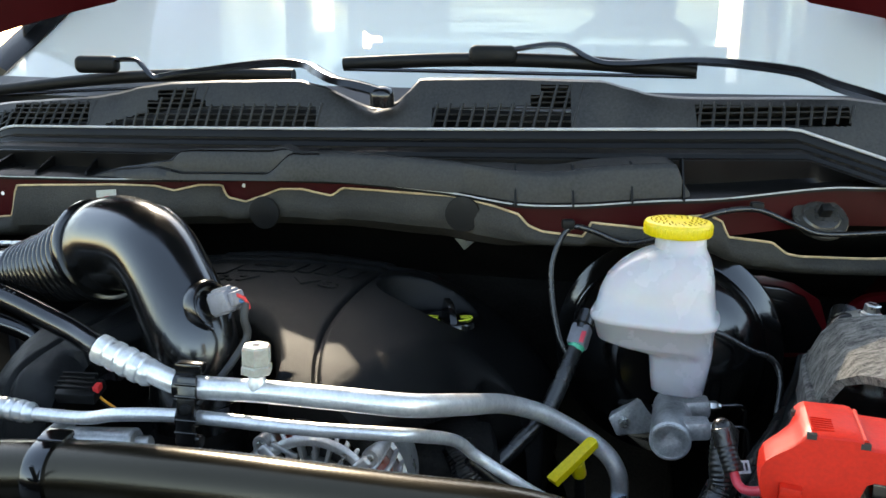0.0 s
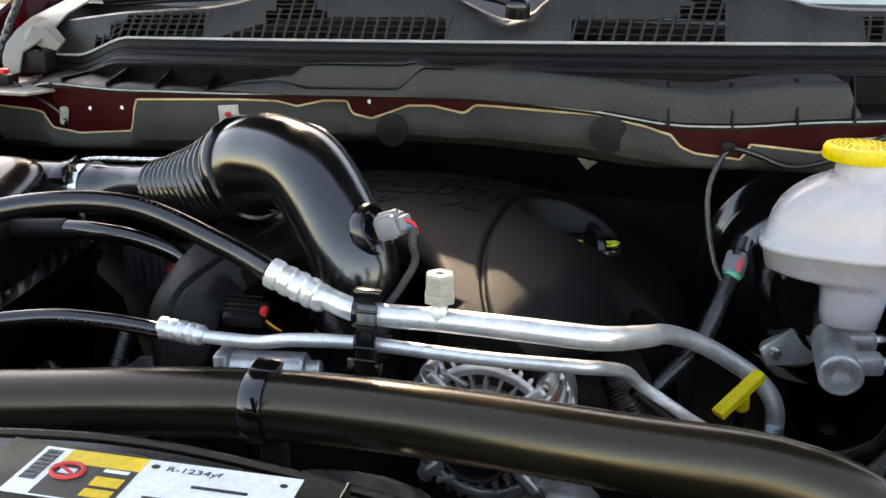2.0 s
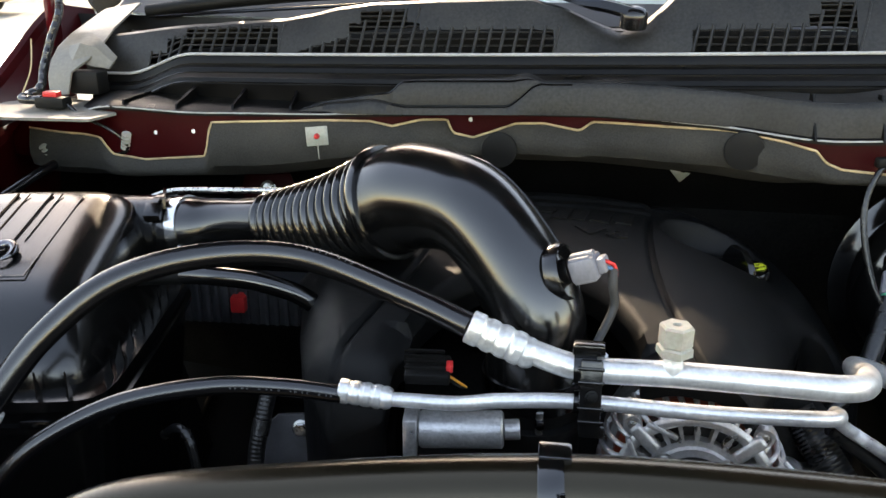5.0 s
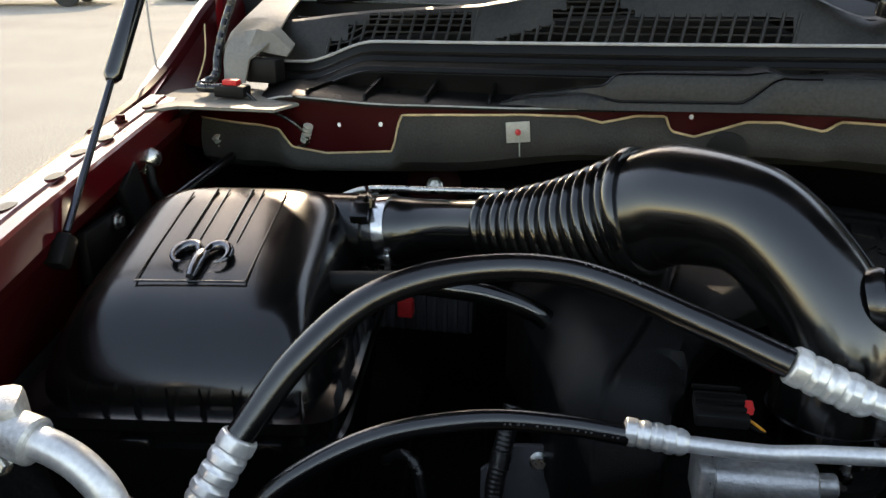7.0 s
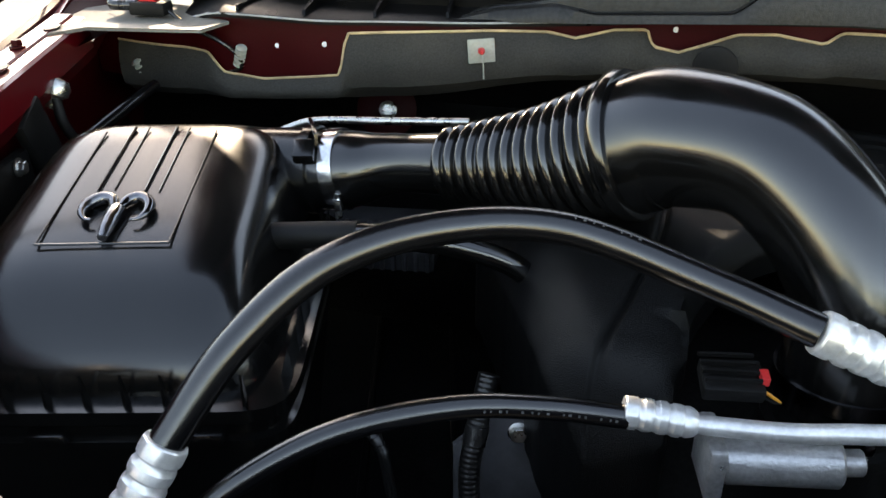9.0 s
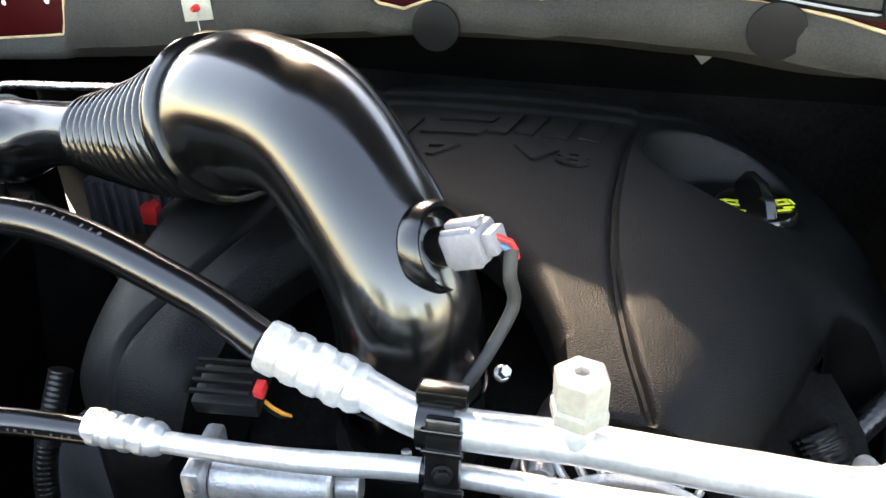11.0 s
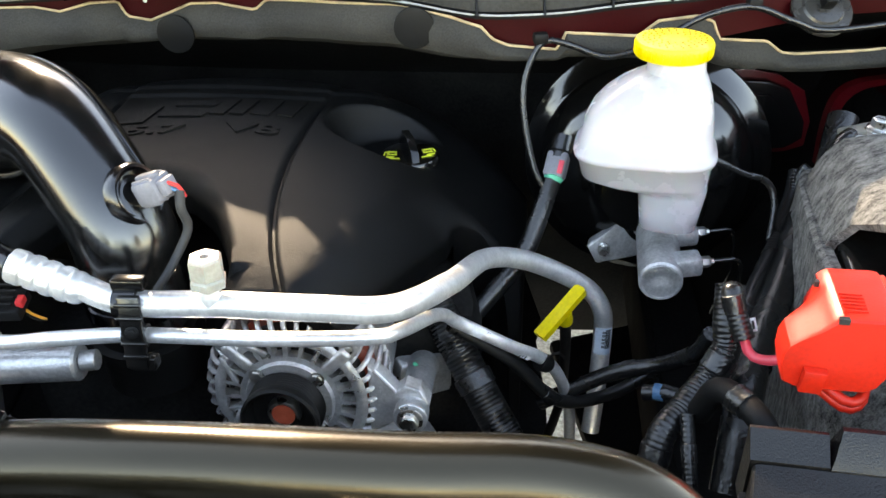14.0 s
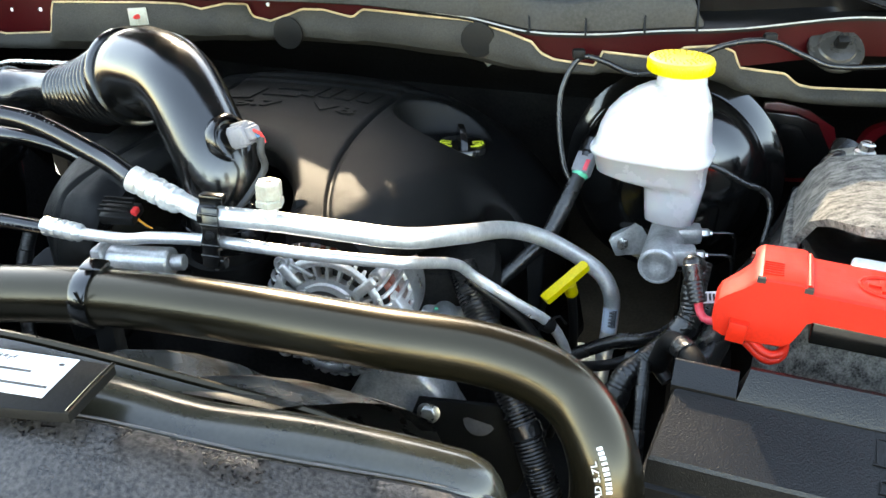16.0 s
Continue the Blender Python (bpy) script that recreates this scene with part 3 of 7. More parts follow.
# fenders and rails at the two sides
def fender(side, x_in, label):
    f = thing("fender", label, "fender", (x_in, 1.0, 1.3), group="fenders")

    def rail(y):
        return 1.401 + 0.055 * (y - 1.09) - 0.06 * max(0, 0.8 - y) ** 1.5 + 0.22 * max(0, y - 1.34)

    def line(y):
        return x_in + side * (0.004 - 0.06 * (1.2 - y) - 0.03 * max(0, 0.9 - y))
    ys = np.linspace(-0.1, 1.75, 60)
    part("panel", loft(B(), [[Vector((line(y) + side * a, y, rail(y) + b)) for a, b in ((0.04, -0.004), (0.055, -0.006), (0.075, -0.012), (0.1, -0.04), (0.13, -0.1), (0.15, -0.2), (0.16, -0.45), (0.15, -0.8))] for y in ys], closed=False), PAINT, f, "deep red glossy outer panel")
    bm = loft(B(), [[Vector((line(y) + side * a, y, rail(y) + b)) for a, b in ((-0.001, -0.035), (0.0, -0.003), (0.003, 0), (0.016, 0.001), (0.018, 0.004), (0.038, 0.004), (0.041, -0.004))] for y in np.linspace(-0.1, 1.33, 50)], closed=False)
    part("rail", thicken(bm, 0.002), PAINT, f, "upper rail with bolt holes")
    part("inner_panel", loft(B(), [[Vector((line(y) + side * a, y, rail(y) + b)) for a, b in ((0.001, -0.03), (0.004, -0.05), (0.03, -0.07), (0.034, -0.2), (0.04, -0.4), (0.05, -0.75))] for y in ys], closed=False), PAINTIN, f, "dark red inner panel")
    part("wheel_liner", loft(B(), [[Vector((line(y) - side * a, y, z)) for a, z in ((-0.03, 1.24), (0.0, 1.16), (0.07, 1.08), (0.16, 0.98), (0.22, 0.7))] for y in np.linspace(0.1, 1.5, 20)], closed=False), BAYSHADE, f, "black plastic wheel house")
    for k, y in enumerate((0.8, 0.9, 0.985, 1.065, 1.12, 1.19, 1.27)):
        bm = B()
        m = Matrix.Translation((line(y) + side * (0.028 if k % 2 else 0.02), y, rail(y) + 0.0045))
        if k in (0, 5):
            bolt(bm, m.translation, (0, 0, 1), 0.006, 0.008)
            part("bolt", bm, PAINTIN, f, "painted bolt head")
        else:
            # flat black disc stands in for the shade inside a hole
            lathe(bm, [(0.0085, -0.0005), (0.0085, 0.0002), (0, 0.0002)], m @ Matrix.Diagonal((0.9, 1.9, 1, 1)), 20)
            part("hole", bm, INK, f, "dark oval disc for a hole")
    return f


fender(-1, -0.956, "deep red glossy fender beside the engine bay with a bolted rail")
fender(1, 0.66, "deep red fender beside the battery")

# body side behind the fender, with the hood hinge
hinge = thing("body_corner", "deep red body corner with the hood hinge beside the cowl", "body panel", (-0.96, 1.45, 1.45))
EAR = [(-1.036, 1.2, 1.398), (-1.031, 1.25, 1.406), (-1.028, 1.34, 1.419), (-1.026, 1.4, 1.433), (-1.022, 1.45, 1.452), (-1.01, 1.5, 1.484), (-1.0, 1.55, 1.515), (-0.985, 1.62, 1.55)]
ear = spline(EAR, 0.012)
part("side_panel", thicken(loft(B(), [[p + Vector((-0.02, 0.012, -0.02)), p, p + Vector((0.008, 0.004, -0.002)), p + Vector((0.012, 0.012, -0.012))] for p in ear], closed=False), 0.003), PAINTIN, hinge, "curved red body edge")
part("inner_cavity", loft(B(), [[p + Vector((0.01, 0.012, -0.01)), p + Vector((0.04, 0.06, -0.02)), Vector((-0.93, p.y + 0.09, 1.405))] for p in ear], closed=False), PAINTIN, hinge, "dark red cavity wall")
part("hinge_arm", block(B(), (0.014, 0.03, 0.2), pose(-0.955, 1.53, 1.575, 20, 10, 0), 0.004), PAINT, hinge, "red hinge arm")
part("drain_wire", sweep(B(), spline([(-0.965, 1.46, 1.5), (-0.955, 1.42, 1.46), (-0.957, 1.38, 1.425)]), 0.0012, 6), EDGE, hinge)
shelf = thing("cowl_end_shelf", "pale sheet metal shelf below the cowl corner", "shelf", (-0.92, 1.34, 1.415))
part("plate", prism(B(), [(-0.98, 1.245), (-0.95, 1.281), (-0.88, 1.27), (-0.816, 1.262), (-0.795, 1.31), (-0.83, 1.36), (-0.87, 1.41), (-0.94, 1.45), (-0.995, 1.4), (-0.995, 1.33)], 0.004, Matrix.Translation((0, 0, 1.409)), 0.001), WORN, shelf)

# loom from the hood to the corner plug
loom = thing("hood_loom", "ribbed black cable running down from the hood hinge to a plug", "cable", (-0.93, 1.38, 1.43))
part("conduit", sweep(B(), spline([(-0.935, 1.5, 1.6), (-0.927, 1.49, 1.545), (-0.935, 1.46, 1.5), (-0.938, 1.425, 1.46), (-0.932, 1.39, 1.436), (-0.94, 1.345, 1.428), (-0.925, 1.335, 1.427), (-0.905, 1.333, 1.428)], 0.002), lambda q: 0.0062 + 0.0006 * math.sin(q * 420), 12), RUBBER, loom)
part("plug_body", block(B(), (0.046, 0.024, 0.016), pose(-0.892, 1.335, 1.424, 0, 0, -12), 0.003), DULL, loom)
part("red_lock", block(B(), (0.022, 0.014, 0.008), pose(-0.893, 1.337, 1.435, 0, 0, -12), 0.0015), LABELRED, loom, "red lock on the plug")
part("tail_wire", sweep(B(), spline([(-0.87, 1.328, 1.422), (-0.845, 1.318, 1.405), (-0.81, 1.31, 1.39), (-0.79, 1.312, 1.372), (-0.79, 1.315, 1.355), (-0.83, 1.335, 1.344), (-0.88, 1.36, 1.335), (-0.93, 1.378, 1.335)]), 0.0025, 8), TAPE, loom)
for p, tilt in (((-0.787, 1.312, 1.372), 20), ((-0.928, 1.372, 1.342), -25)):
    bm = B()
    m = Matrix.Translation(p) @ pose(0, 0, 0, 25, tilt, 0)
    prof = [(0.0, -0.017)]
    for k in range(5):
        prof += [(0.0028, -0.0155 + 0.0062 * k), (0.0068, -0.014 + 0.0062 * k), (0.0068, -0.0126 + 0.0062 * k), (0.0028, -0.0115 + 0.0062 * k)]
    lathe(bm, prof + [(0.0, 0.0145)], m, 14)
    part("fir_clip", bm, CREAM, loom, "white ladder-shaped cable clip")

washer = thing("washer_hose", "thin pale washer hose hanging from the hood to the body corner", "hose", (-1.045, 1.46, 1.426))
part("hose", sweep(B(), spline([Vector(p) for p in [[-1.049, 1.46, 1.55], [-1.049, 1.46, 1.51], [-1.048, 1.46, 1.469], [-1.045, 1.46, 1.426]]]), 0.0016, 8), SEAL, washer)

# hood, standing open above the bay
hood = thing("hood", "open deep red hood seen from below with a ribbed inner frame", "hood", (-0.15, 1.45, 1.66))
YAW = radians(-13)


def hood_point(u, w, lift=0.0):
    """u across (-1 to 1), w from the rear edge (0) to the front edge (1)."""
    x = u * (0.9 - 0.05 * w)
    y = -0.5 * w + lift * 0.88 + 0.02 * (1 - u * u)
    # unseen rise in the middle, shaped to let sun reach the radiator hose
    z = -0.1475 * u * u * (1 - 0.5 * w) + 0.12 * (1 - smooth(0.4, 0.55, abs(u))) + w * 1.0 + lift * 0.5
    c, s = math.cos(YAW), math.sin(YAW)
    return Vector((-0.02 + c * x - s * y, 1.272 + s * x + c * y, 1.735 + z))


part("outer_skin", loft(B(), [[hood_point(u, w, 0.03) for u in np.linspace(-1, 1, 25)] for w in np.linspace(0, 1, 20)], closed=False), PAINT, hood)
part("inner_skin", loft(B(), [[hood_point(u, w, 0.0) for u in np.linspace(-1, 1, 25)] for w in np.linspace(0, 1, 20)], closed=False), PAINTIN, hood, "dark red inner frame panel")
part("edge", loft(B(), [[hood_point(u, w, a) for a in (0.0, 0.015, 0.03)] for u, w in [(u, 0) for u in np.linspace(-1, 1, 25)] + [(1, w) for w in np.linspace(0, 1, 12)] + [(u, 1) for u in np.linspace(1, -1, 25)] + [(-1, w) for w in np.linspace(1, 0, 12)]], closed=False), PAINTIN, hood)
# pad out of view, kept near black so reflections below stay dark
part("liner", loft(B(), [[hood_point(u, w, -0.006 - 0.012 * math.sin(math.pi * min(1, max(0, (w - 0.05) / 0.89)))) for u in np.linspace(-0.89, 0.89, 21)] for w in np.linspace(0.05, 0.94, 18)], closed=False), LINER, hood, "dark insulation pad under the hood")
for u0, u1 in ((-0.97, -0.9), (-0.35, -0.28), (0.28, 0.35), (0.9, 0.97)):
    part("rib", loft(B(), [[hood_point(u0, w, 0), hood_point(u0 + 0.01, w, -0.02), hood_point(u1 - 0.01, w, -0.02), hood_point(u1, w, 0)] for w in np.linspace(0.02, 0.95, 16)], closed=False), PAINTIN, hood)

# gas strut
strut = thing("gas_strut", "black gas strut with dark polished rod propping the hood", "strut", (-0.939, 0.938, 1.358))
sa, sb = Vector((-0.939, 0.938, 1.358)), Vector((-0.928, 1.054, 1.484))
sd = (sb - sa).normalized()
part("rod", rod(B(), sa, sb, 0.0038, 14), DARKROD, strut, "dark polished steel rod")
part("cylinder", lathe(B(), [(0.006, -0.002), (0.0095, 0.004), (0.0095, 0.3), (0.006, 0.305)], along(sb, sb + sd), 20), GLOSS, strut)
part("ball_socket", block(B(), (0.022, 0.02, 0.034), along(sa - sd * 0.02, sa), 0.005), DULL, strut)

# windshield, pillars, cabin
shield = thing("windshield", "clear windshield glass paled to stand for sky reflection", "windshield", (-0.05, 1.6, 1.6), kind="structure")


def pane(u, w):
    x = u * (0.87 - 0.1 * w) + 0.01
    y = 0.05 * u * u * 2.2 + w * 0.72
    z = w * 0.5
    c, s = math.cos(YAW), math.sin(YAW)
    return Vector((-0.1 + c * x - s * y, 1.4 + s * x + c * y, 1.52 + z))


glass = part("glass_pane", thicken(loft(B(), [[pane(u, w) for u in np.linspace(-1, 1, 25)] for w in np.linspace(0, 1, 10)], closed=False), 0.004), GLASS, shield)
glass.visible_shadow = False
part("black_band", loft(B(), [[pane(u, w) + Vector((0, -0.004, 0.004)) for u in np.linspace(-1, 1, 25)] for w in (0.0, 0.03, 0.06)], closed=False), INK, shield, "black ceramic lower band")
for side in (-1, 1):
    part("pillar", loft(B(), [[pane(side * (1 + a), w) + Vector((0, 0.01, 0.012 + b)) for a, b in ((-0.01, 0), (0.03, 0.015), (0.09, 0.01), (0.12, -0.03), (0.1, -0.06))] for w in np.linspace(0.06, 1, 8)]), GUTTER if side < 0 else PAINT, shield, "roof pillar trim")
part("roof", thicken(loft(B(), [[pane(u, 1) + Vector((0.2 * q, q * 1.4, 0.05 * math.sin(math.pi * q) + 0.01)) for u in np.linspace(-1.1, 1.1, 15)] for q in np.linspace(0, 1, 8)], closed=False), 0.02), PAINT, shield, "red roof panel")

cabin = thing("cabin_interior", "grey truck cabin interior with dashboard, seats and steering wheel", "interior", (0, 2.2, 1.3))


def in_cab(x, y, z):
    c, s = math.cos(YAW), math.sin(YAW)
    return Vector((-0.1 + c * x - s * y, 1.4 + s * x + c * y, z))


cab = Matrix.Translation((-0.1, 1.4, 0)) @ Matrix.Rotation(YAW, 4, "Z")
part("dashboard", loft(B(), [[in_cab(x, y, z) for y, z in ((0.02, 1.5), (0.2, 1.53), (0.45, 1.56), (0.6, 1.55), (0.66, 1.48), (0.62, 1.2))] for x in np.linspace(-0.78, 0.78, 12)], closed=False), DASH, cabin)
for x in (-0.38, 0.4):
    bm = B()
    loft(bm, [[cab @ p for p in superloop(z, x, y, ax, ay, 28, 3.5)] for z, y, ax, ay in ((1.0, 1.35, 0.24, 0.07), (1.3, 1.4, 0.25, 0.07), (1.55, 1.45, 0.22, 0.06), (1.62, 1.47, 0.17, 0.04))])
    part("seat_back", bm, LEATHER, cabin)
    bm = B()
    loft(bm, [[cab @ p for p in superloop(z, x, 1.49, ax, ay, 24, 3.2)] for z, ax, ay in ((1.66, 0.1, 0.03), (1.68, 0.13, 0.05), (1.82, 0.13, 0.05), (1.85, 0.1, 0.03))])
    part("headrest", bm, LEATHER, cabin)
ring = [cab @ (Vector((0.4, 0.72, 1.53)) + Vector((0.185 * math.cos(a), 0.06 * math.sin(a), 0.175 * math.sin(a)))) for a in np.linspace(0, 2 * math.pi, 41)]
part("steering_wheel", sweep(B(), ring, 0.014, 10, False), DULL, cabin, "dark steering wheel")
part("paper", thicken(loft(B(), [[in_cab(x, y, 1.535 + 0.035 * y + 0.012 * math.sin(6 * x)) for y in (0.12, 0.4)] for x in np.linspace(0.25, 0.7, 8)], closed=False), 0.003), WHITE, cabin, "white papers lying on the dashboard")
part("rear_wall", block(B(), (1.6, 0.04, 0.9), cab @ Matrix.Translation((0, 2.5, 1.2)), 0.01), LEATHER, cabin)
part("floor_pan", block(B(), (1.7, 2.0, 0.05), cab @ Matrix.Translation((0, 1.7, 0.7)), 0.01), DULL, cabin)
for x in (-0.93, 0.93):
    part("door_side", block(B(), (0.06, 1.85, 1.05), cab @ Matrix.Translation((x, 1.68, 1.0)), 0.02), PAINT, cabin, "red door below the side window")

for x in (-0.87, 0.87):
    for y, w in ((1.05, 0.1), (1.75, 0.14), (2.45, 0.14)):
        part("roof_pillar", block(B(), (0.05, w, 0.55), cab @ Matrix.Translation((x, y, 1.78)), 0.01), LEATHER, cabin)
part("rear_header", block(B(), (1.6, 0.04, 0.12), cab @ Matrix.Translation((0, 2.5, 2.0)), 0.01), LEATHER, cabin)
for x in (-0.45, 0.45):
    part("rear_post", block(B(), (0.05, 0.04, 0.4), cab @ Matrix.Translation((x, 2.5, 1.8)), 0.01), LEATHER, cabin)

for x in (-0.87, 0.87):
    part("side_window", block(B(), (0.006, 2.3, 0.5), cab @ Matrix.Translation((x, 1.4, 1.76)), 0.001), TINT, cabin, "dark tinted side window")
part("rear_window", block(B(), (1.5, 0.006, 0.4), cab @ Matrix.Translation((0, 2.5, 1.82)), 0.001), TINT, cabin, "tinted rear window")

# wipers
def wiper(pivot, arm, blade_a, blade_b, label):
    w = thing("wiper", label, "wiper", pivot, group="windshield wipers")
    pivot = Vector(pivot)
    part("pivot_cap", lathe(B(), [(0.0175, -0.016), (0.0175, -0.001), (0.0165, 0.004), (0.0125, 0.0085), (0.006, 0.0105), (0, 0.011)], along(pivot, pivot + Vector((0, -0.25, 1))), 28), SATIN, w)
    pts = spline([pivot] + arm, 0.008)
    bm = B()
    loops = []
    for k, p in enumerate(pts):
        s = k / (len(pts) - 1)
        t = (pts[min(k + 1, len(pts) - 1)] - pts[max(k - 1, 0)]).normalized()
        side = t.cross(Vector((0, 0.3, 1))).normalized()
        up = side.cross(t)
        wd, ht = 0.015 - 0.0095 * min(1, s * 1.3), 0.009 - 0.005 * s
        loops.append([p + side * wd * a + up * ht * b for a, b in ((-1, -0.6), (-0.8, 0.6), (-0.3, 1), (0.3, 1), (0.8, 0.6), (1, -0.6))])
    loft(bm, loops)
    part("arm", bm, SATIN, w)
    a, b = Vector(blade_a), Vector(blade_b)
    bm = B()
    sweep(bm, [a.lerp(b, q / 12) + Vector((0, 0, 0.012 * math.sin(math.pi * q / 12))) for q in range(13)], 0.011, 10)
    part("blade", bm, DULL, w)
    bm = B()
    rod(bm, a - Vector((0, 0.004, 0.008)), b - Vector((0, 0.004, 0.008)), 0.003, 8)
    part("rubber_edge", bm, RUBBER, w)
    part("blade_clip", block(B(), (0.075, 0.03, 0.03), along(Vector(arm[-1]), Vector(arm[-1]) + Vector((0, 0, 1))), 0.011, 4), DULL, w)


wiper((-0.086, 1.214, 1.554), [(-0.116, 1.227, 1.562), (-0.151, 1.247, 1.568), (-0.181, 1.286, 1.579), (-0.208, 1.329, 1.589), (-0.259, 1.368, 1.593), (-0.327, 1.403, 1.587), (-0.391, 1.434, 1.579), (-0.446, 1.456, 1.572), (-0.484, 1.47, 1.566), (-0.498, 1.472, 1.564), (-0.514, 1.478, 1.578), (-0.532, 1.486, 1.592), (-0.568, 1.492, 1.592), (-0.604, 1.5, 1.584)], (-0.817, 1.580, 1.533), (-0.249, 1.435, 1.571), "black windshield wiper with a curved arm resting on the glass")
wiper((0.7, 1.19, 1.53), [(0.628, 1.2, 1.555), (0.565, 1.22, 1.575), (0.51, 1.24, 1.594), (0.385, 1.27, 1.605), (0.25, 1.3, 1.6), (0.185, 1.32, 1.626), (0.12, 1.335, 1.62), (0.08, 1.34, 1.61)], (-0.16, 1.4, 1.592), (0.385, 1.285, 1.59), "black windshield wiper lying across the glass")


# ---- engine bay: large things ----
# added masses low in the bay, coloured near black for its shade
single("engine_block", block(B(), (0.46, 0.42, 0.42), pose(-0.16, 1.04, 0.98), 0.03), BAYSHADE, "dark engine block below the engine cover", "engine")
tray = thing("bay_floor_tray", "black ribbed splash tray low in the engine bay", "tray", (-0.45, 1.0, 0.72))
part("sheet", block(B(), (1.24, 2.5, 0.03), pose(-0.45, 1.0, 0.72), 0.01), BAYSHADE, tray)
for k in range(7):
    part("rib", block(B(), (0.012, 1.5, 0.012), pose(-0.95 + 0.14 * k, 1.0, 0.738), 0.004), BAYSHADE, tray)
single("side_splash_tray", block(B(), (0.7, 1.3, 0.03), pose(0.62, 0.7, 0.76, 0, -8, 0), 0.01), BAYSHADE, "black splash tray under the battery side", "tray")
rail = thing("frame_rail", "black steel channel frame rail below the battery", "frame rail", (0.36, 0.9, 0.83))
rail_m = pose(0.36, 0.9, 0.83, 0, 0, -13)
part("web", block(B(), (0.012, 1.7, 0.13), rail_m @ Matrix.Translation((-0.039, 0, 0)), 0.003), BAYSHADE, rail)
for z in (-0.059, 0.059):
    part("flange", block(B(), (0.078, 1.7, 0.012), rail_m @ Matrix.Translation((0.006, 0, z)), 0.003), BAYSHADE, rail)
for y in (-0.4, -0.15, 0.1, 0.35):
    part("bolt", bolt(B(), rail_m @ Vector((0.006, y, 0.065)), (0, 0, 1), 0.01, 0.008), DIRTYGREY, rail)
single("heat_shield", prism(B(), [(-0.02, 0.5), (0.33, 0.5), (0.33, 0.8), (0.2, 0.84), (0.185, 0.93), (0.172, 0.95), (0.195, 1.06), (0.205, 1.19), (0.23, 1.24), (0.23, 1.5), (-0.02, 1.5)], 0.02, Matrix.Translation((0, 0, 0.84)), 0.004), BAYSHADE, "black heat shield low beside the engine", "shield")
single("cross_member", block(B(), (0.9, 0.12, 0.1), pose(0.0, 0.62, 0.74, 0, 0, -13), 0.015), BAYSHADE, "black steel cross member low in the bay", "cross member")

def soft_table(table):
    """A smooth curve through a table, slopes continuous."""
    xs, ys = (np.array(c, float) for c in zip(*table))
    slope = np.gradient(ys, xs)

    def f(x):
        k = int(np.clip(np.searchsorted(xs, x) - 1, 0, len(xs) - 2))
        h = xs[k + 1] - xs[k]
        t = float(np.clip((x - xs[k]) / h, 0, 1))
        return float((2 * t ** 3 - 3 * t * t + 1) * ys[k] + (t ** 3 - 2 * t * t + t) * h * slope[k] + (3 * t * t - 2 * t ** 3) * ys[k + 1] + (t ** 3 - t * t) * h * slope[k + 1])
    return f


for x, kind in ((-1.03, "passenger"), (0.86, "driver")):
    single("apron_panel", block(B(), (0.02, 1.6, 0.6), pose(x, 1.0, 0.98, 0, 0, 0), 0.005), BAYSHADE, "dark inner apron panel on the " + kind + " side of the bay", "panel")

# engine cover, built on the truck's own axes: u to its side, v to its rear
cover = thing("engine_cover", "grained black engine cover with raised lettering and filler recess", "engine cover", (-0.15, 1.0, 1.25))
CU, CV, CX, CY = 0.974, 0.225, -0.266, 0.825


def cover_uv(x, y):
    return CU * (x - CX) - CV * (y - CY), CV * (x - CX) + CU * (y - CY)


def cover_xy(u, v):
    return CX + CU * u + CV * v, CY - CV * u + CU * v


groove_u = soft_table([(-0.09, 0.168), (-0.06, 0.166), (-0.004, 0.146), (0.058, 0.13), (0.128, 0.1215), (0.194, 0.119), (0.257, 0.12), (0.31, 0.124), (0.4, 0.13)])
spine_z = soft_table([(-0.1, 1.195), (-0.085, 1.238), (-0.073, 1.262), (-0.06, 1.281), (-0.035, 1.2965), (-0.004, 1.307), (0.058, 1.3165), (0.128, 1.3225), (0.194, 1.3245), (0.257, 1.3245), (0.3, 1.3225), (0.34, 1.317), (0.38, 1.304), (0.43, 1.26)])
edge_u = soft_table([(-0.1, 0.15), (-0.08, 0.176), (-0.06, 0.198), (-0.03, 0.214), (-0.013, 0.221), (0.078, 0.254), (0.147, 0.278), (0.2, 0.31), (0.26, 0.37), (0.45, 0.37)])


def arch_v(u):
    return 0.088 - 0.108 * (abs(u) / 0.108) ** 2.4


def soft_min(a, b, k):
    h = min(1, max(0, 0.5 + 0.5 * (b - a) / k))
    return b + (a - b) * h - k * h * (1 - h)


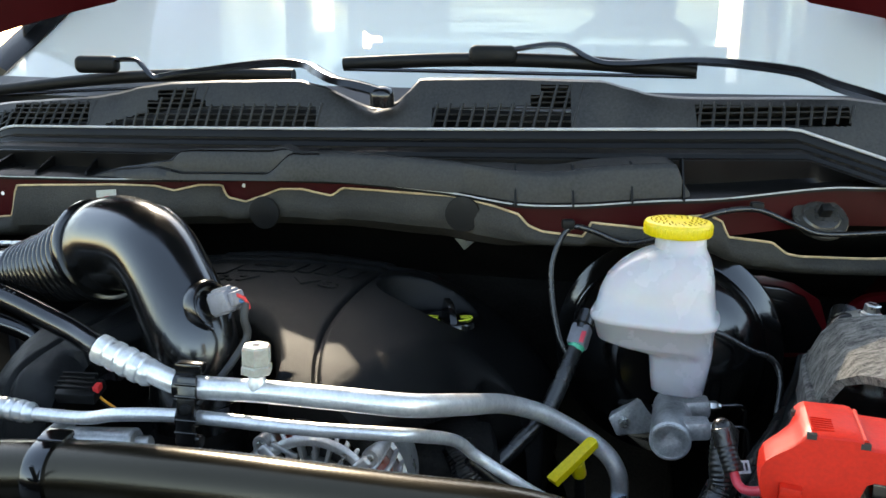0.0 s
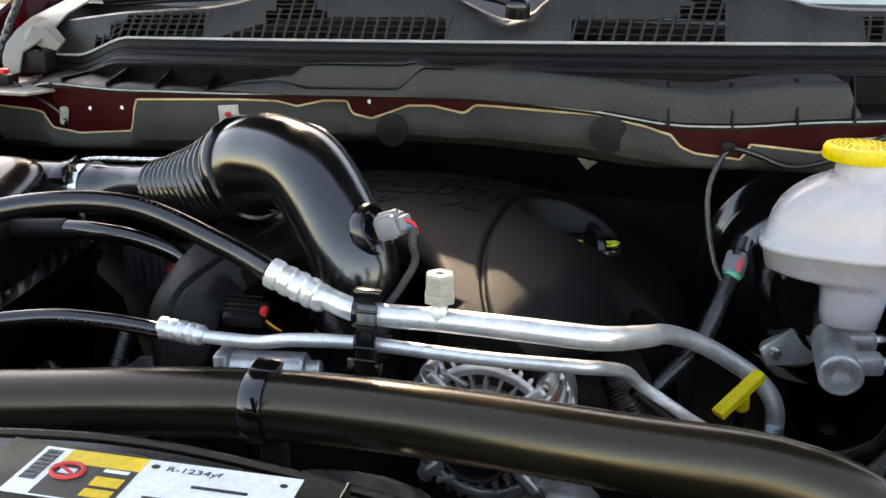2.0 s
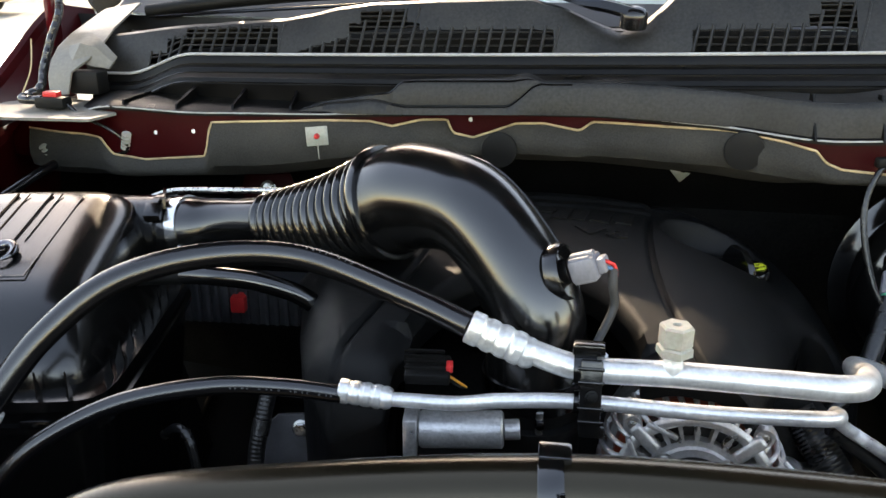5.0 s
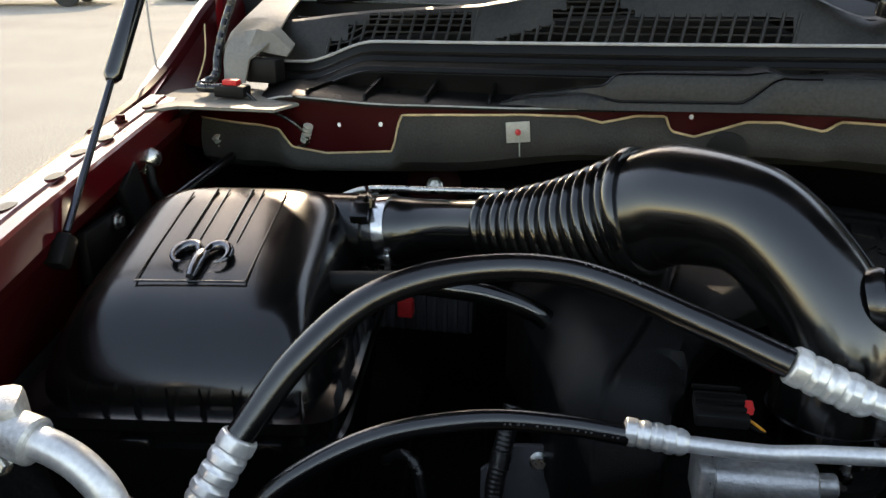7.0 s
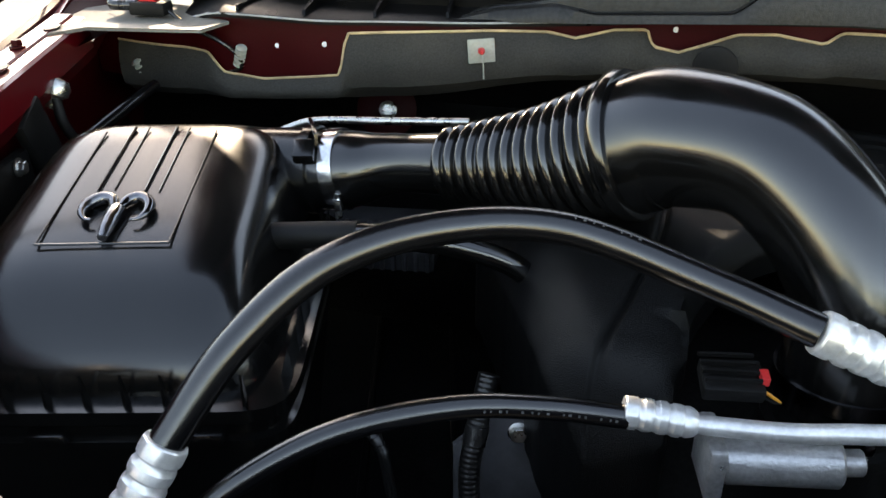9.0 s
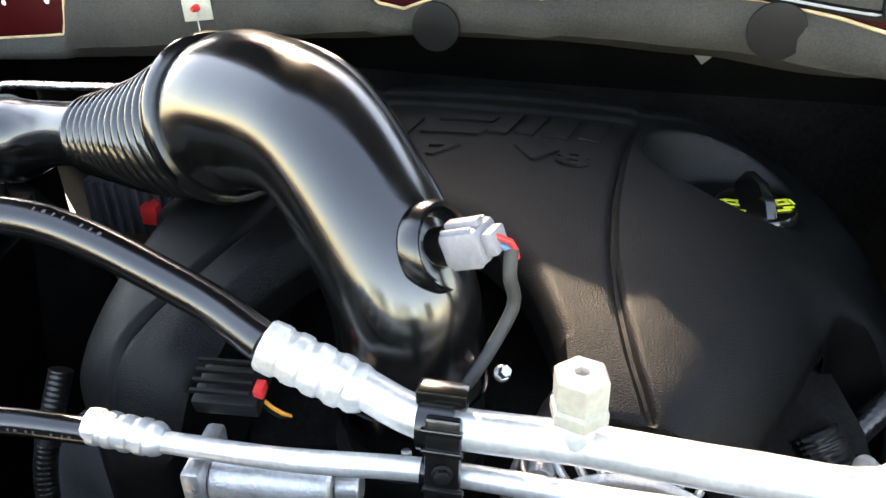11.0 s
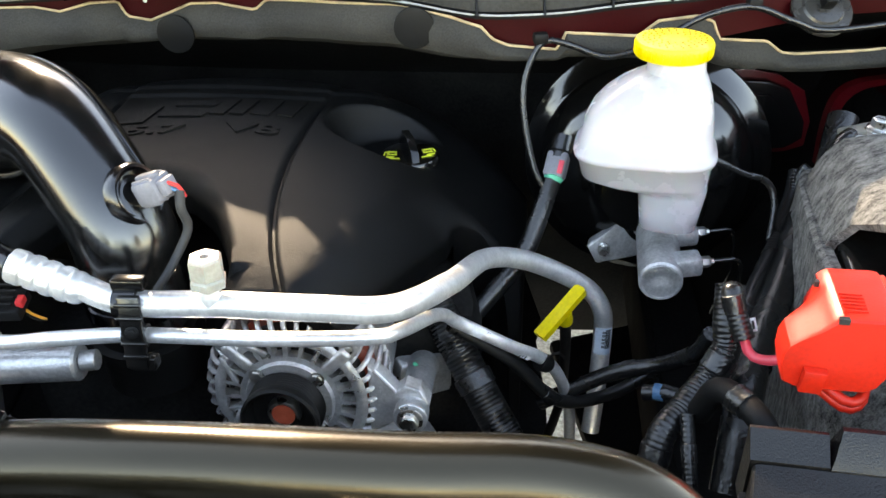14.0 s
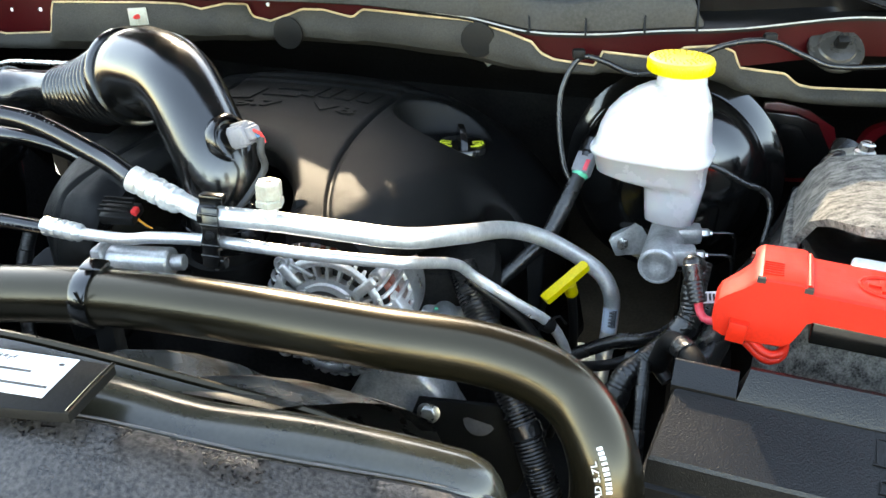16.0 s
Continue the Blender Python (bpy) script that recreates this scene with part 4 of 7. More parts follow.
def cover_height(u, v):
    w, g = abs(u), groove_u(v)
    z = spine_z(v)
    if w < g:
        z += 0.009 * (1 - (w / g) ** 2) * smooth(-0.03, 0.07, v)
    else:
        z -= 2.5 * (w - g) ** 2 + 3.0 * max(0, w - 0.3) ** 2
    # rolled edge along the slanting front sides
    e = edge_u(v) - w
    z -= 0.032 * max(0, 1 - e / 0.05) ** 2 * (1 - smooth(0.13, 0.19, v))
    # rolled edge round the throttle arch
    a = min(0.06, max(0, v - arch_v(u))) if w < 0.108 else 0.06
    a = min(a, max(0, w - 0.106) if v < -0.02 else 0.06)
    z -= 0.016 * max(0, 1 - a / 0.03) ** 2
    # two shallow terraces at the back, with a ridge between them
    step = v - (0.283 + 0.012 * (u / 0.1) ** 2)
    z += 0.0035 * smooth(0, 0.006, step) * (1 - smooth(0.118, 0.126, w)) + 0.0035 * smooth(0, 0.006, step - 0.024) * (1 - smooth(0.17, 0.2, w))
    # groove along each lobe
    z -= 0.0055 * (1 - smooth(0.0008, 0.0052, abs(w - g))) * (1 - smooth(0.27, 0.31, v))
    # hollow round the oil filler
    if u > 0:
        d = math.hypot((u - 0.214) / 0.077, (v - 0.258) / 0.062)
        z = soft_min(z, 1.2755 + 0.4 * max(0, d - 0.7) ** 2, 0.006)
    return z


def cover_has(u, v):
    w = abs(u)
    if v > 0.42 or v < (-0.088 if u < -0.115 else -0.048) or u < -0.3 or u > 0.36:
        return False
    if w < 0.106 and v < arch_v(u):
        return False
    hole = math.hypot(u - 0.314, v - 0.142)
    if w > edge_u(v) and (u < 0 or v < 0.06 or (v < 0.142 and u < 0.346)):
        return False
    return hole > 0.035


bm = B()
us = sorted(set(np.linspace(-0.31, 0.37, 240).round(5)))
vs = np.linspace(-0.09, 0.43, 190)
grid = {}


def gv(i, j):
    if (i, j) not in grid:
        # rows of the mesh lean to follow the groove, so that it stays crisp
        v = vs[j]
        u = us[i] + math.copysign(1, us[i]) * (groove_u(v) - 0.1235) * max(0, 1 - abs(abs(us[i]) - 0.1235) / 0.085)
        x, y = cover_xy(u, v)
        grid[i, j] = bm.verts.new((x, y, cover_height(u, v)))
    return grid[i, j]


for i in range(len(us) - 1):
    for j in range(len(vs) - 1):
        corner = gv(i, j).co
        if cover_has(*cover_uv(corner.x, corner.y)):
            bm.faces.new((gv(i, j), gv(i + 1, j), gv(i + 1, j + 1), gv(i, j + 1)))
for v in [v for v in bm.verts if not v.link_faces]:
    bm.verts.remove(v)
rim = [e for e in bm.edges if len(e.link_faces) == 1]
rim_verts = {v for e in rim for v in e.verts}
for _ in range(14):
    near = {v: sum((o.other_vert(v).co for o in v.link_edges if len(o.link_faces) == 1), Vector()) / max(1, sum(1 for o in v.link_edges if len(o.link_faces) == 1)) for v in rim_verts}
    for v, c in near.items():
        v.co = v.co.lerp(c, 0.6)
for drop in (0.004, 0.1):
    got = bmesh.ops.extrude_edge_only(bm, edges=rim)
    moved = [g for g in got["geom"] if isinstance(g, bmesh.types.BMVert)]
    rim = [g for g in got["geom"] if isinstance(g, bmesh.types.BMEdge) and len(g.link_faces) == 1]
    for v in moved:
        u, w = cover_uv(v.co.x, v.co.y)
        v.co.z -= min(drop, 0.018) if u > -0.115 and w < 0.16 else drop
part("shell", bm, GRAINED, cover, "", 50)


def on_cover(u, v, lift=0.0):
    x, y = cover_xy(u, v)
    return Vector((x, y, cover_height(u, v) + lift))


# plain raised slabs of the wordmark
for u0, u1, v0, h in ((-0.094, -0.06, 0.206, 0.046), (-0.049, 0.001, 0.222, 0.012), (-0.04, 0.006, 0.252, 0.016), (0.007, 0.024, 0.23, 0.046), (0.029, 0.045, 0.233, 0.046), (0.051, 0.073, 0.236, 0.046), (0.081, 0.099, 0.241, 0.046)):
    bm = B()
    base = [(u0 + (u1 - u0) * q, v0) for q in (0, 0.33, 0.67, 1)] + [(u0 + 0.006 + (u1 - u0) * q, v0 + h) for q in (1, 0.67, 0.33, 0)]
    loft(bm, [[on_cover(u, v, lift) for u, v in base] for lift in (-0.003, 0.0024)])
    part("raised_mark", bm, GRAINED, cover, "raised black block mark", 20)
for text, u0, v0, size in (("V8", 0.066, 0.199, 0.031), ("5.7", -0.04, 0.186, 0.029)):
    ob = letters("raised_lettering", text, size, 0.0012, Matrix(), GRAINED, cover, 0.0006)
    for v in ob.data.vertices:
        v.co = on_cover(u0 + v.co.x * 1.75, v0 + v.co.y + 0.1 * v.co.x, 0.001 + v.co.z)

# oil filler cap
oil = thing("oil_filler_cap", "black oil filler cap with raised grip and yellow symbols", "oil cap", (0.012, 1.02, 1.27))
oz = 1.2825
ox, oy = 0.012, 1.018
part("cap", lathe(B(), [(0.034, -0.03), (0.034, -0.003), (0.032, 0.0), (0.026, 0.0012), (0.0, 0.0015)], pose(ox, oy, oz), 40), SATIN, oil)
part("grip", prism(B(), [(-0.031, 0), (0.031, 0), (0.028, 0.008), (0.016, 0.021), (-0.008, 0.021), (-0.024, 0.011)], 0.009, pose(ox - 0.004, oy + 0.002, oz) @ pose(0, 0, 0, 90, 0, 100), 0.002), SATIN, oil)
for sx in (-0.02, 0.02):
    bm = B()
    c = Vector((ox + sx, oy - 0.004, oz + 0.0022))
    for a, b, w, h in ((0, 0, 0.011, 0.0022), (0, 0.007, 0.011, 0.0022), (-0.0045, 0.0035, 0.002, 0.008), (0.0045, 0.0035, 0.002, 0.008), (0.003, -0.006, 0.009, 0.0028), (0.008, 0.004, 0.0022, 0.009), (-0.002, -0.0105, 0.012, 0.0022)):
        block(bm, (w, h, 0.0008), Matrix.Translation(c + Vector((a if sx > 0 else -a, b, 0))) @ pose(0, 0, 0, 0, 0, 12 if sx > 0 else -14))
    part("symbol", bm, GLYPH, oil, "yellow-green printed symbol")

# air intake duct
duct = thing("intake_duct", "glossy black plastic air intake elbow with bellows from airbox to throttle", "intake duct", (-0.4, 0.95, 1.3))
straight = [(-0.72, 1.108, 1.306), (-0.688, 1.1, 1.3085), (-0.6437, 1.0882, 1.3125), (-0.5954, 1.0745, 1.3235), (-0.5425, 1.049, 1.3325)]
bellow = [(-0.5425, 1.049, 1.3325), (-0.5, 1.023, 1.343), (-0.45, 0.9895, 1.3585), (-0.393, 0.9545, 1.384)]
elbow = [(-0.393, 0.9545, 1.384), (-0.3658, 0.935, 1.3965), (-0.3162, 0.8901, 1.3965), (-0.2797, 0.8496, 1.3629), (-0.2573, 0.8242, 1.3171), (-0.2553, 0.821, 1.2689), (-0.2565, 0.8235, 1.2354)]
tube_r = soft_table([(0, 0.0385), (0.42, 0.0385), (0.5, 0.0365), (0.62, 0.031), (0.75, 0.0285), (1.0, 0.029)])
elbow_r = soft_table([(0, 0.0565), (0.1, 0.0545), (0.3, 0.0485), (0.5, 0.0455), (0.7, 0.0462), (1.0, 0.048)])
part("straight_tube", sweep(B(), spline(straight, 0.004), tube_r, 36), DUCT, duct)
fold = spline(bellow, 0.0009)
part("bellows", sweep(B(), fold, lambda s: 0.0275 + 0.0255 * s + 0.0068 * abs(math.sin(math.pi * 14 * s)) ** 0.7, 44), DUCT, duct, "ribbed flexible bellows", 60)
part("bend", sweep(B(), spline(elbow, 0.004), elbow_r, 48), DUCT, duct, "smooth glossy elbow")
lip = (Vector(elbow[1]) - Vector(bellow[-2])).normalized()
part("collar", lathe(B(), [(0.05, -0.012), (0.0585, -0.01), (0.0615, -0.006), (0.0625, 0.0), (0.0605, 0.004), (0.056, 0.005)], along(Vector(elbow[0]) - lip * 0.002, Vector(elbow[1])), 56), DUCT, duct, "raised lip between bellows and elbow")
seam = []
ep = spline(elbow, 0.005)
for k in range(4, len(ep) - 22):
    t = (ep[k + 1] - ep[k - 1]).normalized()
    out = Vector((0.8, 0.1, 0.8))
    out = (out - t * out.dot(t)).normalized()
    seam.append(ep[k] + out * elbow_r(k / (len(ep) - 1)))
part("mould_seam", sweep(B(), seam, 0.0017, 8), GLOSS, duct, "thin raised mould seam")
band = (-0.6465, 1.089, 1.3125)
ax = (Vector(straight[3]) - Vector(straight[1])).normalized()


def hose_clamp(name, centre, axis, r, width, label, steel):
    c, axis = Vector(centre), Vector(axis).normalized()
    h = thing(name, label, "hose clamp", centre, group="hose clamps")
    part("band", lathe(B(), [(r, -width / 2), (r + 0.0012, -width / 2), (r + 0.0012, width / 2), (r, width / 2)], along(c, c + axis), 48), steel, h)
    low = c + Vector((0, -1, -0.55)).normalized() * (r + 0.004)
    part("screw_housing", block(B(), (0.008, 0.014, 0.009), along(low, low + axis), 0.002), steel, h)
    part("screw", rod(B(), low + Vector((0, 0, 0.012)), low - Vector((0, 0, 0.014)), 0.0035, 12, 0.0005), STEEL, h)
    return h


hose_clamp("hose_clamp", band, ax, 0.0392, 0.0135, "bright steel worm-drive clamp band round the intake tube", CLAMPSTEEL)
hose_clamp("hose_clamp", (-0.2557, 0.8222, 1.252), (0, 0.05, 1), 0.0485, 0.012, "dull steel clamp band at the throttle body", DARKROD)

# airbox
airbox = thing("airbox", "satin black plastic air filter box with a rounded ribbed lid", "airbox", (-0.8, 0.95, 1.2))
bm = B()
loops = []
for z, x0, x1, y0, y1, pw in ((1.232, -0.938, -0.672, 0.815, 1.125, 6), (1.25, -0.937, -0.675, 0.815, 1.125, 6), (1.27, -0.934, -0.68, 0.817, 1.124, 6), (1.288, -0.93, -0.685, 0.822, 1.121, 6), (1.303, -0.926, -0.69, 0.829, 1.117, 6),
                           (1.316, -0.921, -0.694, 0.838, 1.112, 6), (1.327, -0.914, -0.699, 0.849, 1.106, 6), (1.336, -0.904, -0.706, 0.863, 1.098, 6), (1.342, -0.893, -0.716, 0.879, 1.09, 5.5), (1.3455, -0.88, -0.729, 0.897, 1.08, 5), (1.3475, -0.855, -0.75, 0.93, 1.05, 4)):
    loops.append([Vector((p.x, p.y, z + (p.y - 1.0) * 0.19 * smooth(1.23, 1.335, z))) for p in superloop(0, (x0 + x1) / 2, (y0 + y1) / 2, (x1 - x0) / 2, (y1 - y0) / 2, 72, pw)])
loft(bm, loops)
part("lid", bm, SATIN, airbox, "", 50)


def lid_z(y):
    return 1.348 + (y - 1.0) * 0.19


lid_m = Matrix.Translation((-0.815, 0.912, lid_z(0.912))) @ pose(0, 0, 0, math.degrees(math.atan(0.19)), 0, 0)
bm = B()
for a, b in (((-0.044, -0.018), (0.058, -0.016)), ((0.058, -0.016), (0.058, 0.158)), ((-0.044, -0.018), (-0.044, 0.155))):
    rod(bm, lid_m @ Vector((*a, 0.0)), lid_m @ Vector((*b, 0.0)), 0.0011, 6)
part("panel_line", bm, SATIN, airbox, "raised frame line")
for x, y, r in ((-0.019, 0.056, 0.0016), (-0.006, 0.058, 0.0009), (0.02, 0.056, 0.0016), (0.032, 0.054, 0.0009)):
    part("rib", rod(B(), lid_m @ Vector((x, y, 0.0)), lid_m @ Vector((x, 0.163, 0.0)), r, 8), SATIN, airbox)
bm = B()
horn = spline([(0.003, 0.01, 0), (0.007, 0.02, 0), (0.016, 0.0225, 0), (0.0245, 0.014, 0), (0.026, 0.002, 0), (0.021, -0.007, 0), (0.0155, -0.008, 0)], 0.002)
for sgn in (-1, 1):
    sweep(bm, [lid_m @ Vector((0.007 + sgn * p.x, 0.016 + p.y, 0.005)) for p in horn], lambda q: 0.0032 + 0.0028 * math.sin(math.pi * min(1, q * 1.1)) ** 0.8 - 0.0018 * q, 10)
loft(bm, [[lid_m @ Vector((0.007 + w * math.cos(a), y, 0.003 + h * math.sin(a))) for a in np.linspace(0, 2 * math.pi, 13)[:-1]] for y, w, h in ((0.03, 0.005, 0.004), (0.022, 0.0085, 0.007), (0.008, 0.0065, 0.0075), (-0.006, 0.0055, 0.006), (-0.014, 0.004, 0.003))])
part("emblem", bm, CHROME, airbox, "small dark chrome curled emblem")
bm = B()
loft(bm, [superloop(z, -0.803, 0.972, 0.138 + a, 0.163 + a, 64, 10) for z, a in ((0.95, -0.03), (1.19, 0.0), (1.205, 0.0), (1.207, 0.008), (1.214, 0.008), (1.216, 0.004), (1.225, 0.004), (1.231, 0.01), (1.242, 0.01), (1.244, 0.0))])
part("lower_box", bm, SATIN, airbox, "lower housing with a flange")
for k in range(8):
    x = -0.888 + 0.0282 * k
    part("flange_rib", prism(B(), [(0, 0), (0.012, 0), (0.002, 0.034)], 0.0018, Matrix.Translation((x, 0.803, 1.236)) @ pose(0, 0, 0, 90, 0, 90)), SATIN, airbox)
for k in range(9):
    y = 0.84 + 0.031 * k
    part("flange_rib", prism(B(), [(0, 0), (0.012, 0), (0.002, 0.034)], 0.0018, Matrix.Translation((-0.66, y, 1.236)) @ pose(0, 0, 0, 90, 0, 180)), SATIN, airbox)
for x in (-0.833, -0.72):
    part("latch", block(B(), (0.03, 0.012, 0.01), pose(x, 0.8, 1.22), 0.003), SATIN, airbox)
part("outlet_neck", lathe(B(), [(0.044, -0.02), (0.043, -0.004), (0.042, 0.01), (0.0412, 0.02), (0.0412, 0.066), (0.0438, 0.067), (0.0438, 0.077), (0.04, 0.078)], along((-0.742, 1.113, 1.305), (-0.6437, 1.0882, 1.3125)), 44), SATIN, airbox)
part("neck_tab", block(B(), (0.02, 0.022, 0.012), pose(-0.677, 1.063, 1.341, 30), 0.002), SATIN, airbox)
part("neck_rib", block(B(), (0.004, 0.05, 0.09), pose(-0.672, 1.095, 1.311, 0, 0, 14), 0.001), SATIN, airbox)

# crankcase breather beside the airbox
breather = thing("breather_tube", "black plastic breather tube between airbox and duct", "tube", (-0.64, 0.9, 1.33))
part("sleeve", sweep(B(), [(-0.715, 0.975, 1.295), (-0.66, 0.963, 1.302), (-0.618, 0.955, 1.306)], 0.0115, 20), DULL, breather)
part("tube", sweep(B(), spline([(-0.63, 0.957, 1.305), (-0.585, 0.948, 1.306), (-0.53, 0.945, 1.298), (-0.48, 0.945, 1.275), (-0.455, 0.945, 1.23)]), 0.0105, 18), GLOSS, breather)

# throttle body with its motor and plug
throttle = thing("throttle_body", "cast aluminium throttle body with a round motor housing", "throttle body", (-0.28, 0.82, 1.22))
part("bore", lathe(B(), [(0.047, -0.05), (0.047, -0.01), (0.052, -0.008), (0.052, 0.0), (0.045, 0.002), (0.045, 0.02)], pose(-0.256, 0.823, 1.215), 36), DULL, throttle)
part("motor_housing", rod(B(), (-0.365, 0.752, 1.238), (-0.292, 0.742, 1.242), 0.0165, 28, 0.002), CASTBRIGHT, throttle)
part("motor_base", block(B(), (0.012, 0.045, 0.04), pose(-0.372, 0.755, 1.238, 0, 0, -5), 0.003), CASTBRIGHT, throttle)
part("flange_bolt", bolt(B(), (-0.198, 0.8, 1.279), (0.3, -0.6, 0.7), 0.004, 0.009), STEEL, throttle)
part("end_boss", rod(B(), (-0.292, 0.742, 1.242), (-0.278, 0.741, 1.243), 0.009, 18, 0.001), CASTBRIGHT, throttle)
plug = thing("electrical_plug", "black multi-pin plug with a red lock tab on the throttle body", "plug", (-0.355, 0.775, 1.285))
part("housing", block(B(), (0.04, 0.028, 0.012), pose(-0.357, 0.778, 1.282, 15, 0, -6), 0.002), DULL, plug)
for k in range(4):
    part("rib", block(B(), (0.036, 0.002, 0.003), pose(-0.36, 0.766 + 0.007 * k, 1.2905 + 0.0019 * k, 15, 0, -6)), DULL, plug)
part("lock_tab", block(B(), (0.006, 0.01, 0.007), pose(-0.338, 0.772, 1.288, 10, 0, -6), 0.001), LABELRED, plug, "red lock tab")
for k, q in enumerate((ORANGE, DULL)):
    part("wire", sweep(B(), spline([(-0.338, 0.775, 1.277 - 0.004 * k), (-0.33, 0.771, 1.273 - 0.004 * k), (-0.323, 0.774, 1.266)]), 0.0013, 8), q, plug)

# intake air temperature sensor
sensor = thing("air_sensor", "light grey air sensor plug in a black duct grommet", "sensor", (-0.237, 0.81, 1.361))
ga, gw = Vector((-0.2345, 0.8115, 1.361)), Vector((0.82, -0.42, 0.36)).normalized()
part("grommet", lathe(B(), [(0.027, -0.008), (0.0275, 0.002), (0.0255, 0.005), (0.023, 0.004), (0.0225, 0.0), (0.02, 0.002), (0.0185, -0.003), (0.012, -0.003), (0.0115, 0.008)], along(ga, ga + gw), 36), RUBBER, sensor)
sm = along(ga + gw * 0.008, ga + gw)
part("plug", block(B(), (0.025, 0.022, 0.026), sm @ Matrix.Translation((0, 0, 0.014)), 0.004), GREY, sensor)
part("latch", block(B(), (0.008, 0.006, 0.022), sm @ Matrix.Translation((0, 0.0115, 0.014)), 0.0015), GREY, sensor)
part("rear_shell", block(B(), (0.016, 0.014, 0.008), sm @ Matrix.Translation((0, 0, 0.03)), 0.002), GREY, sensor)
for k in (-1, 0, 1):
    part("rib", block(B(), (0.003, 0.0245, 0.02), sm @ Matrix.Translation((0.008 * k, 0, 0.013)), 0.0008), GREY, sensor)
e = ga + gw * 0.042
for k, q in enumerate((LABELRED, BLUE)):
    part("wire", sweep(B(), spline([e + Vector((-0.006, 0, 0.003 - 0.006 * k)), e + Vector((0.006, -0.002, -0.001 - 0.004 * k)), e + Vector((0.009, 0.0, -0.012))]), 0.0018, 8), q, sensor)
part("cable", sweep(B(), spline([e + Vector((0.006, 0.0, -0.006)), e + Vector((0.005, -0.006, -0.02)), (-0.192, 0.788, 1.338), (-0.203, 0.778, 1.318), (-0.217, 0.766, 1.3), (-0.236, 0.755, 1.28)]), lambda q: 0.0042 - 0.0008 * q, 10), GREYTAPE, sensor, "dusty grey taped cable")

# air conditioning lines
R1, R2 = 0.0106, 0.0064
big = spline([(-0.276, 0.7395, 1.3205), (-0.2325, 0.7157, 1.3155), (-0.1619, 0.7009, 1.3166), (-0.0919, 0.6827, 1.3185), (-0.0279, 0.6775, 1.315), (0.025, 0.7498, 1.2839), (0.0731, 0.8532, 1.2384), (0.1246, 0.8877, 1.2089), (0.187, 0.896, 1.167), (0.2098, 0.8895, 1.137), (0.2139, 0.8885, 1.0962), (0.208, 0.875, 1.03), (0.2, 0.86, 0.98)], 0.006)
small_p = spline([(-0.391, 0.745, 1.2723), (-0.3346, 0.7333, 1.274), (-0.2976, 0.7187, 1.2845), (-0.2308, 0.7102, 1.2873), (-0.1296, 0.6924, 1.2855), (-0.0461, 0.6824, 1.2852), (-0.0191, 0.7056, 1.2723), (0.0162, 0.7737, 1.2335), (0.0378, 0.7927, 1.2074), (0.0844, 0.7944, 1.1747), (0.1332, 0.8085, 1.1314), (0.16, 0.825, 1.06), (0.168, 0.83, 0.97)], 0.005)
suction = thing("suction_line", "bright aluminium air conditioning suction pipe with a black rubber hose", "pipe", (-0.164, 0.7, 1.31))
part("pipe", sweep(B(), big, R1, 24), ALU, suction)


def ferrule(name, a, b, r, parent):
    a, b = Vector(a), Vector(b)
    h = (b - a).length
    prof = [(r * 0.8, 0), (r * 0.98, 0.0005), (r * 1.04, 0.0015)]
    for k in range(4):
        q = h * (0.08 + 0.2 * k)
        prof += [(r * 1.05, q), (r * 1.06, q + h * 0.05), (r * 1.04, q + h * 0.1), (r * 0.96, q + h * 0.125), (r * 0.955, q + h * 0.15), (r * 1.0, q + h * 0.18)]
    prof += [(r * 1.0, h * 0.9), (r * 0.9, h * 0.96), (r * 0.75, h)]
    bm = lathe(B(), prof, along(a, b), 36)
    # the crimping jaws leave shallow flats round each band
    d = (b - a).normalized()
    for v in bm.verts:
        t = (v.co - a).dot(d)
        off = v.co - a - d * t
        if off.length > 1e-6:
            side = off.normalized()
            turn = math.atan2(side.dot(d.orthogonal().normalized()), side.dot(d.cross(d.orthogonal().normalized())))
            v.co -= side * r * 0.018 * (1 + math.cos(9 * turn + 2.1 * math.floor(t / (h * 0.2))))
    return part(name, bm, ALU, parent, "crimped aluminium ferrule", 22)


ferrule("ferrule", (-0.3235, 0.7475, 1.3395), (-0.268, 0.7355, 1.3165), 0.0138, suction)
part("hose", sweep(B(), spline([(-0.3212, 0.7471, 1.3386), (-0.3732, 0.7805, 1.351), (-0.4658, 0.8112, 1.3772), (-0.5474, 0.8015, 1.3838), (-0.619, 0.7725, 1.3731), (-0.6719, 0.7405, 1.3364), (-0.7122, 0.7104, 1.2862)]), 0.0112, 26), RUBBER, suction, "shiny black rubber hose")
ferrule("ferrule", (-0.71, 0.712, 1.289), (-0.739, 0.69, 1.241), 0.0138, suction)
part("lower_pipe", sweep(B(), spline([(-0.737, 0.691, 1.244), (-0.772, 0.668, 1.18), (-0.8, 0.66, 1.1)]), R1, 20), ALU, suction)
vm = along((-0.1645, 0.7, 1.3235), (-0.1635, 0.702, 1.4))
part("valve_stem", lathe(B(), [(0.0085, -0.006), (0.0085, 0.004), (0.0075, 0.006), (0.0075, 0.014)], vm, 20), ALU, suction)
bm = B()
lathe(bm, [(0.0105, 0.01), (0.0145, 0.012), (0.0145, 0.018), (0.0125, 0.0195), (0.0135, 0.021), (0.0135, 0.035), (0.012, 0.037), (0.004, 0.037), (0.0035, 0.034), (0, 0.034)], vm, 6)
part("valve_cap", bm, CREAM, suction, "milky plastic service cap", 20)
liquid = thing("liquid_line", "thin aluminium air conditioning pipe with a black rubber hose", "pipe", (-0.2, 0.7, 1.28))
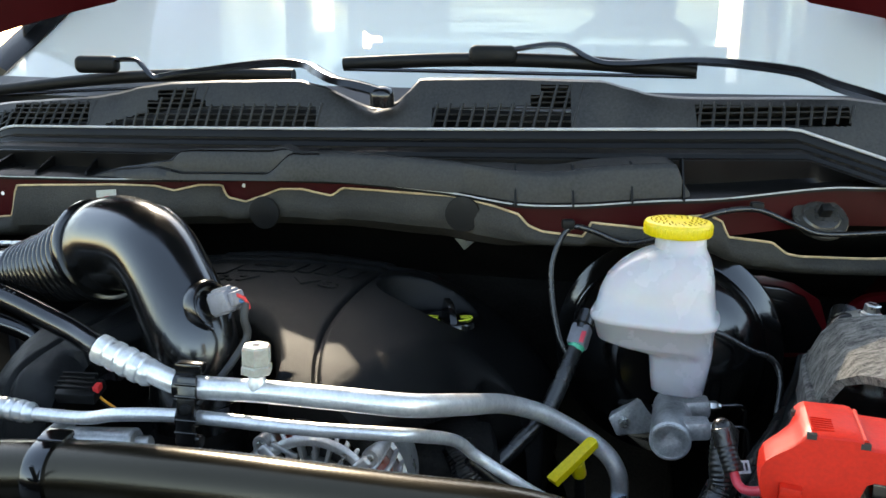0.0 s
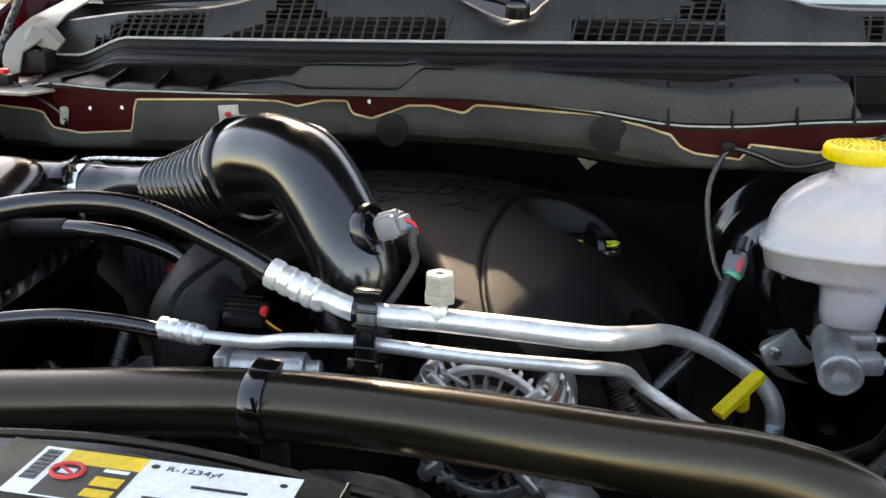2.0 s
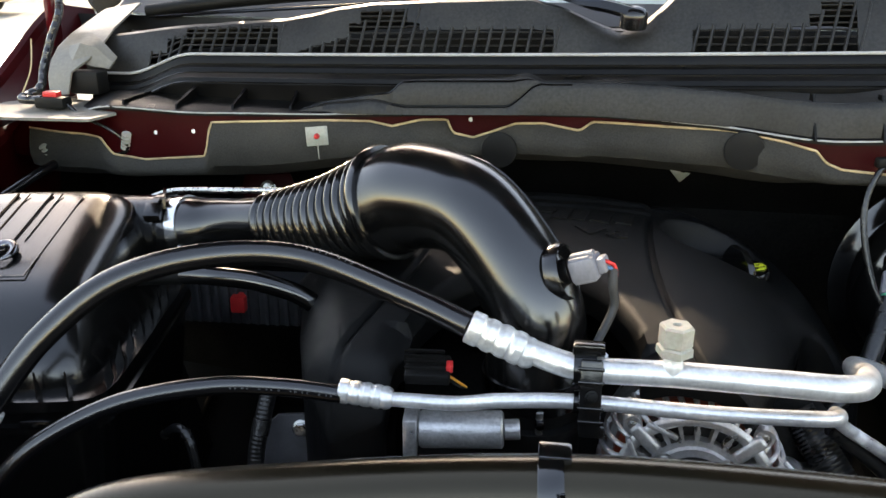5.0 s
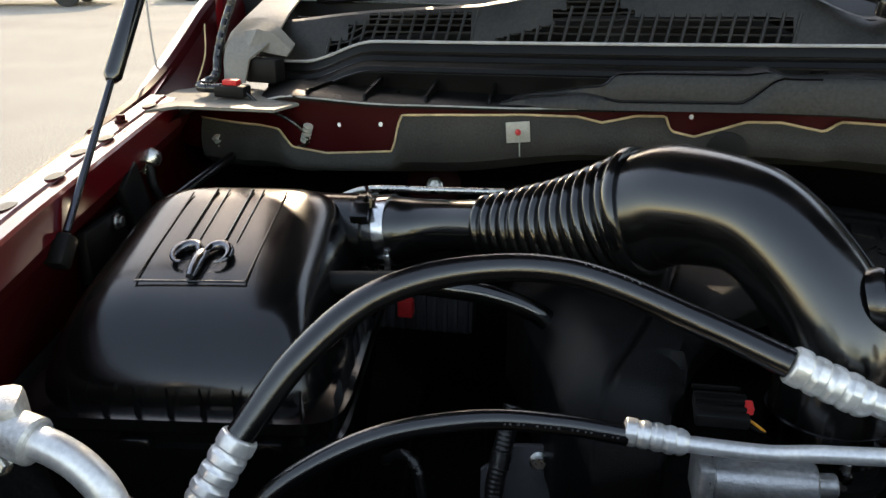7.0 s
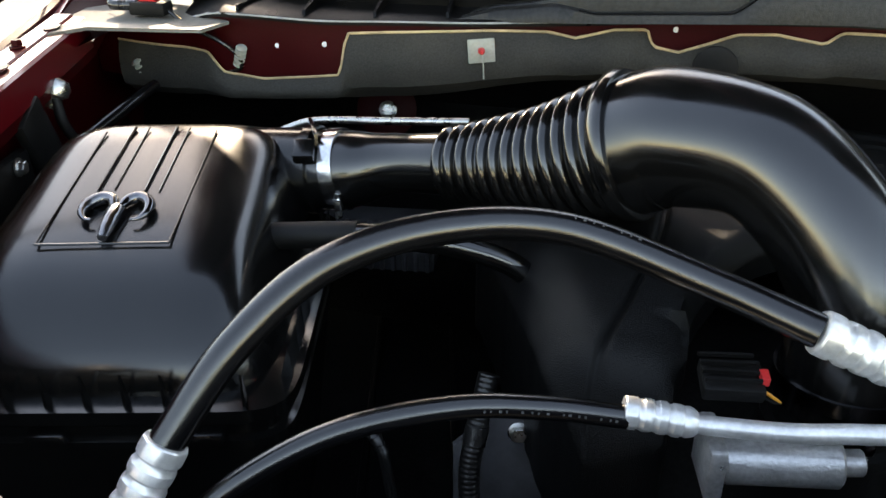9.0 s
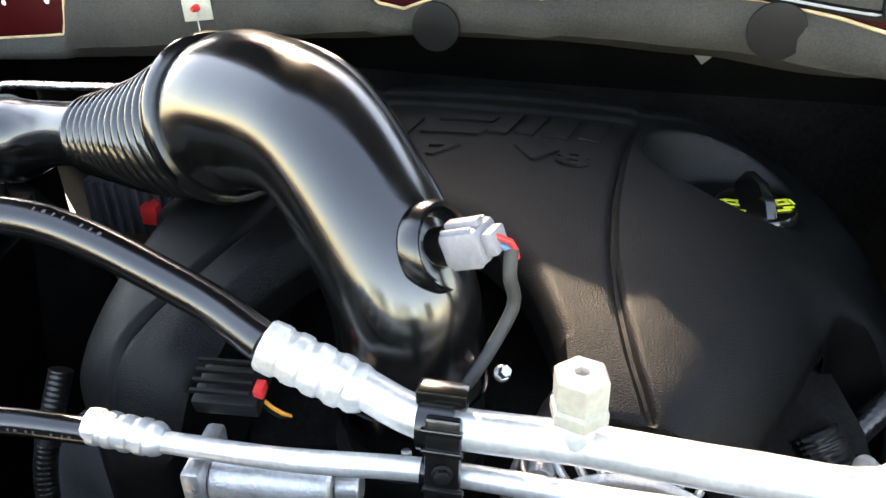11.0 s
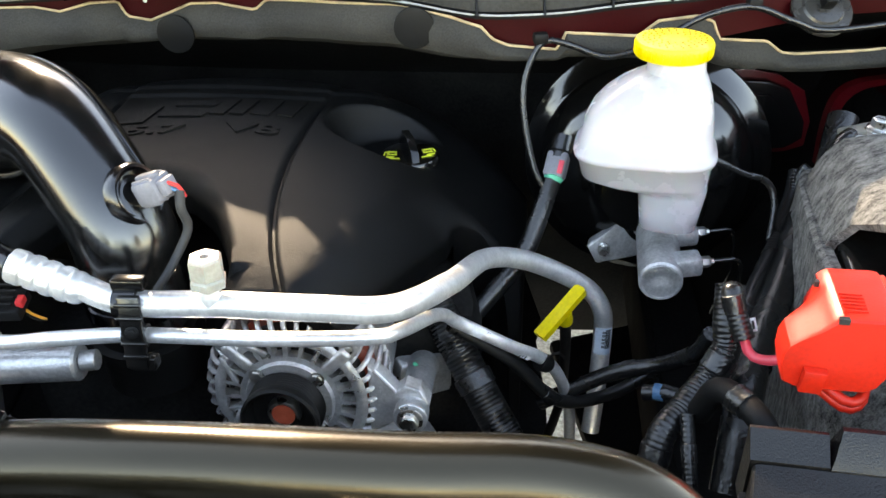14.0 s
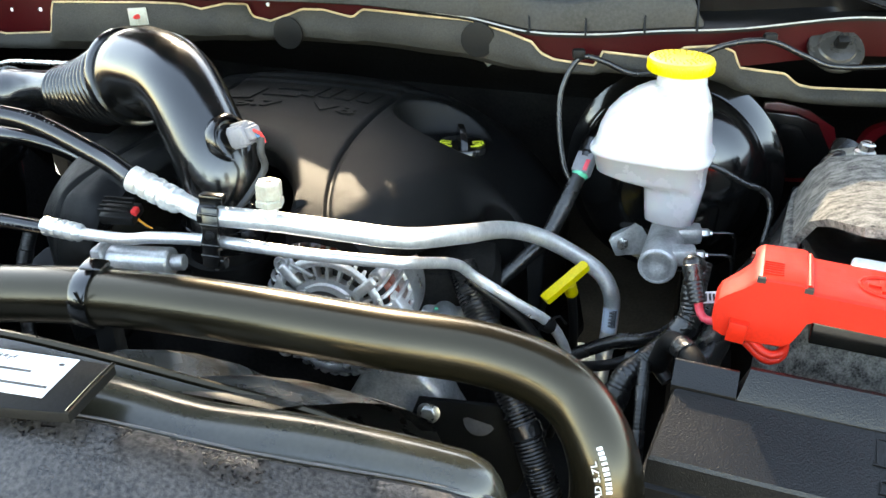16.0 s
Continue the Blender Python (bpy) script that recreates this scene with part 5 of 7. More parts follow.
part("pipe", sweep(B(), small_p, R2, 18), ALU, liquid)
ferrule("ferrule", (-0.434, 0.751, 1.278), (-0.388, 0.745, 1.2725), 0.0103, liquid)
part("hose", sweep(B(), spline([(-0.432, 0.748, 1.276), (-0.48, 0.747, 1.284), (-0.54, 0.742, 1.289), (-0.61, 0.728, 1.283), (-0.665, 0.712, 1.262), (-0.7, 0.7, 1.235), (-0.73, 0.69, 1.19)]), 0.008, 20), RUBBER, liquid, "thin black rubber hose")
for parent, pts, r, w in ((liquid, (Vector((0.048, 0.7932, 1.2005)), Vector((0.108, 0.8005, 1.1545))), 0.0068, 0.004), (suction, (Vector((0.2125, 0.886, 1.08)), Vector((0.2135, 0.889, 1.115))), 0.0114, 0.008)):
    a, b = pts
    d = (b - a).normalized()
    face = (Vector((-0.2, -1, 0.6)) - d * d.dot(Vector((-0.2, -1, 0.6)))).normalized()
    side = d.cross(face)
    bm = loft(B(), [[p + (face * math.cos(q) + side * math.sin(q)) * (r + 0.0002) for q in np.linspace(-0.9, 0.9, 9)] for p in (a, b)], closed=False)
    lab = part("label", bm, LABELBLUE if parent is suction else WHITE, parent, "pale paper label with a bar code")
    bm = B()
    for k in range(16):
        p = a.lerp(b, 0.25 + 0.045 * k)
        q0 = -0.1 if k % 3 else 0.2
        sweep(bm, [p + (face * math.cos(q) + side * math.sin(q)) * (r + 0.0003) for q in np.linspace(q0, 0.75, 5)], 0.0005 + 0.0002 * (k % 2), 4)
    part("bar_code", bm, INK, lab)
    if parent is liquid:
        c = a.lerp(b, 0.42) + face * (r + 0.0001) - side * 0.0026
        letters("print", "DISCHARGE LINE", 0.0042, 0.0001, Matrix.Translation(c) @ Matrix((d, -side, face)).transposed().to_4x4(), INK, lab)


c0, c1 = Vector((0.1255, 0.8058, 1.1372)), Vector((0.1345, 0.809, 1.1305))
ringc = part("pipe_clip", lathe(B(), [(0.0062, -0.007), (0.0092, -0.007), (0.0098, -0.005), (0.0098, 0.005), (0.0092, 0.007), (0.0062, 0.007)], along(c0, c1), 24), DULL, liquid, "black plastic clip ring")
for q in (-1, 1):
    part("clip_tail", sweep(B(), spline([c0 + Vector((0.004 * q, -0.004, 0.008)), c0 + Vector((0.012 * q, -0.006, 0.013 + 0.004 * q)), c0 + Vector((0.022 * q, -0.003, 0.01 - 0.006 * q))]), 0.0016, 6), DULL, ringc)


def hose_marks(parent, pts, r, s0, count, gap, face):
    """Short worn print marks along a hose, as plain bars."""
    path = spline(pts, 0.002)
    bm = B()
    for k in range(count):
        if k % 5 == 3:
            continue
        i = s0 + int(k * gap / 0.002)
        if i > len(path) - 3:
            break
        t = (path[i + 1] - path[i - 1]).normalized()
        n = Vector(face)
        n = (n - t * n.dot(t)).normalized()
        b = t.cross(n)
        w = 0.0013 if k % 3 else 0.002
        bm.faces.new([bm.verts.new(path[i] + t * a + (n * math.cos(q) + b * math.sin(q)) * (r + 0.0002)) for a, q in ((-w / 2, -0.1), (w / 2, -0.1), (w / 2, 0.12), (-w / 2, 0.12))])
    return part("print_marks", bm, PRINT, parent, "faint grey print on the hose")


hose_marks(liquid, [(-0.432, 0.748, 1.276), (-0.48, 0.747, 1.284), (-0.54, 0.742, 1.289), (-0.61, 0.728, 1.283)], 0.008, 4, 18, 0.005, (0, -1, 0.15))
hose_marks(suction, [(-0.3212, 0.7471, 1.3386), (-0.3732, 0.7805, 1.351), (-0.4658, 0.8112, 1.3772), (-0.5474, 0.8015, 1.3838), (-0.619, 0.7725, 1.3731)], 0.0112, 60, 9, 0.006, (0, -0.3, 1))
clampb = thing("pipe_clamp", "black bolted plastic clamp holding two aluminium pipes together", "clamp", (-0.227, 0.7, 1.3))
part("upper_shell", lathe(B(), [(0.0112, -0.009), (0.0142, -0.009), (0.0142, 0.009), (0.0112, 0.009)], along((-0.2305, 0.7153, 1.3155), (-0.165, 0.7016, 1.3165)), 28), SATIN, clampb)
part("lower_shell", lathe(B(), [(0.0062, -0.009), (0.0095, -0.009), (0.0095, 0.009), (0.0062, 0.009)], along((-0.2305, 0.7102, 1.2873), (-0.165, 0.699, 1.2862)), 24), SATIN, clampb)
part("spine", block(B(), (0.018, 0.006, 0.062), pose(-0.2285, 0.699, 1.298, -12, 0, -10), 0.002), SATIN, clampb)
part("top_tab", block(B(), (0.026, 0.012, 0.01), pose(-0.228, 0.717, 1.3325, 0, 0, -10), 0.002), SATIN, clampb)
for z in (1.279, 1.29, 1.311, 1.322):
    part("notch", block(B(), (0.021, 0.004, 0.003), pose(-0.2285, 0.6965 + (z - 1.298) * 0.21, z, -12, 0, -10), 0.001), SATIN, clampb)
part("foot", block(B(), (0.022, 0.014, 0.012), pose(-0.226, 0.7, 1.268, -12, 0, -10), 0.003), SATIN, clampb)
part("bolt", bolt(B(), (-0.2285, 0.6955, 1.3005), (0.1, -1, 0.2), 0.004, 0.004), DULL, clampb)

# brake booster, master cylinder, reservoir
booster = thing("brake_booster", "glossy black round brake booster behind the master cylinder", "brake booster", (0.33, 1.08, 1.2))
bx = along((0.315, 1.0865, 1.2325), (0.315 - 0.346, 1.0865 - 0.935, 1.2325 + 0.0715)) @ Matrix.Diagonal((0.877, 0.877, 1, 1))
part("shell", lathe(B(), [(0.142, -0.06), (0.154, -0.02), (0.158, 0.03), (0.167, 0.034), (0.168, 0.038), (0.167, 0.044), (0.155, 0.048), (0.147, 0.056), (0.144, 0.058), (0.14, 0.073), (0.13, 0.094), (0.108, 0.112), (0.075, 0.122), (0.06, 0.124), (0.05, 0.15), (0.0, 0.15)], bx, 96), GLOSS, booster)
part("check_valve", lathe(B(), [(0.016, 0), (0.016, 0.012), (0.011, 0.014), (0.011, 0.03), (0, 0.03)], along((0.232, 1.058, 1.262), (0.2, 1.0, 1.275)), 20), DULL, booster)
master = thing("master_cylinder", "cast aluminium brake master cylinder bolted to the booster", "master cylinder", (0.25, 0.9, 1.2))
ma, mb = Vector((0.303, 1.0, 1.196)), Vector((0.2485, 0.826, 1.205))
part("body", lathe(B(), [(0.028, 0), (0.028, 0.04), (0.0235, 0.05), (0.0225, 0.165), (0.0225, 0.172), (0.0205, 0.1745), (0, 0.175)], along(ma, mb), 40), CAST, master)
part("end_ring", lathe(B(), [(0.0195, 0.1748), (0.0195, 0.1756), (0.018, 0.1756), (0.018, 0.1748)], along(ma, mb), 40), CAST, master)
mw = (mb - ma).normalized()
for sgn in (-1, 1):
    nut = Vector((0.303, 0.985, 1.196)) + (Vector((0.036, 0.004, 0.054)) if sgn > 0 else Vector((-0.066, -0.004, -0.032)))
    hub = Vector((0.303, 0.988, 1.196))
    m = Matrix.Translation(hub) @ Matrix((( (nut - hub).normalized() ), (mw.cross((nut - hub).normalized())), mw)).transposed().to_4x4()
    ear = part("ear", prism(B(), [(0.0, -0.028), (0.04, -0.022), (0.062, -0.017), (0.086, -0.016), (0.09, -0.012), (0.09, 0.012), (0.086, 0.016), (0.066, 0.018), (0.05, 0.03), (0.0, 0.04)], 0.014, m, 0.003), CAST, master)
    part("nut", bolt(B(), nut + mw * 0.013, mw, 0.0058, 0.012), STEEL, ear)
for f, up in ((0.84, 0.012), (0.5, 0.016)):
    a = ma.lerp(mb, f) + Vector((0.008, 0, up * 0.6))
    w = Vector((1.0, -0.12, 0.1)).normalized()
    port = part("port", block(B(), (0.024, 0.022, 0.036), along(a, a + w) @ Matrix.Translation((0, 0, 0.016)), 0.005), CAST, master)
    e = a + w * 0.033
    bm = B()
    lathe(bm, [(0.0062, 0), (0.0062, 0.009), (0.005, 0.0105), (0.0032, 0.011), (0.003, 0.014)], along(e, e + w), 6)
    part("fitting", bm, STEEL, port, "bright hexagon fitting")
    e = e + w * 0.012
    part("brake_pipe", sweep(B(), rounded([e, e + w * 0.03, e + w * 0.036 + Vector((0.0, 0.004, -0.06)), e + w * 0.05 + Vector((0, 0.06, -0.16))], 0.012), 0.0024, 10), GLOSS, port)
for k in range(2):
    part("cast_mark", block(B(), (0.002, 0.014, 0.001), along(ma.lerp(mb, 0.66 + 0.04 * k) + Vector((-0.004, -0.02, 0.011)), ma.lerp(mb, 0.66) + Vector((-0.2, -1, 0.55))) @ pose(0, 0, 0, 0, 0, 20)), CAST, master)

tank = thing("brake_fluid_reservoir", "milky white plastic brake fluid reservoir with a yellow screw cap", "reservoir", (0.26, 0.89, 1.25))
rows = [(1.247, 0.27, 0.89, 0.024, 0.022, 3.4), (1.25, 0.27, 0.89, 0.0285, 0.026, 3.6), (1.27, 0.27, 0.89, 0.031, 0.028, 3.6), (1.289, 0.27, 0.89, 0.0335, 0.03, 3.6), (1.295, 0.267, 0.89, 0.037, 0.032, 3.4), (1.3, 0.25, 0.89, 0.053, 0.039, 3.2), (1.306, 0.241, 0.89, 0.0625, 0.044, 3.2),
        (1.327, 0.239, 0.89, 0.066, 0.047, 3.4), (1.3285, 0.239, 0.89, 0.0688, 0.0505, 3.4), (1.332, 0.239, 0.89, 0.0698, 0.0515, 3.4), (1.3355, 0.239, 0.89, 0.0688, 0.0505, 3.4), (1.339, 0.239, 0.89, 0.0648, 0.0468, 3.4),
        (1.36, 0.2395, 0.891, 0.0615, 0.045, 3.2), (1.375, 0.242, 0.892, 0.0575, 0.0435, 3), (1.387, 0.246, 0.894, 0.051, 0.041, 2.8), (1.397, 0.251, 0.897, 0.043, 0.037, 2.5), (1.404, 0.256, 0.9, 0.0345, 0.0315, 2.3), (1.4085, 0.26, 0.902, 0.028, 0.0275, 2), (1.424, 0.26, 0.902, 0.0265, 0.0265, 2)]
turned = Matrix.Translation((0.24, 0.889, 0)) @ Matrix.Rotation(radians(-20), 4, "Z") @ Matrix.Translation((-0.24, -0.889, 0))
part("body", loft(B(), [[turned @ p for p in superloop(*r[:5], 64, r[5])] for r in rows]), TANK, tank, "", 60)
part("grommet", lathe(B(), [(0.014, 0), (0.016, 0.004), (0.014, 0.008)], pose(0.264, 0.89, 1.25), 24), RUBBER, tank)
bm = B()
n = 72
lathe(bm, [(0.030, 1.4215), (0.0362, 1.422), (0.037, 1.4235), (0.037, 1.4335), (0.0355, 1.4362), (0.033, 1.437), (0.0, 1.437)], Matrix.Translation((0.261, 0.901, 0)), 64)
cap = part("cap", bm, YELLOW, tank, "bright yellow screw cap")
# darker yellow on the raised dashes stands in for their shadows
for r in (0.0295, 0.0245, 0.0195, 0.0145):
    bm = B()
    c = Vector((0.261, 0.901, 1.4372))
    for k in range(int(r * 900)):
        a0 = 2 * math.pi * k / int(r * 900)
        sweep(bm, [c + Vector((r * math.cos(a0 + q), r * math.sin(a0 + q), 0)) for q in np.linspace(0, 0.03 / r / 30 * (0.7 + 0.5 * ((k * 7) % 3)), 4)], 0.0011, 4)
    part("raised_ring", bm, CAPMARK, cap)
for k in range(40):
    a = 2 * math.pi * k / 40
    part("grip_rib", block(B(), (0.001, 0.0016, 0.009), pose(0.261 + 0.0369 * math.cos(a), 0.901 + 0.0369 * math.sin(a), 1.4285, 0, 0, math.degrees(a))), YELLOW, cap)

# radiator hose
RH = 0.0252
upper = thing("radiator_hose", "thick black ribbed rubber radiator hose across the bay", "radiator hose", (-0.2, 0.55, 1.31))
hose_path = [(-0.65, 0.51, 1.19), (-0.6166, 0.5494, 1.2524), (-0.5646, 0.5693, 1.2875), (-0.4293, 0.5701, 1.301), (-0.2904, 0.5583, 1.312), (-0.1789, 0.5383, 1.3165), (-0.0371, 0.5123, 1.3135), (0.0596, 0.4985, 1.308), (0.1161, 0.4778, 1.2915), (0.1433, 0.4469, 1.2536), (0.1469, 0.4288, 1.1876), (0.147, 0.42, 1.1)]
hp = spline(hose_path, 0.0022)
part("hose", sweep(B(), hp, lambda s: RH + 0.0035 * smooth(0.8, 0.9, s) + 0.00022 * math.sin(s * 1500), 40), RIBBED, upper)


def on_hose(along_hose, turn, lift=0.0003):
    """A point on the skin of the bent end: metres past the bend's middle, radians to the side."""
    k = min(len(hp) - 2, max(1, bend_k + round(along_hose / 0.0022)))
    f = along_hose / 0.0022 - round(along_hose / 0.0022)
    t = (hp[k + 1] - hp[k - 1]).normalized()
    n = Vector((0, -1, 0.6))
    n = (n - t * n.dot(t)).normalized()
    return hp[k] + t * f * 0.0022 + (n * math.cos(turn) + t.cross(n) * math.sin(turn)) * (RH + 0.0035 + lift)


bend_k = min(range(len(hp)), key=lambda k: (hp[k] - Vector((0.1445, 0.444, 1.245))).length)
ob = letters("print", "RAD 5.7L", 0.0066, 0.0001, Matrix(), WHITE, upper, 0.0002)
for v in ob.data.vertices:
    v.co = on_hose(-0.003 - v.co.x * 1.1, 0.34 + v.co.y / 0.029)
bm = B()
for k in range(10):
    u = 0.003 - 0.0029 * k
    q = [bm.verts.new(on_hose(u + a, 0.08 + b)) for a, b in ((0, 0.075), (-0.0019, 0.075), (-0.0019, -0.075), (0, -0.075))]
    bm.faces.new(q)
part("part_number", bm, WHITE, upper, "white printed number as plain bars")
bm = B()
bm.faces.new([bm.verts.new(on_hose(0.034 + a, -0.4 + b)) for a, b in ((0, 0.15), (-0.009, 0.15), (-0.009, -0.1), (0, -0.1))])
part("paint_dot", bm, BLUE, upper, "small pale blue paint mark")
tie = thing("hose_tie", "shiny black plastic strap tied round the radiator hose", "strap", (-0.282, 0.558, 1.318))
part("strap", lathe(B(), [(RH, -0.008), (RH + 0.0022, -0.008), (RH + 0.0026, -0.0072), (RH + 0.0026, 0.0072), (RH + 0.0022, 0.008), (RH, 0.008)], along((-0.282, 0.5573, 1.3124), (-0.24, 0.5505, 1.3145)), 44), GLOSS, tie)
part("buckle", block(B(), (0.021, 0.016, 0.0055), pose(-0.28, 0.5625, 1.3395, 8, 0, -9), 0.0018), GLOSS, tie)
part("spine", block(B(), (0.003, 0.0015, 0.03), pose(-0.281, 0.531, 1.322, 20, 0, 0), 0.0005), GLOSS, tie)
part("mount", block(B(), (0.018, 0.02, 0.09), pose(-0.276, 0.556, 1.25), 0.003), DULL, tie)

# fan shroud top and front cover
shroud = thing("fan_shroud", "black plastic radiator fan shroud with a service label panel", "fan shroud", (-0.15, 0.43, 1.3))
part("tube_edge", sweep(B(), spline([(-0.62, 0.45, 1.285), (-0.45, 0.443, 1.295), (-0.32, 0.433, 1.297), (-0.22, 0.422, 1.293), (-0.145, 0.4134, 1.2833), (-0.0626, 0.4072, 1.2808), (0.0249, 0.4005, 1.2714), (0.0455, 0.3985, 1.262), (0.05, 0.397, 1.22)]), lambda s: 0.036 - 0.006 * smooth(0.4, 0.7, s) - 0.0065 * smooth(0.7, 1, s), 36), OLIVE, shroud, "rounded black edge")
part("back_lip", loft(B(), [[p + Vector((0, a, b)) for a, b in ((-0.004, -0.012), (-0.0025, -0.001), (0, 0.0008), (0.003, 0.0), (0.004, -0.006), (0.004, -0.03))] for p in spline([(-0.6, 0.497, 1.318), (-0.4238, 0.4873, 1.3288), (-0.3349, 0.4798, 1.3292), (-0.2557, 0.4702, 1.3208), (-0.1682, 0.4594, 1.3063), (-0.0758, 0.4533, 1.2854), (-0.02, 0.447, 1.268)], 0.01)], closed=False), RIBBED, shroud, "thin upright back lip")
part("lip_web", loft(B(), [[p + Vector((0, a, b)) for a, b in ((-0.004, -0.003), (-0.02, -0.008), (-0.04, -0.008), (-0.056, -0.015))] for p in spline([(-0.6, 0.497, 1.318), (-0.4238, 0.4873, 1.3288), (-0.3349, 0.4798, 1.3292), (-0.2557, 0.4702, 1.3208), (-0.1682, 0.4594, 1.3063), (-0.0758, 0.4533, 1.2854)], 0.01)], closed=False), OLIVE, shroud, "smooth skin between tube and lip")
panel_m = Matrix.Translation((-0.2945, 0.4075, 1.3515)) @ Matrix.Rotation(radians(-8.5), 4, "Z") @ Matrix.Diagonal((1.04, 0.69, 1, 1))
part("label_panel", prism(B(), [(-0.415, 0.372), (-0.205, 0.361), (-0.197, 0.412), (-0.396, 0.447)], 0.008, Matrix.Translation((0, 0, 1.3435)), 0.0015), DULL, shroud, "flat glossy panel")
part("panel_rim", sweep(B(), [(-0.2055, 0.361, 1.352), (-0.2015, 0.387, 1.3525), (-0.1972, 0.412, 1.352)], 0.0016, 8), SATIN, shroud, "raised rim at the panel's end")
hump = soft_table([(-0.65, 0.0), (-0.3, 0.0), (-0.255, 0.012), (-0.235, -0.012), (-0.2, 0.002), (-0.12, 0.0), (-0.03, -0.03)])
# grey base puts the sky's sheen into this black shroud face
part("inner_face", loft(B(), [[Vector((x + 0.75 * (y - 0.46), y - 0.2 * (x + 0.25), z + hump(x) * smooth(0.46, 0.5, y))) for y, z in ((0.462, 1.302), (0.48, 1.294), (0.5, 1.282), (0.525, 1.265), (0.55, 1.244), (0.575, 1.218), (0.6, 1.185), (0.615, 1.14), (0.62, 0.9))] for x in np.linspace(-0.65, -0.1, 60)], closed=False), SHROUDGREY, shroud, "glossy sloping shroud face")
part("lower_face", loft(B(), [[Vector((x, 0.41, 1.25)), Vector((x, 0.42, 1.1)), Vector((x, 0.43, 0.7))] for x in np.linspace(-0.65, 0.1, 6)], closed=False), SATIN, shroud)
sticker = thing("service_label", "white and yellow air conditioning service label on the shroud panel", "label", (-0.3, 0.42, 1.34))


def flat(name, x, y, sx, sy, material, lift=0.0, label=""):
    return part(name, block(B(), (sx, sy, 0.0004), panel_m @ Matrix.Translation((x, y, 0.0004 + lift))), material, sticker, label)


flat("sheet", -0.005, -0.004, 0.146, 0.06, WHITE)
flat("yellow_band", -0.0395, 0.0165, 0.0445, 0.0175, LABELYELLOW, 0.0004)
flat("black_panel", -0.0395, -0.0125, 0.0445, 0.04, INK, 0.0004)
part("ring", sweep(B(), [panel_m @ Vector((-0.0535 + 0.0085 * math.cos(a), -0.002 + 0.0095 * math.sin(a), 0.0012)) for a in np.linspace(0, 2 * math.pi, 28)], 0.0013, 6), LABELRED, sticker, "red prohibition ring")
part("ring_bar", block(B(), (0.017, 0.0022, 0.0006), panel_m @ Matrix.Translation((-0.0535, -0.002, 0.0014)) @ pose(0, 0, 0, 0, 0, -40)), LABELRED, sticker)
flat("white_mark", -0.0535, -0.002, 0.009, 0.007, WHITE, 0.0005)
flat("white_mark", -0.028, 0.004, 0.014, 0.004, WHITE, 0.0005)
flat("yellow_tile", -0.028, -0.01, 0.016, 0.011, LABELYELLOW, 0.0008)
flat("yellow_tile", -0.028, -0.024, 0.016, 0.009, LABELYELLOW, 0.0008)
for k in range(22):
    flat("bar", -0.0705, 0.0215 - 0.0018 * k, 0.009, 0.0005 + 0.0003 * (k % 3), INK, 0.0004)
letters("print", "R-1234yf", 0.0085, 0.0001, panel_m @ Matrix.Translation((0.0105, 0.0165, 0.0008)), INK, sticker)
part("dot", lathe(B(), [(0.0022, 0), (0.0022, 0.0003), (0, 0.0003)], panel_m @ Matrix.Translation((0.06, 0.0147, 0.0006)), 16), INK, sticker)
part("star", lathe(B(), [(0.0028, 0), (0.0028, 0.0003), (0.0012, 0.0003)], panel_m @ Matrix.Translation((-0.0112, 0.0176, 0.0006)), 6), INK, sticker)
for k, (y, w) in enumerate(((-0.001, 0.03), (-0.02, 0.07))):
    flat("print_bar", 0.03, y, w, 0.003, INK, 0.0004)
front = thing("radiator_cover", "worn speckled black plastic cover in front of the radiator", "cover", (-0.1, 0.3, 1.3))
front_edge = spline([(-0.8, 0.375, 1.335), (-0.55, 0.388, 1.341), (-0.4073, 0.3898, 1.3408), (-0.2906, 0.3837, 1.3382), (-0.1961, 0.3759, 1.3326), (-0.0964, 0.3729, 1.3121), (0.0034, 0.3749, 1.2933), (0.0607, 0.3806, 1.2749), (0.078, 0.38, 1.265)], 0.012)
part("top_sheet", loft(B(), [[p + Vector((0, dy, dz)) for dy, dz in ((0.003, -0.03), (0.002, -0.002), (-0.002, 0.0), (-0.03, -0.006), (-0.07, -0.02), (-0.11, -0.05), (-0.13, -0.12), (-0.13, -0.4))] for p in front_edge], closed=False), FLECK, front)
part("edge_strip", sweep(B(), [p + Vector((0, 0.002, 0.001 + 0.0006 * noise.noise(p * 60))) for p in front_edge], lambda q: 0.0009, 6), DIRTYGREY, front, "pale worn edge of the cover")
for x, y, z in ((0.062, 0.374, 1.274), (0.082, 0.37, 1.262)):
    part("clip", block(B(), (0.012, 0.014, 0.008), pose(x, y, z, 10, 20, 15), 0.003), WHITE, front, "small white plastic clip")

# alternator
alt = thing("alternator", "cast aluminium alternator with a slotted vented housing and black pulley", "alternator", (-0.11, 0.75, 1.185))
AC, AW = Vector((-0.1225, 0.737, 1.183)), Vector((-0.224, -0.97, 0.1)).normalized()
shaft = along(AC, AC + AW)
am = shaft
part("rear_case", lathe(B(), [(0.05, -0.12), (0.078, -0.11), (0.081, -0.07), (0.081, -0.052), (0.076, -0.05)], am, 48), CASTBRIGHT, alt)
part("winding", lathe(B(), [(0.066, -0.06), (0.07, -0.05), (0.07, -0.034), (0.064, -0.028)], am, 48), COPPER, alt, "red-brown copper winding")
# black core stands in for the dark behind the slotted face
part("dark_core", lathe(B(), [(0.064, -0.03), (0.062, -0.014), (0.05, -0.012), (0, -0.011)], am, 40), INK, alt)
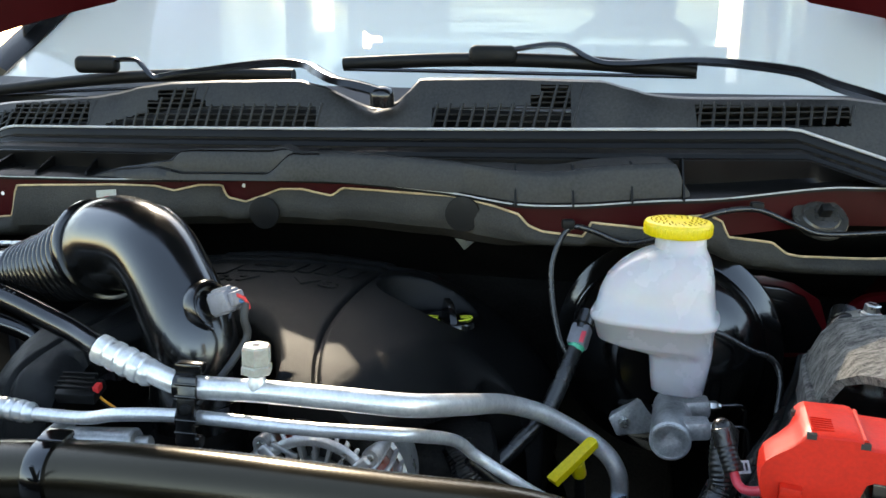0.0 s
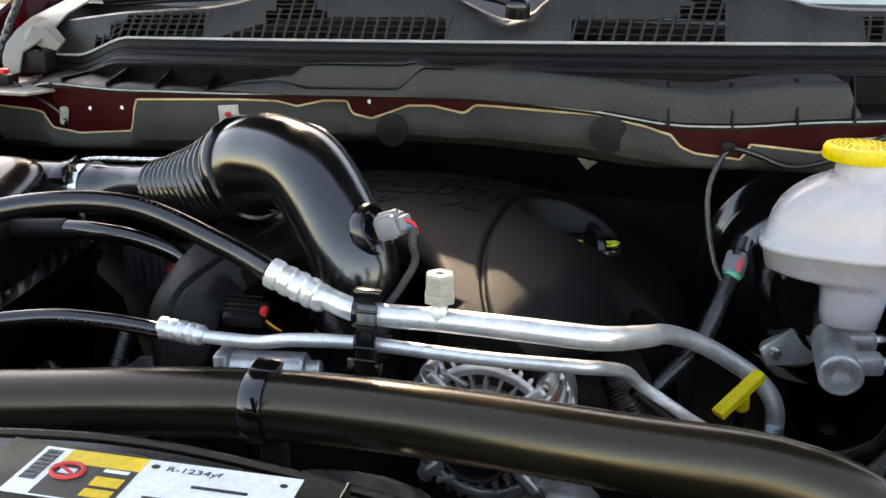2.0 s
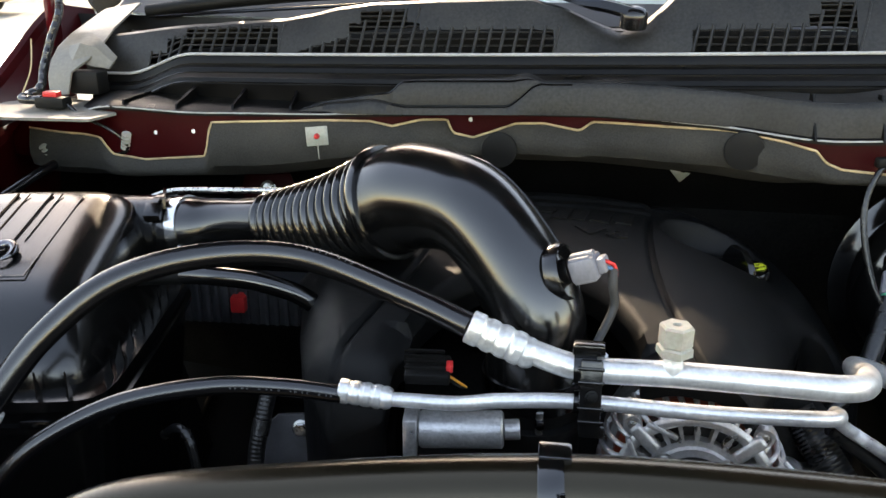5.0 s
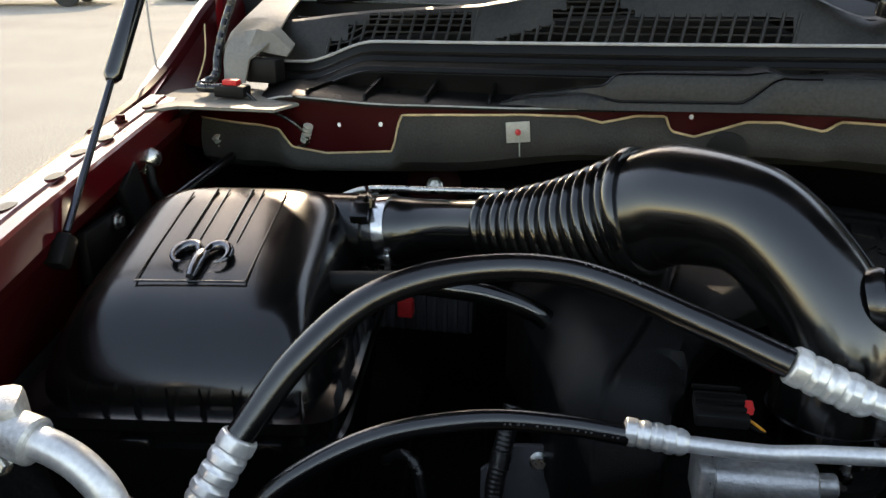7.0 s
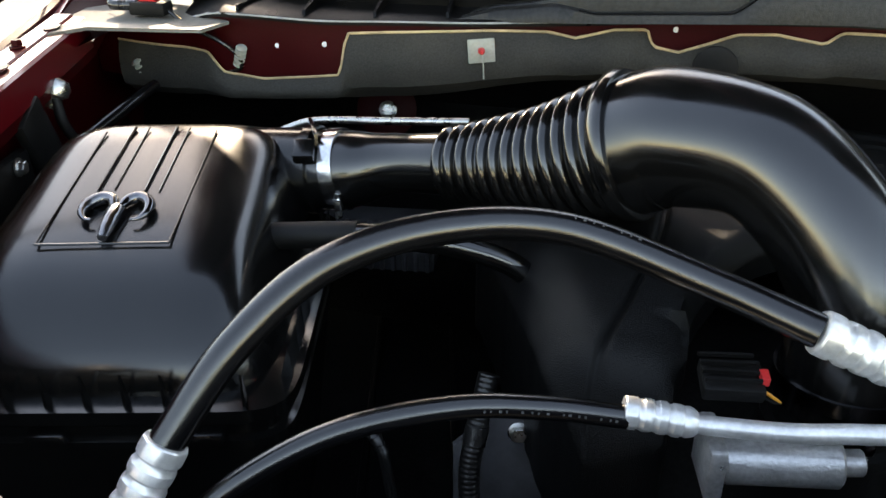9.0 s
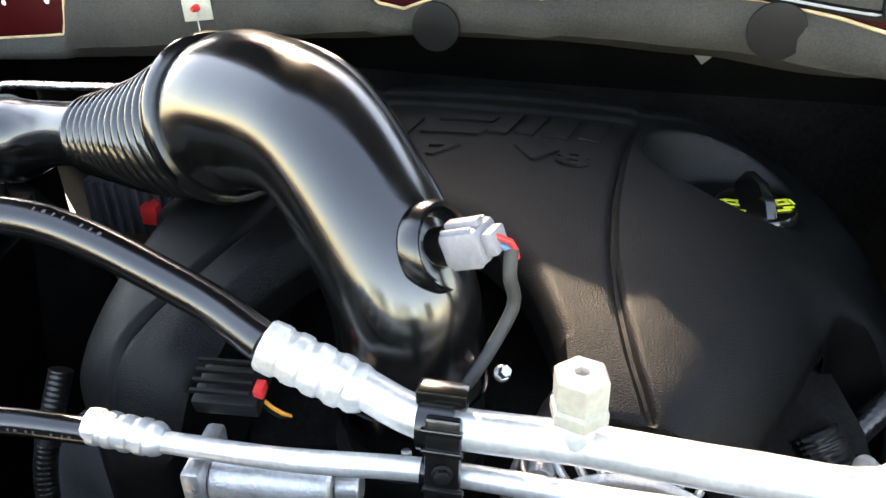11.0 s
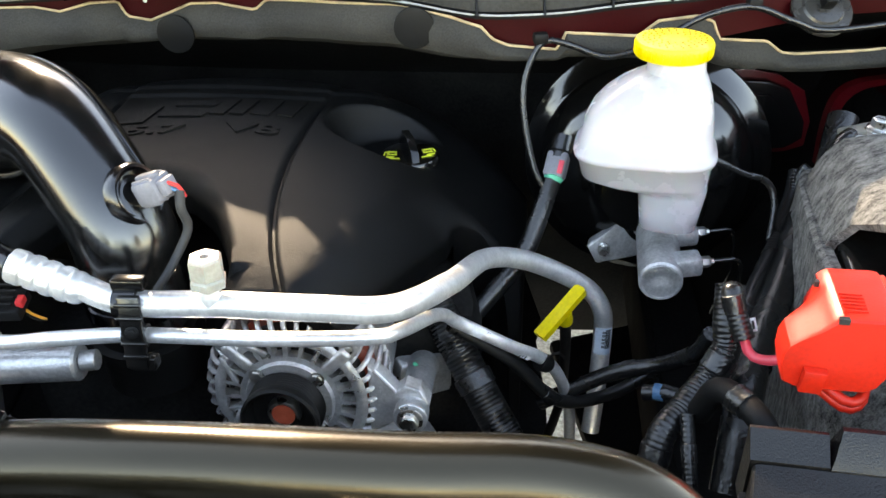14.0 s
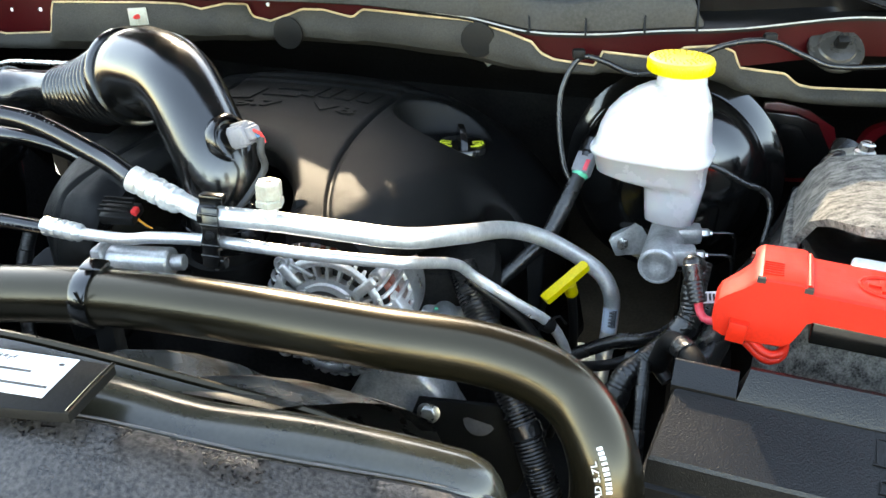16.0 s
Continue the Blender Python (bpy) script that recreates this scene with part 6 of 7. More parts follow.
part("rear_ring", lathe(B(), [(0.083, -0.056), (0.0838, -0.049), (0.08, -0.047), (0.075, -0.052)], am, 56), CASTBRIGHT, alt)


def casting(r, deg):
    """Whether the slotted face is solid at this radius and angle."""
    if r < 0.046 or 0.0605 < r < 0.0705:
        return r < 0.0705
    if r > 0.0705:
        return False
    near = min(abs((deg - a + 180) % 360 - 180) for a in (46, 134, 226, 314))
    if near * r < 0.3:
        return True
    return abs((deg + 7.5) % 15 - 7.5) * r * 0.01745 < 0.0017


bm = B()
RADII = [0.022 + 0.0485 * k / 28 for k in range(29)]
TURNS = 300
ring = [[bm.verts.new(am @ Vector((-q * math.sin(2 * math.pi * j / TURNS), q * math.cos(2 * math.pi * j / TURNS), (0.006 if q < 0.04 else 0.0025 if q < 0.0615 else 0.0035) - 0.003 * smooth(0.066, 0.071, q)))) for q in RADII] for j in range(TURNS)]
for j in range(TURNS):
    for i in range(28):
        if casting((RADII[i] + RADII[i + 1]) / 2, 360 * (j + 0.5) / TURNS):
            bm.faces.new((ring[j][i], ring[(j + 1) % TURNS][i], ring[(j + 1) % TURNS][i + 1], ring[j][i + 1]))
for v in [v for v in bm.verts if not v.link_faces]:
    bm.verts.remove(v)
part("slotted_face", thicken(bm, 0.011), CASTBRIGHT, alt, "slotted cast front face", 30)
for k in range(40):
    bm = B()
    sweep(bm, [am @ pose(0, 0, 0, 0, 0, 9 * k + da) @ Vector((0, q, z)) for da, q, z in ((0, 0.069, -0.002), (0.6, 0.0735, -0.003), (1.8, 0.079, -0.009), (3.2, 0.0825, -0.02), (5, 0.0832, -0.036), (6, 0.082, -0.05))], 0.0026, 8)
    part("fin", bm, CASTBRIGHT, alt)
for k in range(4):
    a = (46, 134, 226, 314)[k]
    web = part("arm", block(B(), (0.012, 0.03, 0.008), am @ pose(0, 0, 0, 0, 0, a) @ Matrix.Translation((0, 0.062, 0.002)), 0.0035, 3), CASTBRIGHT, alt, "raised cast arm")
    part("screw", bolt(B(), am @ pose(0, 0, 0, 0, 0, a) @ Vector((0, 0.0375, 0.0062)), AW, 0.0055, 0.0035), STEEL, web)
    lug = part("ear", lathe(B(), [(0.009, -0.04), (0.009, 0.001), (0.008, 0.003), (0.005, 0.003), (0.0045, 0.001), (0, 0.001)], am @ pose(0, 0, 0, 0, 0, a) @ Matrix.Translation((0, 0.078, -0.002)), 20), CASTBRIGHT, alt, "round bolt ear")
    part("through_bolt", bolt(B(), am @ pose(0, 0, 0, 0, 0, a) @ Vector((0, 0.078, -0.001)), AW, 0.0038, 0.0035), STEEL, lug)
for a in (30, 62, 118, 150):
    part("cross_web", block(B(), (0.005, 0.03, 0.007), am @ pose(0, 0, 0, 0, 0, a) @ Matrix.Translation((0, 0.0605, 0.0015)) @ pose(0, 0, 0, 0, 0, 38 if a in (30, 118) else -38), 0.0018), CASTBRIGHT, alt, "scrolled cast web")
part("pulley", lathe(B(), [(0.02, 0.007), (0.033, 0.008), (0.0345, 0.01)] + [(0.0345 - 0.001 * (k % 2), 0.011 + 0.0015 * k) for k in range(12)] + [(0.0345, 0.03), (0.035, 0.036), (0.033, 0.038), (0.0305, 0.036), (0.0285, 0.02), (0.012, 0.017)], shaft, 56), DULL, alt, "black grooved belt pulley")
nutp = part("pulley_nut", lathe(B(), [(0.0155, 0.014), (0.0155, 0.022), (0.0135, 0.025), (0.0108, 0.025), (0.0105, 0.023)], shaft, 24), STEEL, alt)
part("shaft_end", lathe(B(), [(0.0108, 0.022), (0.0105, 0.0245), (0.003, 0.025), (0, 0.0235)], shaft, 24), COPPER, nutp, "rusty brown shaft end")
tube = part("support_tube", lathe(B(), [(0.012, 0.0), (0.0155, 0.004), (0.0145, 0.03), (0.0148, 0.1), (0.0165, 0.112)], along((-0.017, 0.713, 1.172), (0.008, 0.845, 1.13)), 30), CASTBRIGHT, alt, "cast support tube")
part("paint_mark", block(B(), (0.004, 0.012, 0.001), along((-0.0045, 0.788, 1.1625), (-0.003, 0.77, 1.25)) @ pose(0, 0, 0, 0, 0, 30), 0.0003), GREEN, tube, "green inspection paint mark")
part("tube_head", prism(B(), [(-0.03, -0.03), (0.026, -0.03), (0.036, 0.0), (0.03, 0.024), (0.0, 0.036), (-0.034, 0.03)], 0.05, along((0.0, 0.85, 1.125), (0.004, 0.835, 1.29)) @ Matrix.Translation((0, 0, -0.03)), 0.008, 3), CASTBRIGHT, alt, "cast mounting head")
side = Matrix.Translation(AC - AW * 0.022) @ Matrix((Vector((0.974, -0.225, 0)), AW.cross(Vector((0.974, -0.225, 0))), AW)).transposed().to_4x4()
part("side_lug", prism(B(), [(0.07, 0.034), (0.083, 0.024), (0.095, 0.009), (0.103, 0.016), (0.116, 0.012), (0.125, -0.002), (0.122, -0.016), (0.108, -0.024), (0.09, -0.02), (0.07, -0.04)], 0.018, side, 0.003), CASTBRIGHT, alt, "cast side bracket")
part("lug_rib", sweep(B(), [side @ Vector(q) for q in ((0.076, 0.031, 0.017), (0.084, 0.024, 0.019), (0.0955, 0.0105, 0.019), (0.1035, 0.0165, 0.019), (0.115, 0.012, 0.018))], 0.0022, 8), CASTBRIGHT, alt)
br = part("bolt_boss", lathe(B(), [(0.0155, -0.014), (0.0155, -0.001), (0.0145, 0.0), (0.0, 0.0005)], along((-0.0184, 0.703, 1.175), (-0.0184 - 0.224, 0.703 - 0.97, 1.275)), 26), CASTBRIGHT, alt)
part("bolt", bolt(B(), (-0.0186, 0.7025, 1.175), (-0.224, -0.97, 0.1), 0.0088, 0.009), STEEL, br)

# cast engine front behind the radiator hose, with a black bracket
front_case = thing("timing_case", "grey cast engine front case with a black bolted bracket", "engine case", (-0.05, 0.8, 1.03))
part("case", prism(B(), [(-0.11, 0.86), (0.02, 0.86), (0.035, 0.95), (0.03, 1.0), (0.012, 1.03), (-0.004, 1.062), (-0.03, 1.085), (-0.09, 1.09), (-0.12, 1.03)], 0.05, Matrix.Translation((0, 0.765, 0)) @ pose(0, 0, 0, 90, 0, -12) @ Matrix.Translation((0, 0, -0.05)), 0.008, 3), CAST, front_case)
plate = part("bracket", prism(B(), [(-0.045, 1.0), (-0.025, 1.058), (0.1, 1.063), (0.13, 1.03), (0.1, 0.93), (0.03, 0.93), (0.012, 0.985)], 0.006, Matrix.Translation((0, 0.757, 0)) @ pose(0, 0, 0, 90, 0, -8), 0.002), DULL, front_case, "black steel bracket")
part("bolt", bolt(B(), (-0.0129, 0.7525, 1.0402), (-0.1, -0.96, 0.25), 0.0105, 0.011), STEEL, plate)
part("disc", lathe(B(), [(0.02, 0), (0.0195, 0.004), (0.015, 0.005), (0.0, 0.005)], along((0.049, 0.749, 1.0353), (0.03, 0.4, 1.15)), 28), DIRTYGREY, plate, "round grey plug")
part("lug", lathe(B(), [(0.011, -0.02), (0.011, 0.004), (0.005, 0.004), (0.005, 0.0), (0, 0.0)], along((0.0105, 0.758, 0.985), (-0.01, 0.4, 1.1)), 20), CAST, front_case)

# battery with felt wrap and red terminal cover
bat = Matrix.Translation((0.318, 0.628, 0)) @ Matrix.Rotation(radians(-19), 4, "Z")
battery = thing("battery", "car battery wrapped in grey mottled felt with a black top", "battery", (0.43, 0.73, 1.1))


def felt_loop(z, a):
    """One level of the sleeve, with a soft wavy outline."""
    out = []
    for p in superloop(z, 0.128, 0.152, 0.128 + a, 0.152 + a, 96, 9):
        n = noise.noise(Vector((p.x * 14, p.y * 14, z * 9)))
        m = noise.noise(Vector((p.x * 60, p.y * 60, z * 40)))
        d = Vector((p.x - 0.128, p.y - 0.152, 0)).normalized()
        out.append(bat @ (p + d * (0.006 * n + 0.0016 * m)))
    return out


part("felt_wrap", loft(B(), [felt_loop(z, a) for z, a in [(1.0 + 0.0145 * k, 0.002) for k in range(20)] + [(1.284, 0.001), (1.287, -0.003), (1.286, -0.011), (1.2, -0.013)]], False, False), FELT, battery, "grey fibrous felt sleeve")
part("case", block(B(), (0.226, 0.274, 0.27), bat @ pose(0.128, 0.152, 1.16), 0.006), SATIN, battery, "black battery case")
bm = B()
loops = []
for k in range(15):
    t = k / 14
    loop = []
    for x, z in ((-0.006, -0.1), (-0.003, -0.05), (0.0, -0.02), (0.006, 0.006), (0.016, 0.03), (0.03, 0.046), (0.06, 0.055), (0.1, 0.057), (0.16, 0.056), (0.22, 0.054), (0.26, 0.05)):
        q = 0.062 + 0.195 * t + 0.075 * (1 - t) * (1 - smooth(0.0, 0.05, x))
        n = noise.noise(Vector((x * 22, q * 22, 2.0)))
        loop.append(bat @ Vector((x + 0.004 * n, q, 1.292 + z + 0.005 * n - 0.008 * (1 - t) * (1 - smooth(0, 0.03, x)))))
    loops.append(loop)
part("felt_flap", thicken(loft(bm, loops, closed=False), 0.009), FELT, battery, "folded felt flap over the top")
part("white_block", block(B(), (0.09, 0.035, 0.03), bat @ pose(0.1, 0.045, 1.302), 0.004), WHITE, battery, "white plastic top block")
post = thing("battery_terminal", "grey battery terminal clamp with a bolt", "terminal", (0.468, 0.875, 1.33))
part("clamp", block(B(), (0.036, 0.028, 0.034), pose(0.462, 0.872, 1.318, 10, 0, -19), 0.006), CAST, post)
part("lug", block(B(), (0.034, 0.022, 0.008), pose(0.458, 0.884, 1.334, 0, -18, -19), 0.003), WORN, post, "dull tinned cable lug")
part("bolt", bolt(B(), (0.473, 0.874, 1.339), (0.05, -0.1, 1), 0.0085, 0.013), STEEL, post)
part("washer", rod(B(), (0.4728, 0.8742, 1.335), (0.473, 0.874, 1.3395), 0.0125, 24, 0.0005), STEEL, post)
part("cable", sweep(B(), spline([(0.452, 0.882, 1.33), (0.436, 0.872, 1.325), (0.424, 0.858, 1.3), (0.416, 0.845, 1.24), (0.41, 0.84, 1.18)]), 0.0095, 16), TAPE, post)
part("side_plug", block(B(), (0.014, 0.014, 0.03), pose(0.448, 0.852, 1.312, 0, 0, -19), 0.003), DULL, post)
part("red_wire", sweep(B(), spline([(0.428, 0.846, 1.308), (0.438, 0.842, 1.312), (0.447, 0.846, 1.313)]), 0.003, 8), LABELRED, post)

redc = thing("terminal_cover", "bright red plastic positive terminal cover on the battery", "terminal cover", (0.33, 0.62, 1.31))
rm = Matrix.Translation((0.281, 0.593, 0)) @ Matrix.Rotation(radians(-18), 4, "Z")


def cover_outline(q):
    """The side view at depth q: the bulge on the end is drawn in towards the back."""
    f = 1 - 0.75 * smooth(0.03, 0.058, q)
    low = 1.268 + 0.02 * smooth(0.03, 0.058, q)
    top = [(-0.028 * f, low + 0.004), (-0.031 * f, low + 0.016), (-0.031 * f, 1.298), (-0.028 * f, 1.306), (-0.022 * f, 1.312), (-0.009 * f, 1.322), (-0.004, 1.3275), (-0.0005, 1.3315), (0.003, 1.3335), (0.034, 1.3345), (0.0385, 1.3335), (0.0425, 1.329), (0.047, 1.3275), (0.25, 1.322)]
    return top + [(0.25, 1.295), (0.05, 1.3), (0.045, 1.297), (0.042, 1.287), (0.036, 1.273), (0.029, low), (0.004, low - 0.001), (-0.02 * f, low)]


bm = B()
sections = [(-0.0015, 0.92), (0.0, 0.97), (0.003, 1.0), (0.02, 1.0), (0.032, 1.0), (0.04, 1.0), (0.05, 1.0), (0.062, 1.0), (0.066, 0.97), (0.0675, 0.92)]
loft(bm, [[rm @ Vector((0.1 + (x - 0.1) * (1 - 0.03 * (1 - k)), q, 1.305 + (z - 1.305) * k)) for x, z in cover_outline(q)] for q, k in sections])
part("cover", bm, RED, redc, "", 24)
part("front_tab", prism(B(), [(-0.009, -0.012), (0.007, -0.013), (0.008, 0.008), (-0.008, 0.009)], 0.007, rm @ pose(-0.008, -0.001, 1.281, 96, 0, 0), 0.0015), RED, redc, "raised clip tab")
bm = B()
for k in range(6):
    block(bm, (0.016, 0.0011, 0.0014), rm @ pose(0.012, 0.009 + 0.0042 * k, 1.3343))
part("grip_lines", bm, RED, redc, "moulded grip lines")
# black blocks paint the shade of small slots
for x, y, z in ((-0.0035, 0.054, 1.326), (0.003, 0.0, 1.3315), (0.041, 0.0, 1.329)):
    part("slot", block(B(), (0.007, 0.004, 0.0045), rm @ pose(x, y, z)), INK, redc, "dark block for a slot")
bm = B()
pm = rm @ Matrix.Translation((0.1, 0.034, 1.3268)) @ pose(0, 0, 0, 0, 1.5, 0)
sweep(bm, [pm @ Vector((0.019 * math.cos(a), 0.017 * math.sin(a), 0)) for a in np.linspace(0, 2 * math.pi, 36)], 0.001, 6, False)
sweep(bm, [pm @ Vector((0.0165 * math.cos(a), 0.0148 * math.sin(a), 0)) for a in np.linspace(0, 2 * math.pi, 36)], 0.0006, 6, False)
block(bm, (0.024, 0.004, 0.0024), pm)
block(bm, (0.004, 0.021, 0.0024), pm)
part("plus_sign", bm, RED, redc, "raised plus sign in a ring")
part("cross_ridge", sweep(B(), [rm @ Vector((0.0415, 0.002 + 0.06 * q, 1.331)) for q in (0, 0.3, 0.7, 1)], 0.0022, 8), RED, redc)
part("black_edge", block(B(), (0.2, 0.03, 0.022), rm @ pose(0.15, 0.018, 1.287), 0.002), SATIN, redc, "black lip of the battery top")

# fuse box
fuse = thing("fuse_box", "grained black plastic fuse box with a stepped lid", "fuse box", (0.3, 0.5, 1.2))
fm = Matrix.Translation((0.214, 0.555, 0)) @ Matrix.Rotation(radians(-17), 4, "Z")


def lid_top(q):
    return 1.2495 + 0.38 * q


bm = B()
ring = [(-0.007, -0.069), (0.4, -0.069), (0.4, -0.002), (0.056, -0.002), (0.052, -0.006), (0.002, -0.006)]
loft(bm, [[fm @ Vector((p + dx if p < 0.02 else p, q + (dy if q < -0.05 else 0), lid_top(q) + dz if level else 1.0)) for p, q in ring] for dx, dy, dz, level in ((-0.006, -0.006, 0, 0), (-0.006, -0.006, -0.03, 1), (-0.001, -0.001, -0.029, 1), (-0.001, -0.001, -0.004, 1), (0.001, 0.001, -0.001, 1), (0.004, 0.004, 0, 1))])
part("lid", bm, FUSEGRAIN, fuse, "", 30)
bm = B()
loft(bm, [[fm @ Vector((p, q, z)) for q, z in ((-0.005, 1.2), (-0.005, 1.2495), (-0.002, 1.2515), (0.013, 1.2635), (0.016, 1.263), (0.018, 1.2))] for p in (-0.001, 0.001, 0.05, 0.052)])
part("rear_step", bm, FUSEGRAIN, fuse, "low rear step of the lid", 25)
bm = B()
loft(bm, [[fm @ Vector((p + lean * (z - 1.25), q, z)) for q, z in ((-0.006, 1.2), (-0.006, 1.2485), (-0.002, 1.255), (0.012, 1.2695), (0.016, 1.2695), (0.019, 1.2))] for p, lean in ((0.053, 0.35), (0.056, 0.35), (0.38, 0), (0.4, 0))])
part("rear_lid", bm, FUSEGRAIN, fuse, "raised rear edge of the lid", 25)
for a, b, sx, sy in ((0, 0, 0.03, 0.0012), (0.004, 0.022, 0.03, 0.0012), (-0.012, 0.011, 0.0012, 0.022), (0.018, 0.011, 0.0012, 0.022), (0.003, 0.012, 0.014, 0.0012), (0.002, -0.012, 0.02, 0.0012), (0.0, -0.022, 0.02, 0.0012), (-0.009, -0.017, 0.0012, 0.01), (0.011, -0.017, 0.0012, 0.01), (0.001, -0.017, 0.0012, 0.008)):
    part("raised_mark", block(B(), (sx, sy, 0.0014), fm @ pose(0.172 + a, -0.034 + b, lid_top(-0.034 + b) + 0.0004, 20.8, 0, 0)), FUSEGRAIN, fuse)

# dipstick
dip = thing("dipstick_handle", "yellow plastic dipstick handle on a thin tube", "dipstick", (0.15, 0.84, 1.17))
da, db = Vector((0.1205, 0.806, 1.1705)), Vector((0.169, 0.836, 1.203))
dm = along(da, db)
part("handle", prism(B(), [(-0.007, 0.0), (0.007, 0.0), (0.007, 0.064), (0.004, 0.067), (-0.004, 0.067), (-0.007, 0.064)], 0.009, dm @ pose(0, 0.0045, 0, 90, 0, 0) @ Matrix.Rotation(radians(0), 4, "Y"), 0.002), YELLOW, dip)
part("stub", rod(B(), (0.149, 0.826, 1.185), (0.155, 0.838, 1.163), 0.008, 16, 0.001), YELLOW, dip)
part("tube", sweep(B(), spline([(0.155, 0.838, 1.163), (0.166, 0.87, 1.08), (0.17, 0.9, 0.98), (0.15, 0.93, 0.85)]), 0.006, 12), DULL, dip)

# vacuum sensor plug on the booster hose and its cable
bplug = thing("vacuum_sensor_plug", "grey sensor plug with green and pink wires on a black hose", "sensor plug", (0.17, 0.97, 1.27))
pv = along((0.178, 0.985, 1.286), (0.163, 0.958, 1.256))
part("black_neck", lathe(B(), [(0.013, -0.018), (0.013, 0.0), (0.011, 0.002), (0.011, 0.008)], pv, 20), RUBBER, bplug)
part("shell", block(B(), (0.024, 0.02, 0.03), pv @ Matrix.Translation((0, 0, 0.016)), 0.004), GREY, bplug)
part("pink_lock", block(B(), (0.006, 0.021, 0.016), pv @ Matrix.Translation((0.007, 0, 0.02)), 0.001), PINK, bplug)
part("green_ring", lathe(B(), [(0.009, 0.029), (0.011, 0.031), (0.009, 0.036)], pv, 18), GREEN, bplug)
part("cable", sweep(B(), spline([(0.158, 0.957, 1.254), (0.146, 0.965, 1.275), (0.138, 0.985, 1.32), (0.138, 1.0, 1.36), (0.15, 1.01, 1.392), (0.165, 1.014, 1.405), (0.19, 1.01, 1.4), (0.23, 1.0, 1.388), (0.28, 1.0, 1.4), (0.33, 1.0, 1.425), (0.385, 1.005, 1.431), (0.43, 1.0, 1.415), (0.47, 1.0, 1.402), (0.55, 1.0, 1.405)]), 0.0036, 12), TAPE, bplug, "taped black cable clipped along the firewall")
for p in ((0.158, 1.015, 1.408), (0.388, 1.008, 1.434)):
    part("cable_clip", block(B(), (0.016, 0.012, 0.012), pose(*p), 0.003), DULL, bplug)
vh = thing("vacuum_hose", "black braided vacuum hose to the booster", "hose", (0.13, 0.9, 1.22))
part("hose", sweep(B(), spline([(0.165, 0.965, 1.262), (0.15, 0.945, 1.235), (0.125, 0.92, 1.195), (0.09, 0.9, 1.165), (0.06, 0.885, 1.14)]), 0.0105, 18), TAPE, vh)
grom = thing("firewall_grommet", "flat round black rubber grommet with a cable stub on the flange", "grommet", (0.48, 1.05, 1.41))
gm = along((0.476, 1.025, 1.418), (0.474, 1.025 - 0.62, 1.418 + 0.78))
part("disc", lathe(B(), [(0.034, -0.004), (0.0345, 0.001), (0.033, 0.003), (0.024, 0.0035), (0.022, 0.006), (0.012, 0.0075), (0, 0.008)], gm, 44), SHROUDGREY, grom)
part("stub", block(B(), (0.014, 0.012, 0.016), gm @ Matrix.Translation((0.002, 0, 0.013)), 0.003), DULL, grom)


# harnesses beside the battery
def harness(name, pts, r, label, ribbed=True, material=None):
    h = thing(name, label, "wiring harness", pts[0], group="wiring harnesses")
    path = spline(pts, 0.0011 if ribbed else 0.006)
    n = sum((b - a).length for a, b in zip(path, path[1:])) / 0.0042
    part("conduit" if ribbed else "tube", sweep(B(), path, (lambda s: r * (1 + 0.032 * math.sin(2 * math.pi * n * s))) if ribbed else r, 14), material or CONDUIT, h)
    # short windings of tape where the run is bound
    for f in ((0.3, 0.72) if len(path) > 60 else (0.5,)):
        k = int(f * (len(path) - 1))
        t = (path[min(k + 1, len(path) - 1)] - path[k - 1]).normalized()
        part("tape_wrap", lathe(B(), [(r * 1.02, -0.008), (r * 1.1, -0.0075), (r * 1.13, -0.002), (r * 1.09, 0.003), (r * 1.12, 0.0075), (r * 1.02, 0.008)], along(path[k], path[k] + t), 16), TAPE, h, "wound black tape")
    return h


harness("wiring_harness", [(0.49, 0.96, 1.315), (0.448, 0.9, 1.256), (0.406, 0.86, 1.237), (0.376, 0.82, 1.213), (0.345, 0.78, 1.2), (0.307, 0.73, 1.19), (0.276, 0.68, 1.18), (0.25, 0.63, 1.12)], 0.0165, "thick bundle of black taped wiring beside the battery", False, TAPE)
harness("wiring_harness", [(0.437, 0.94, 1.262), (0.425, 0.92, 1.245), (0.402, 0.89, 1.228), (0.373, 0.85, 1.213), (0.34, 0.81, 1.204), (0.31, 0.77, 1.196), (0.27, 0.73, 1.19)], 0.009, "ribbed black wiring conduit behind the battery")
harness("wiring_harness", [(0.27, 0.73, 1.27), (0.263, 0.71, 1.245), (0.261, 0.7, 1.223), (0.244, 0.69, 1.201), (0.216, 0.67, 1.187), (0.189, 0.65, 1.17), (0.17, 0.62, 1.1)], 0.0125, "thick ribbed black wiring conduit looping down beside the battery")
h = harness("wiring_harness", [(0.262, 0.705, 1.28), (0.251, 0.69, 1.291), (0.253, 0.68, 1.277), (0.257, 0.667, 1.26)], 0.0085, "short conduit with a pink-red wire to the terminal cover")
part("pink_wire", sweep(B(), spline([(0.2565, 0.669, 1.262), (0.26, 0.66, 1.25), (0.268, 0.648, 1.252), (0.28, 0.638, 1.262), (0.3, 0.63, 1.28)]), 0.0042, 12), PINK, h)
for k in range(2):
    part("red_cable", sweep(B(), spline([(0.285, 0.6, 1.268 - 0.006 * k), (0.3, 0.585, 1.26 - 0.006 * k), (0.315, 0.59, 1.262 - 0.004 * k), (0.32, 0.61, 1.27)]), 0.0042, 10), RED, h)
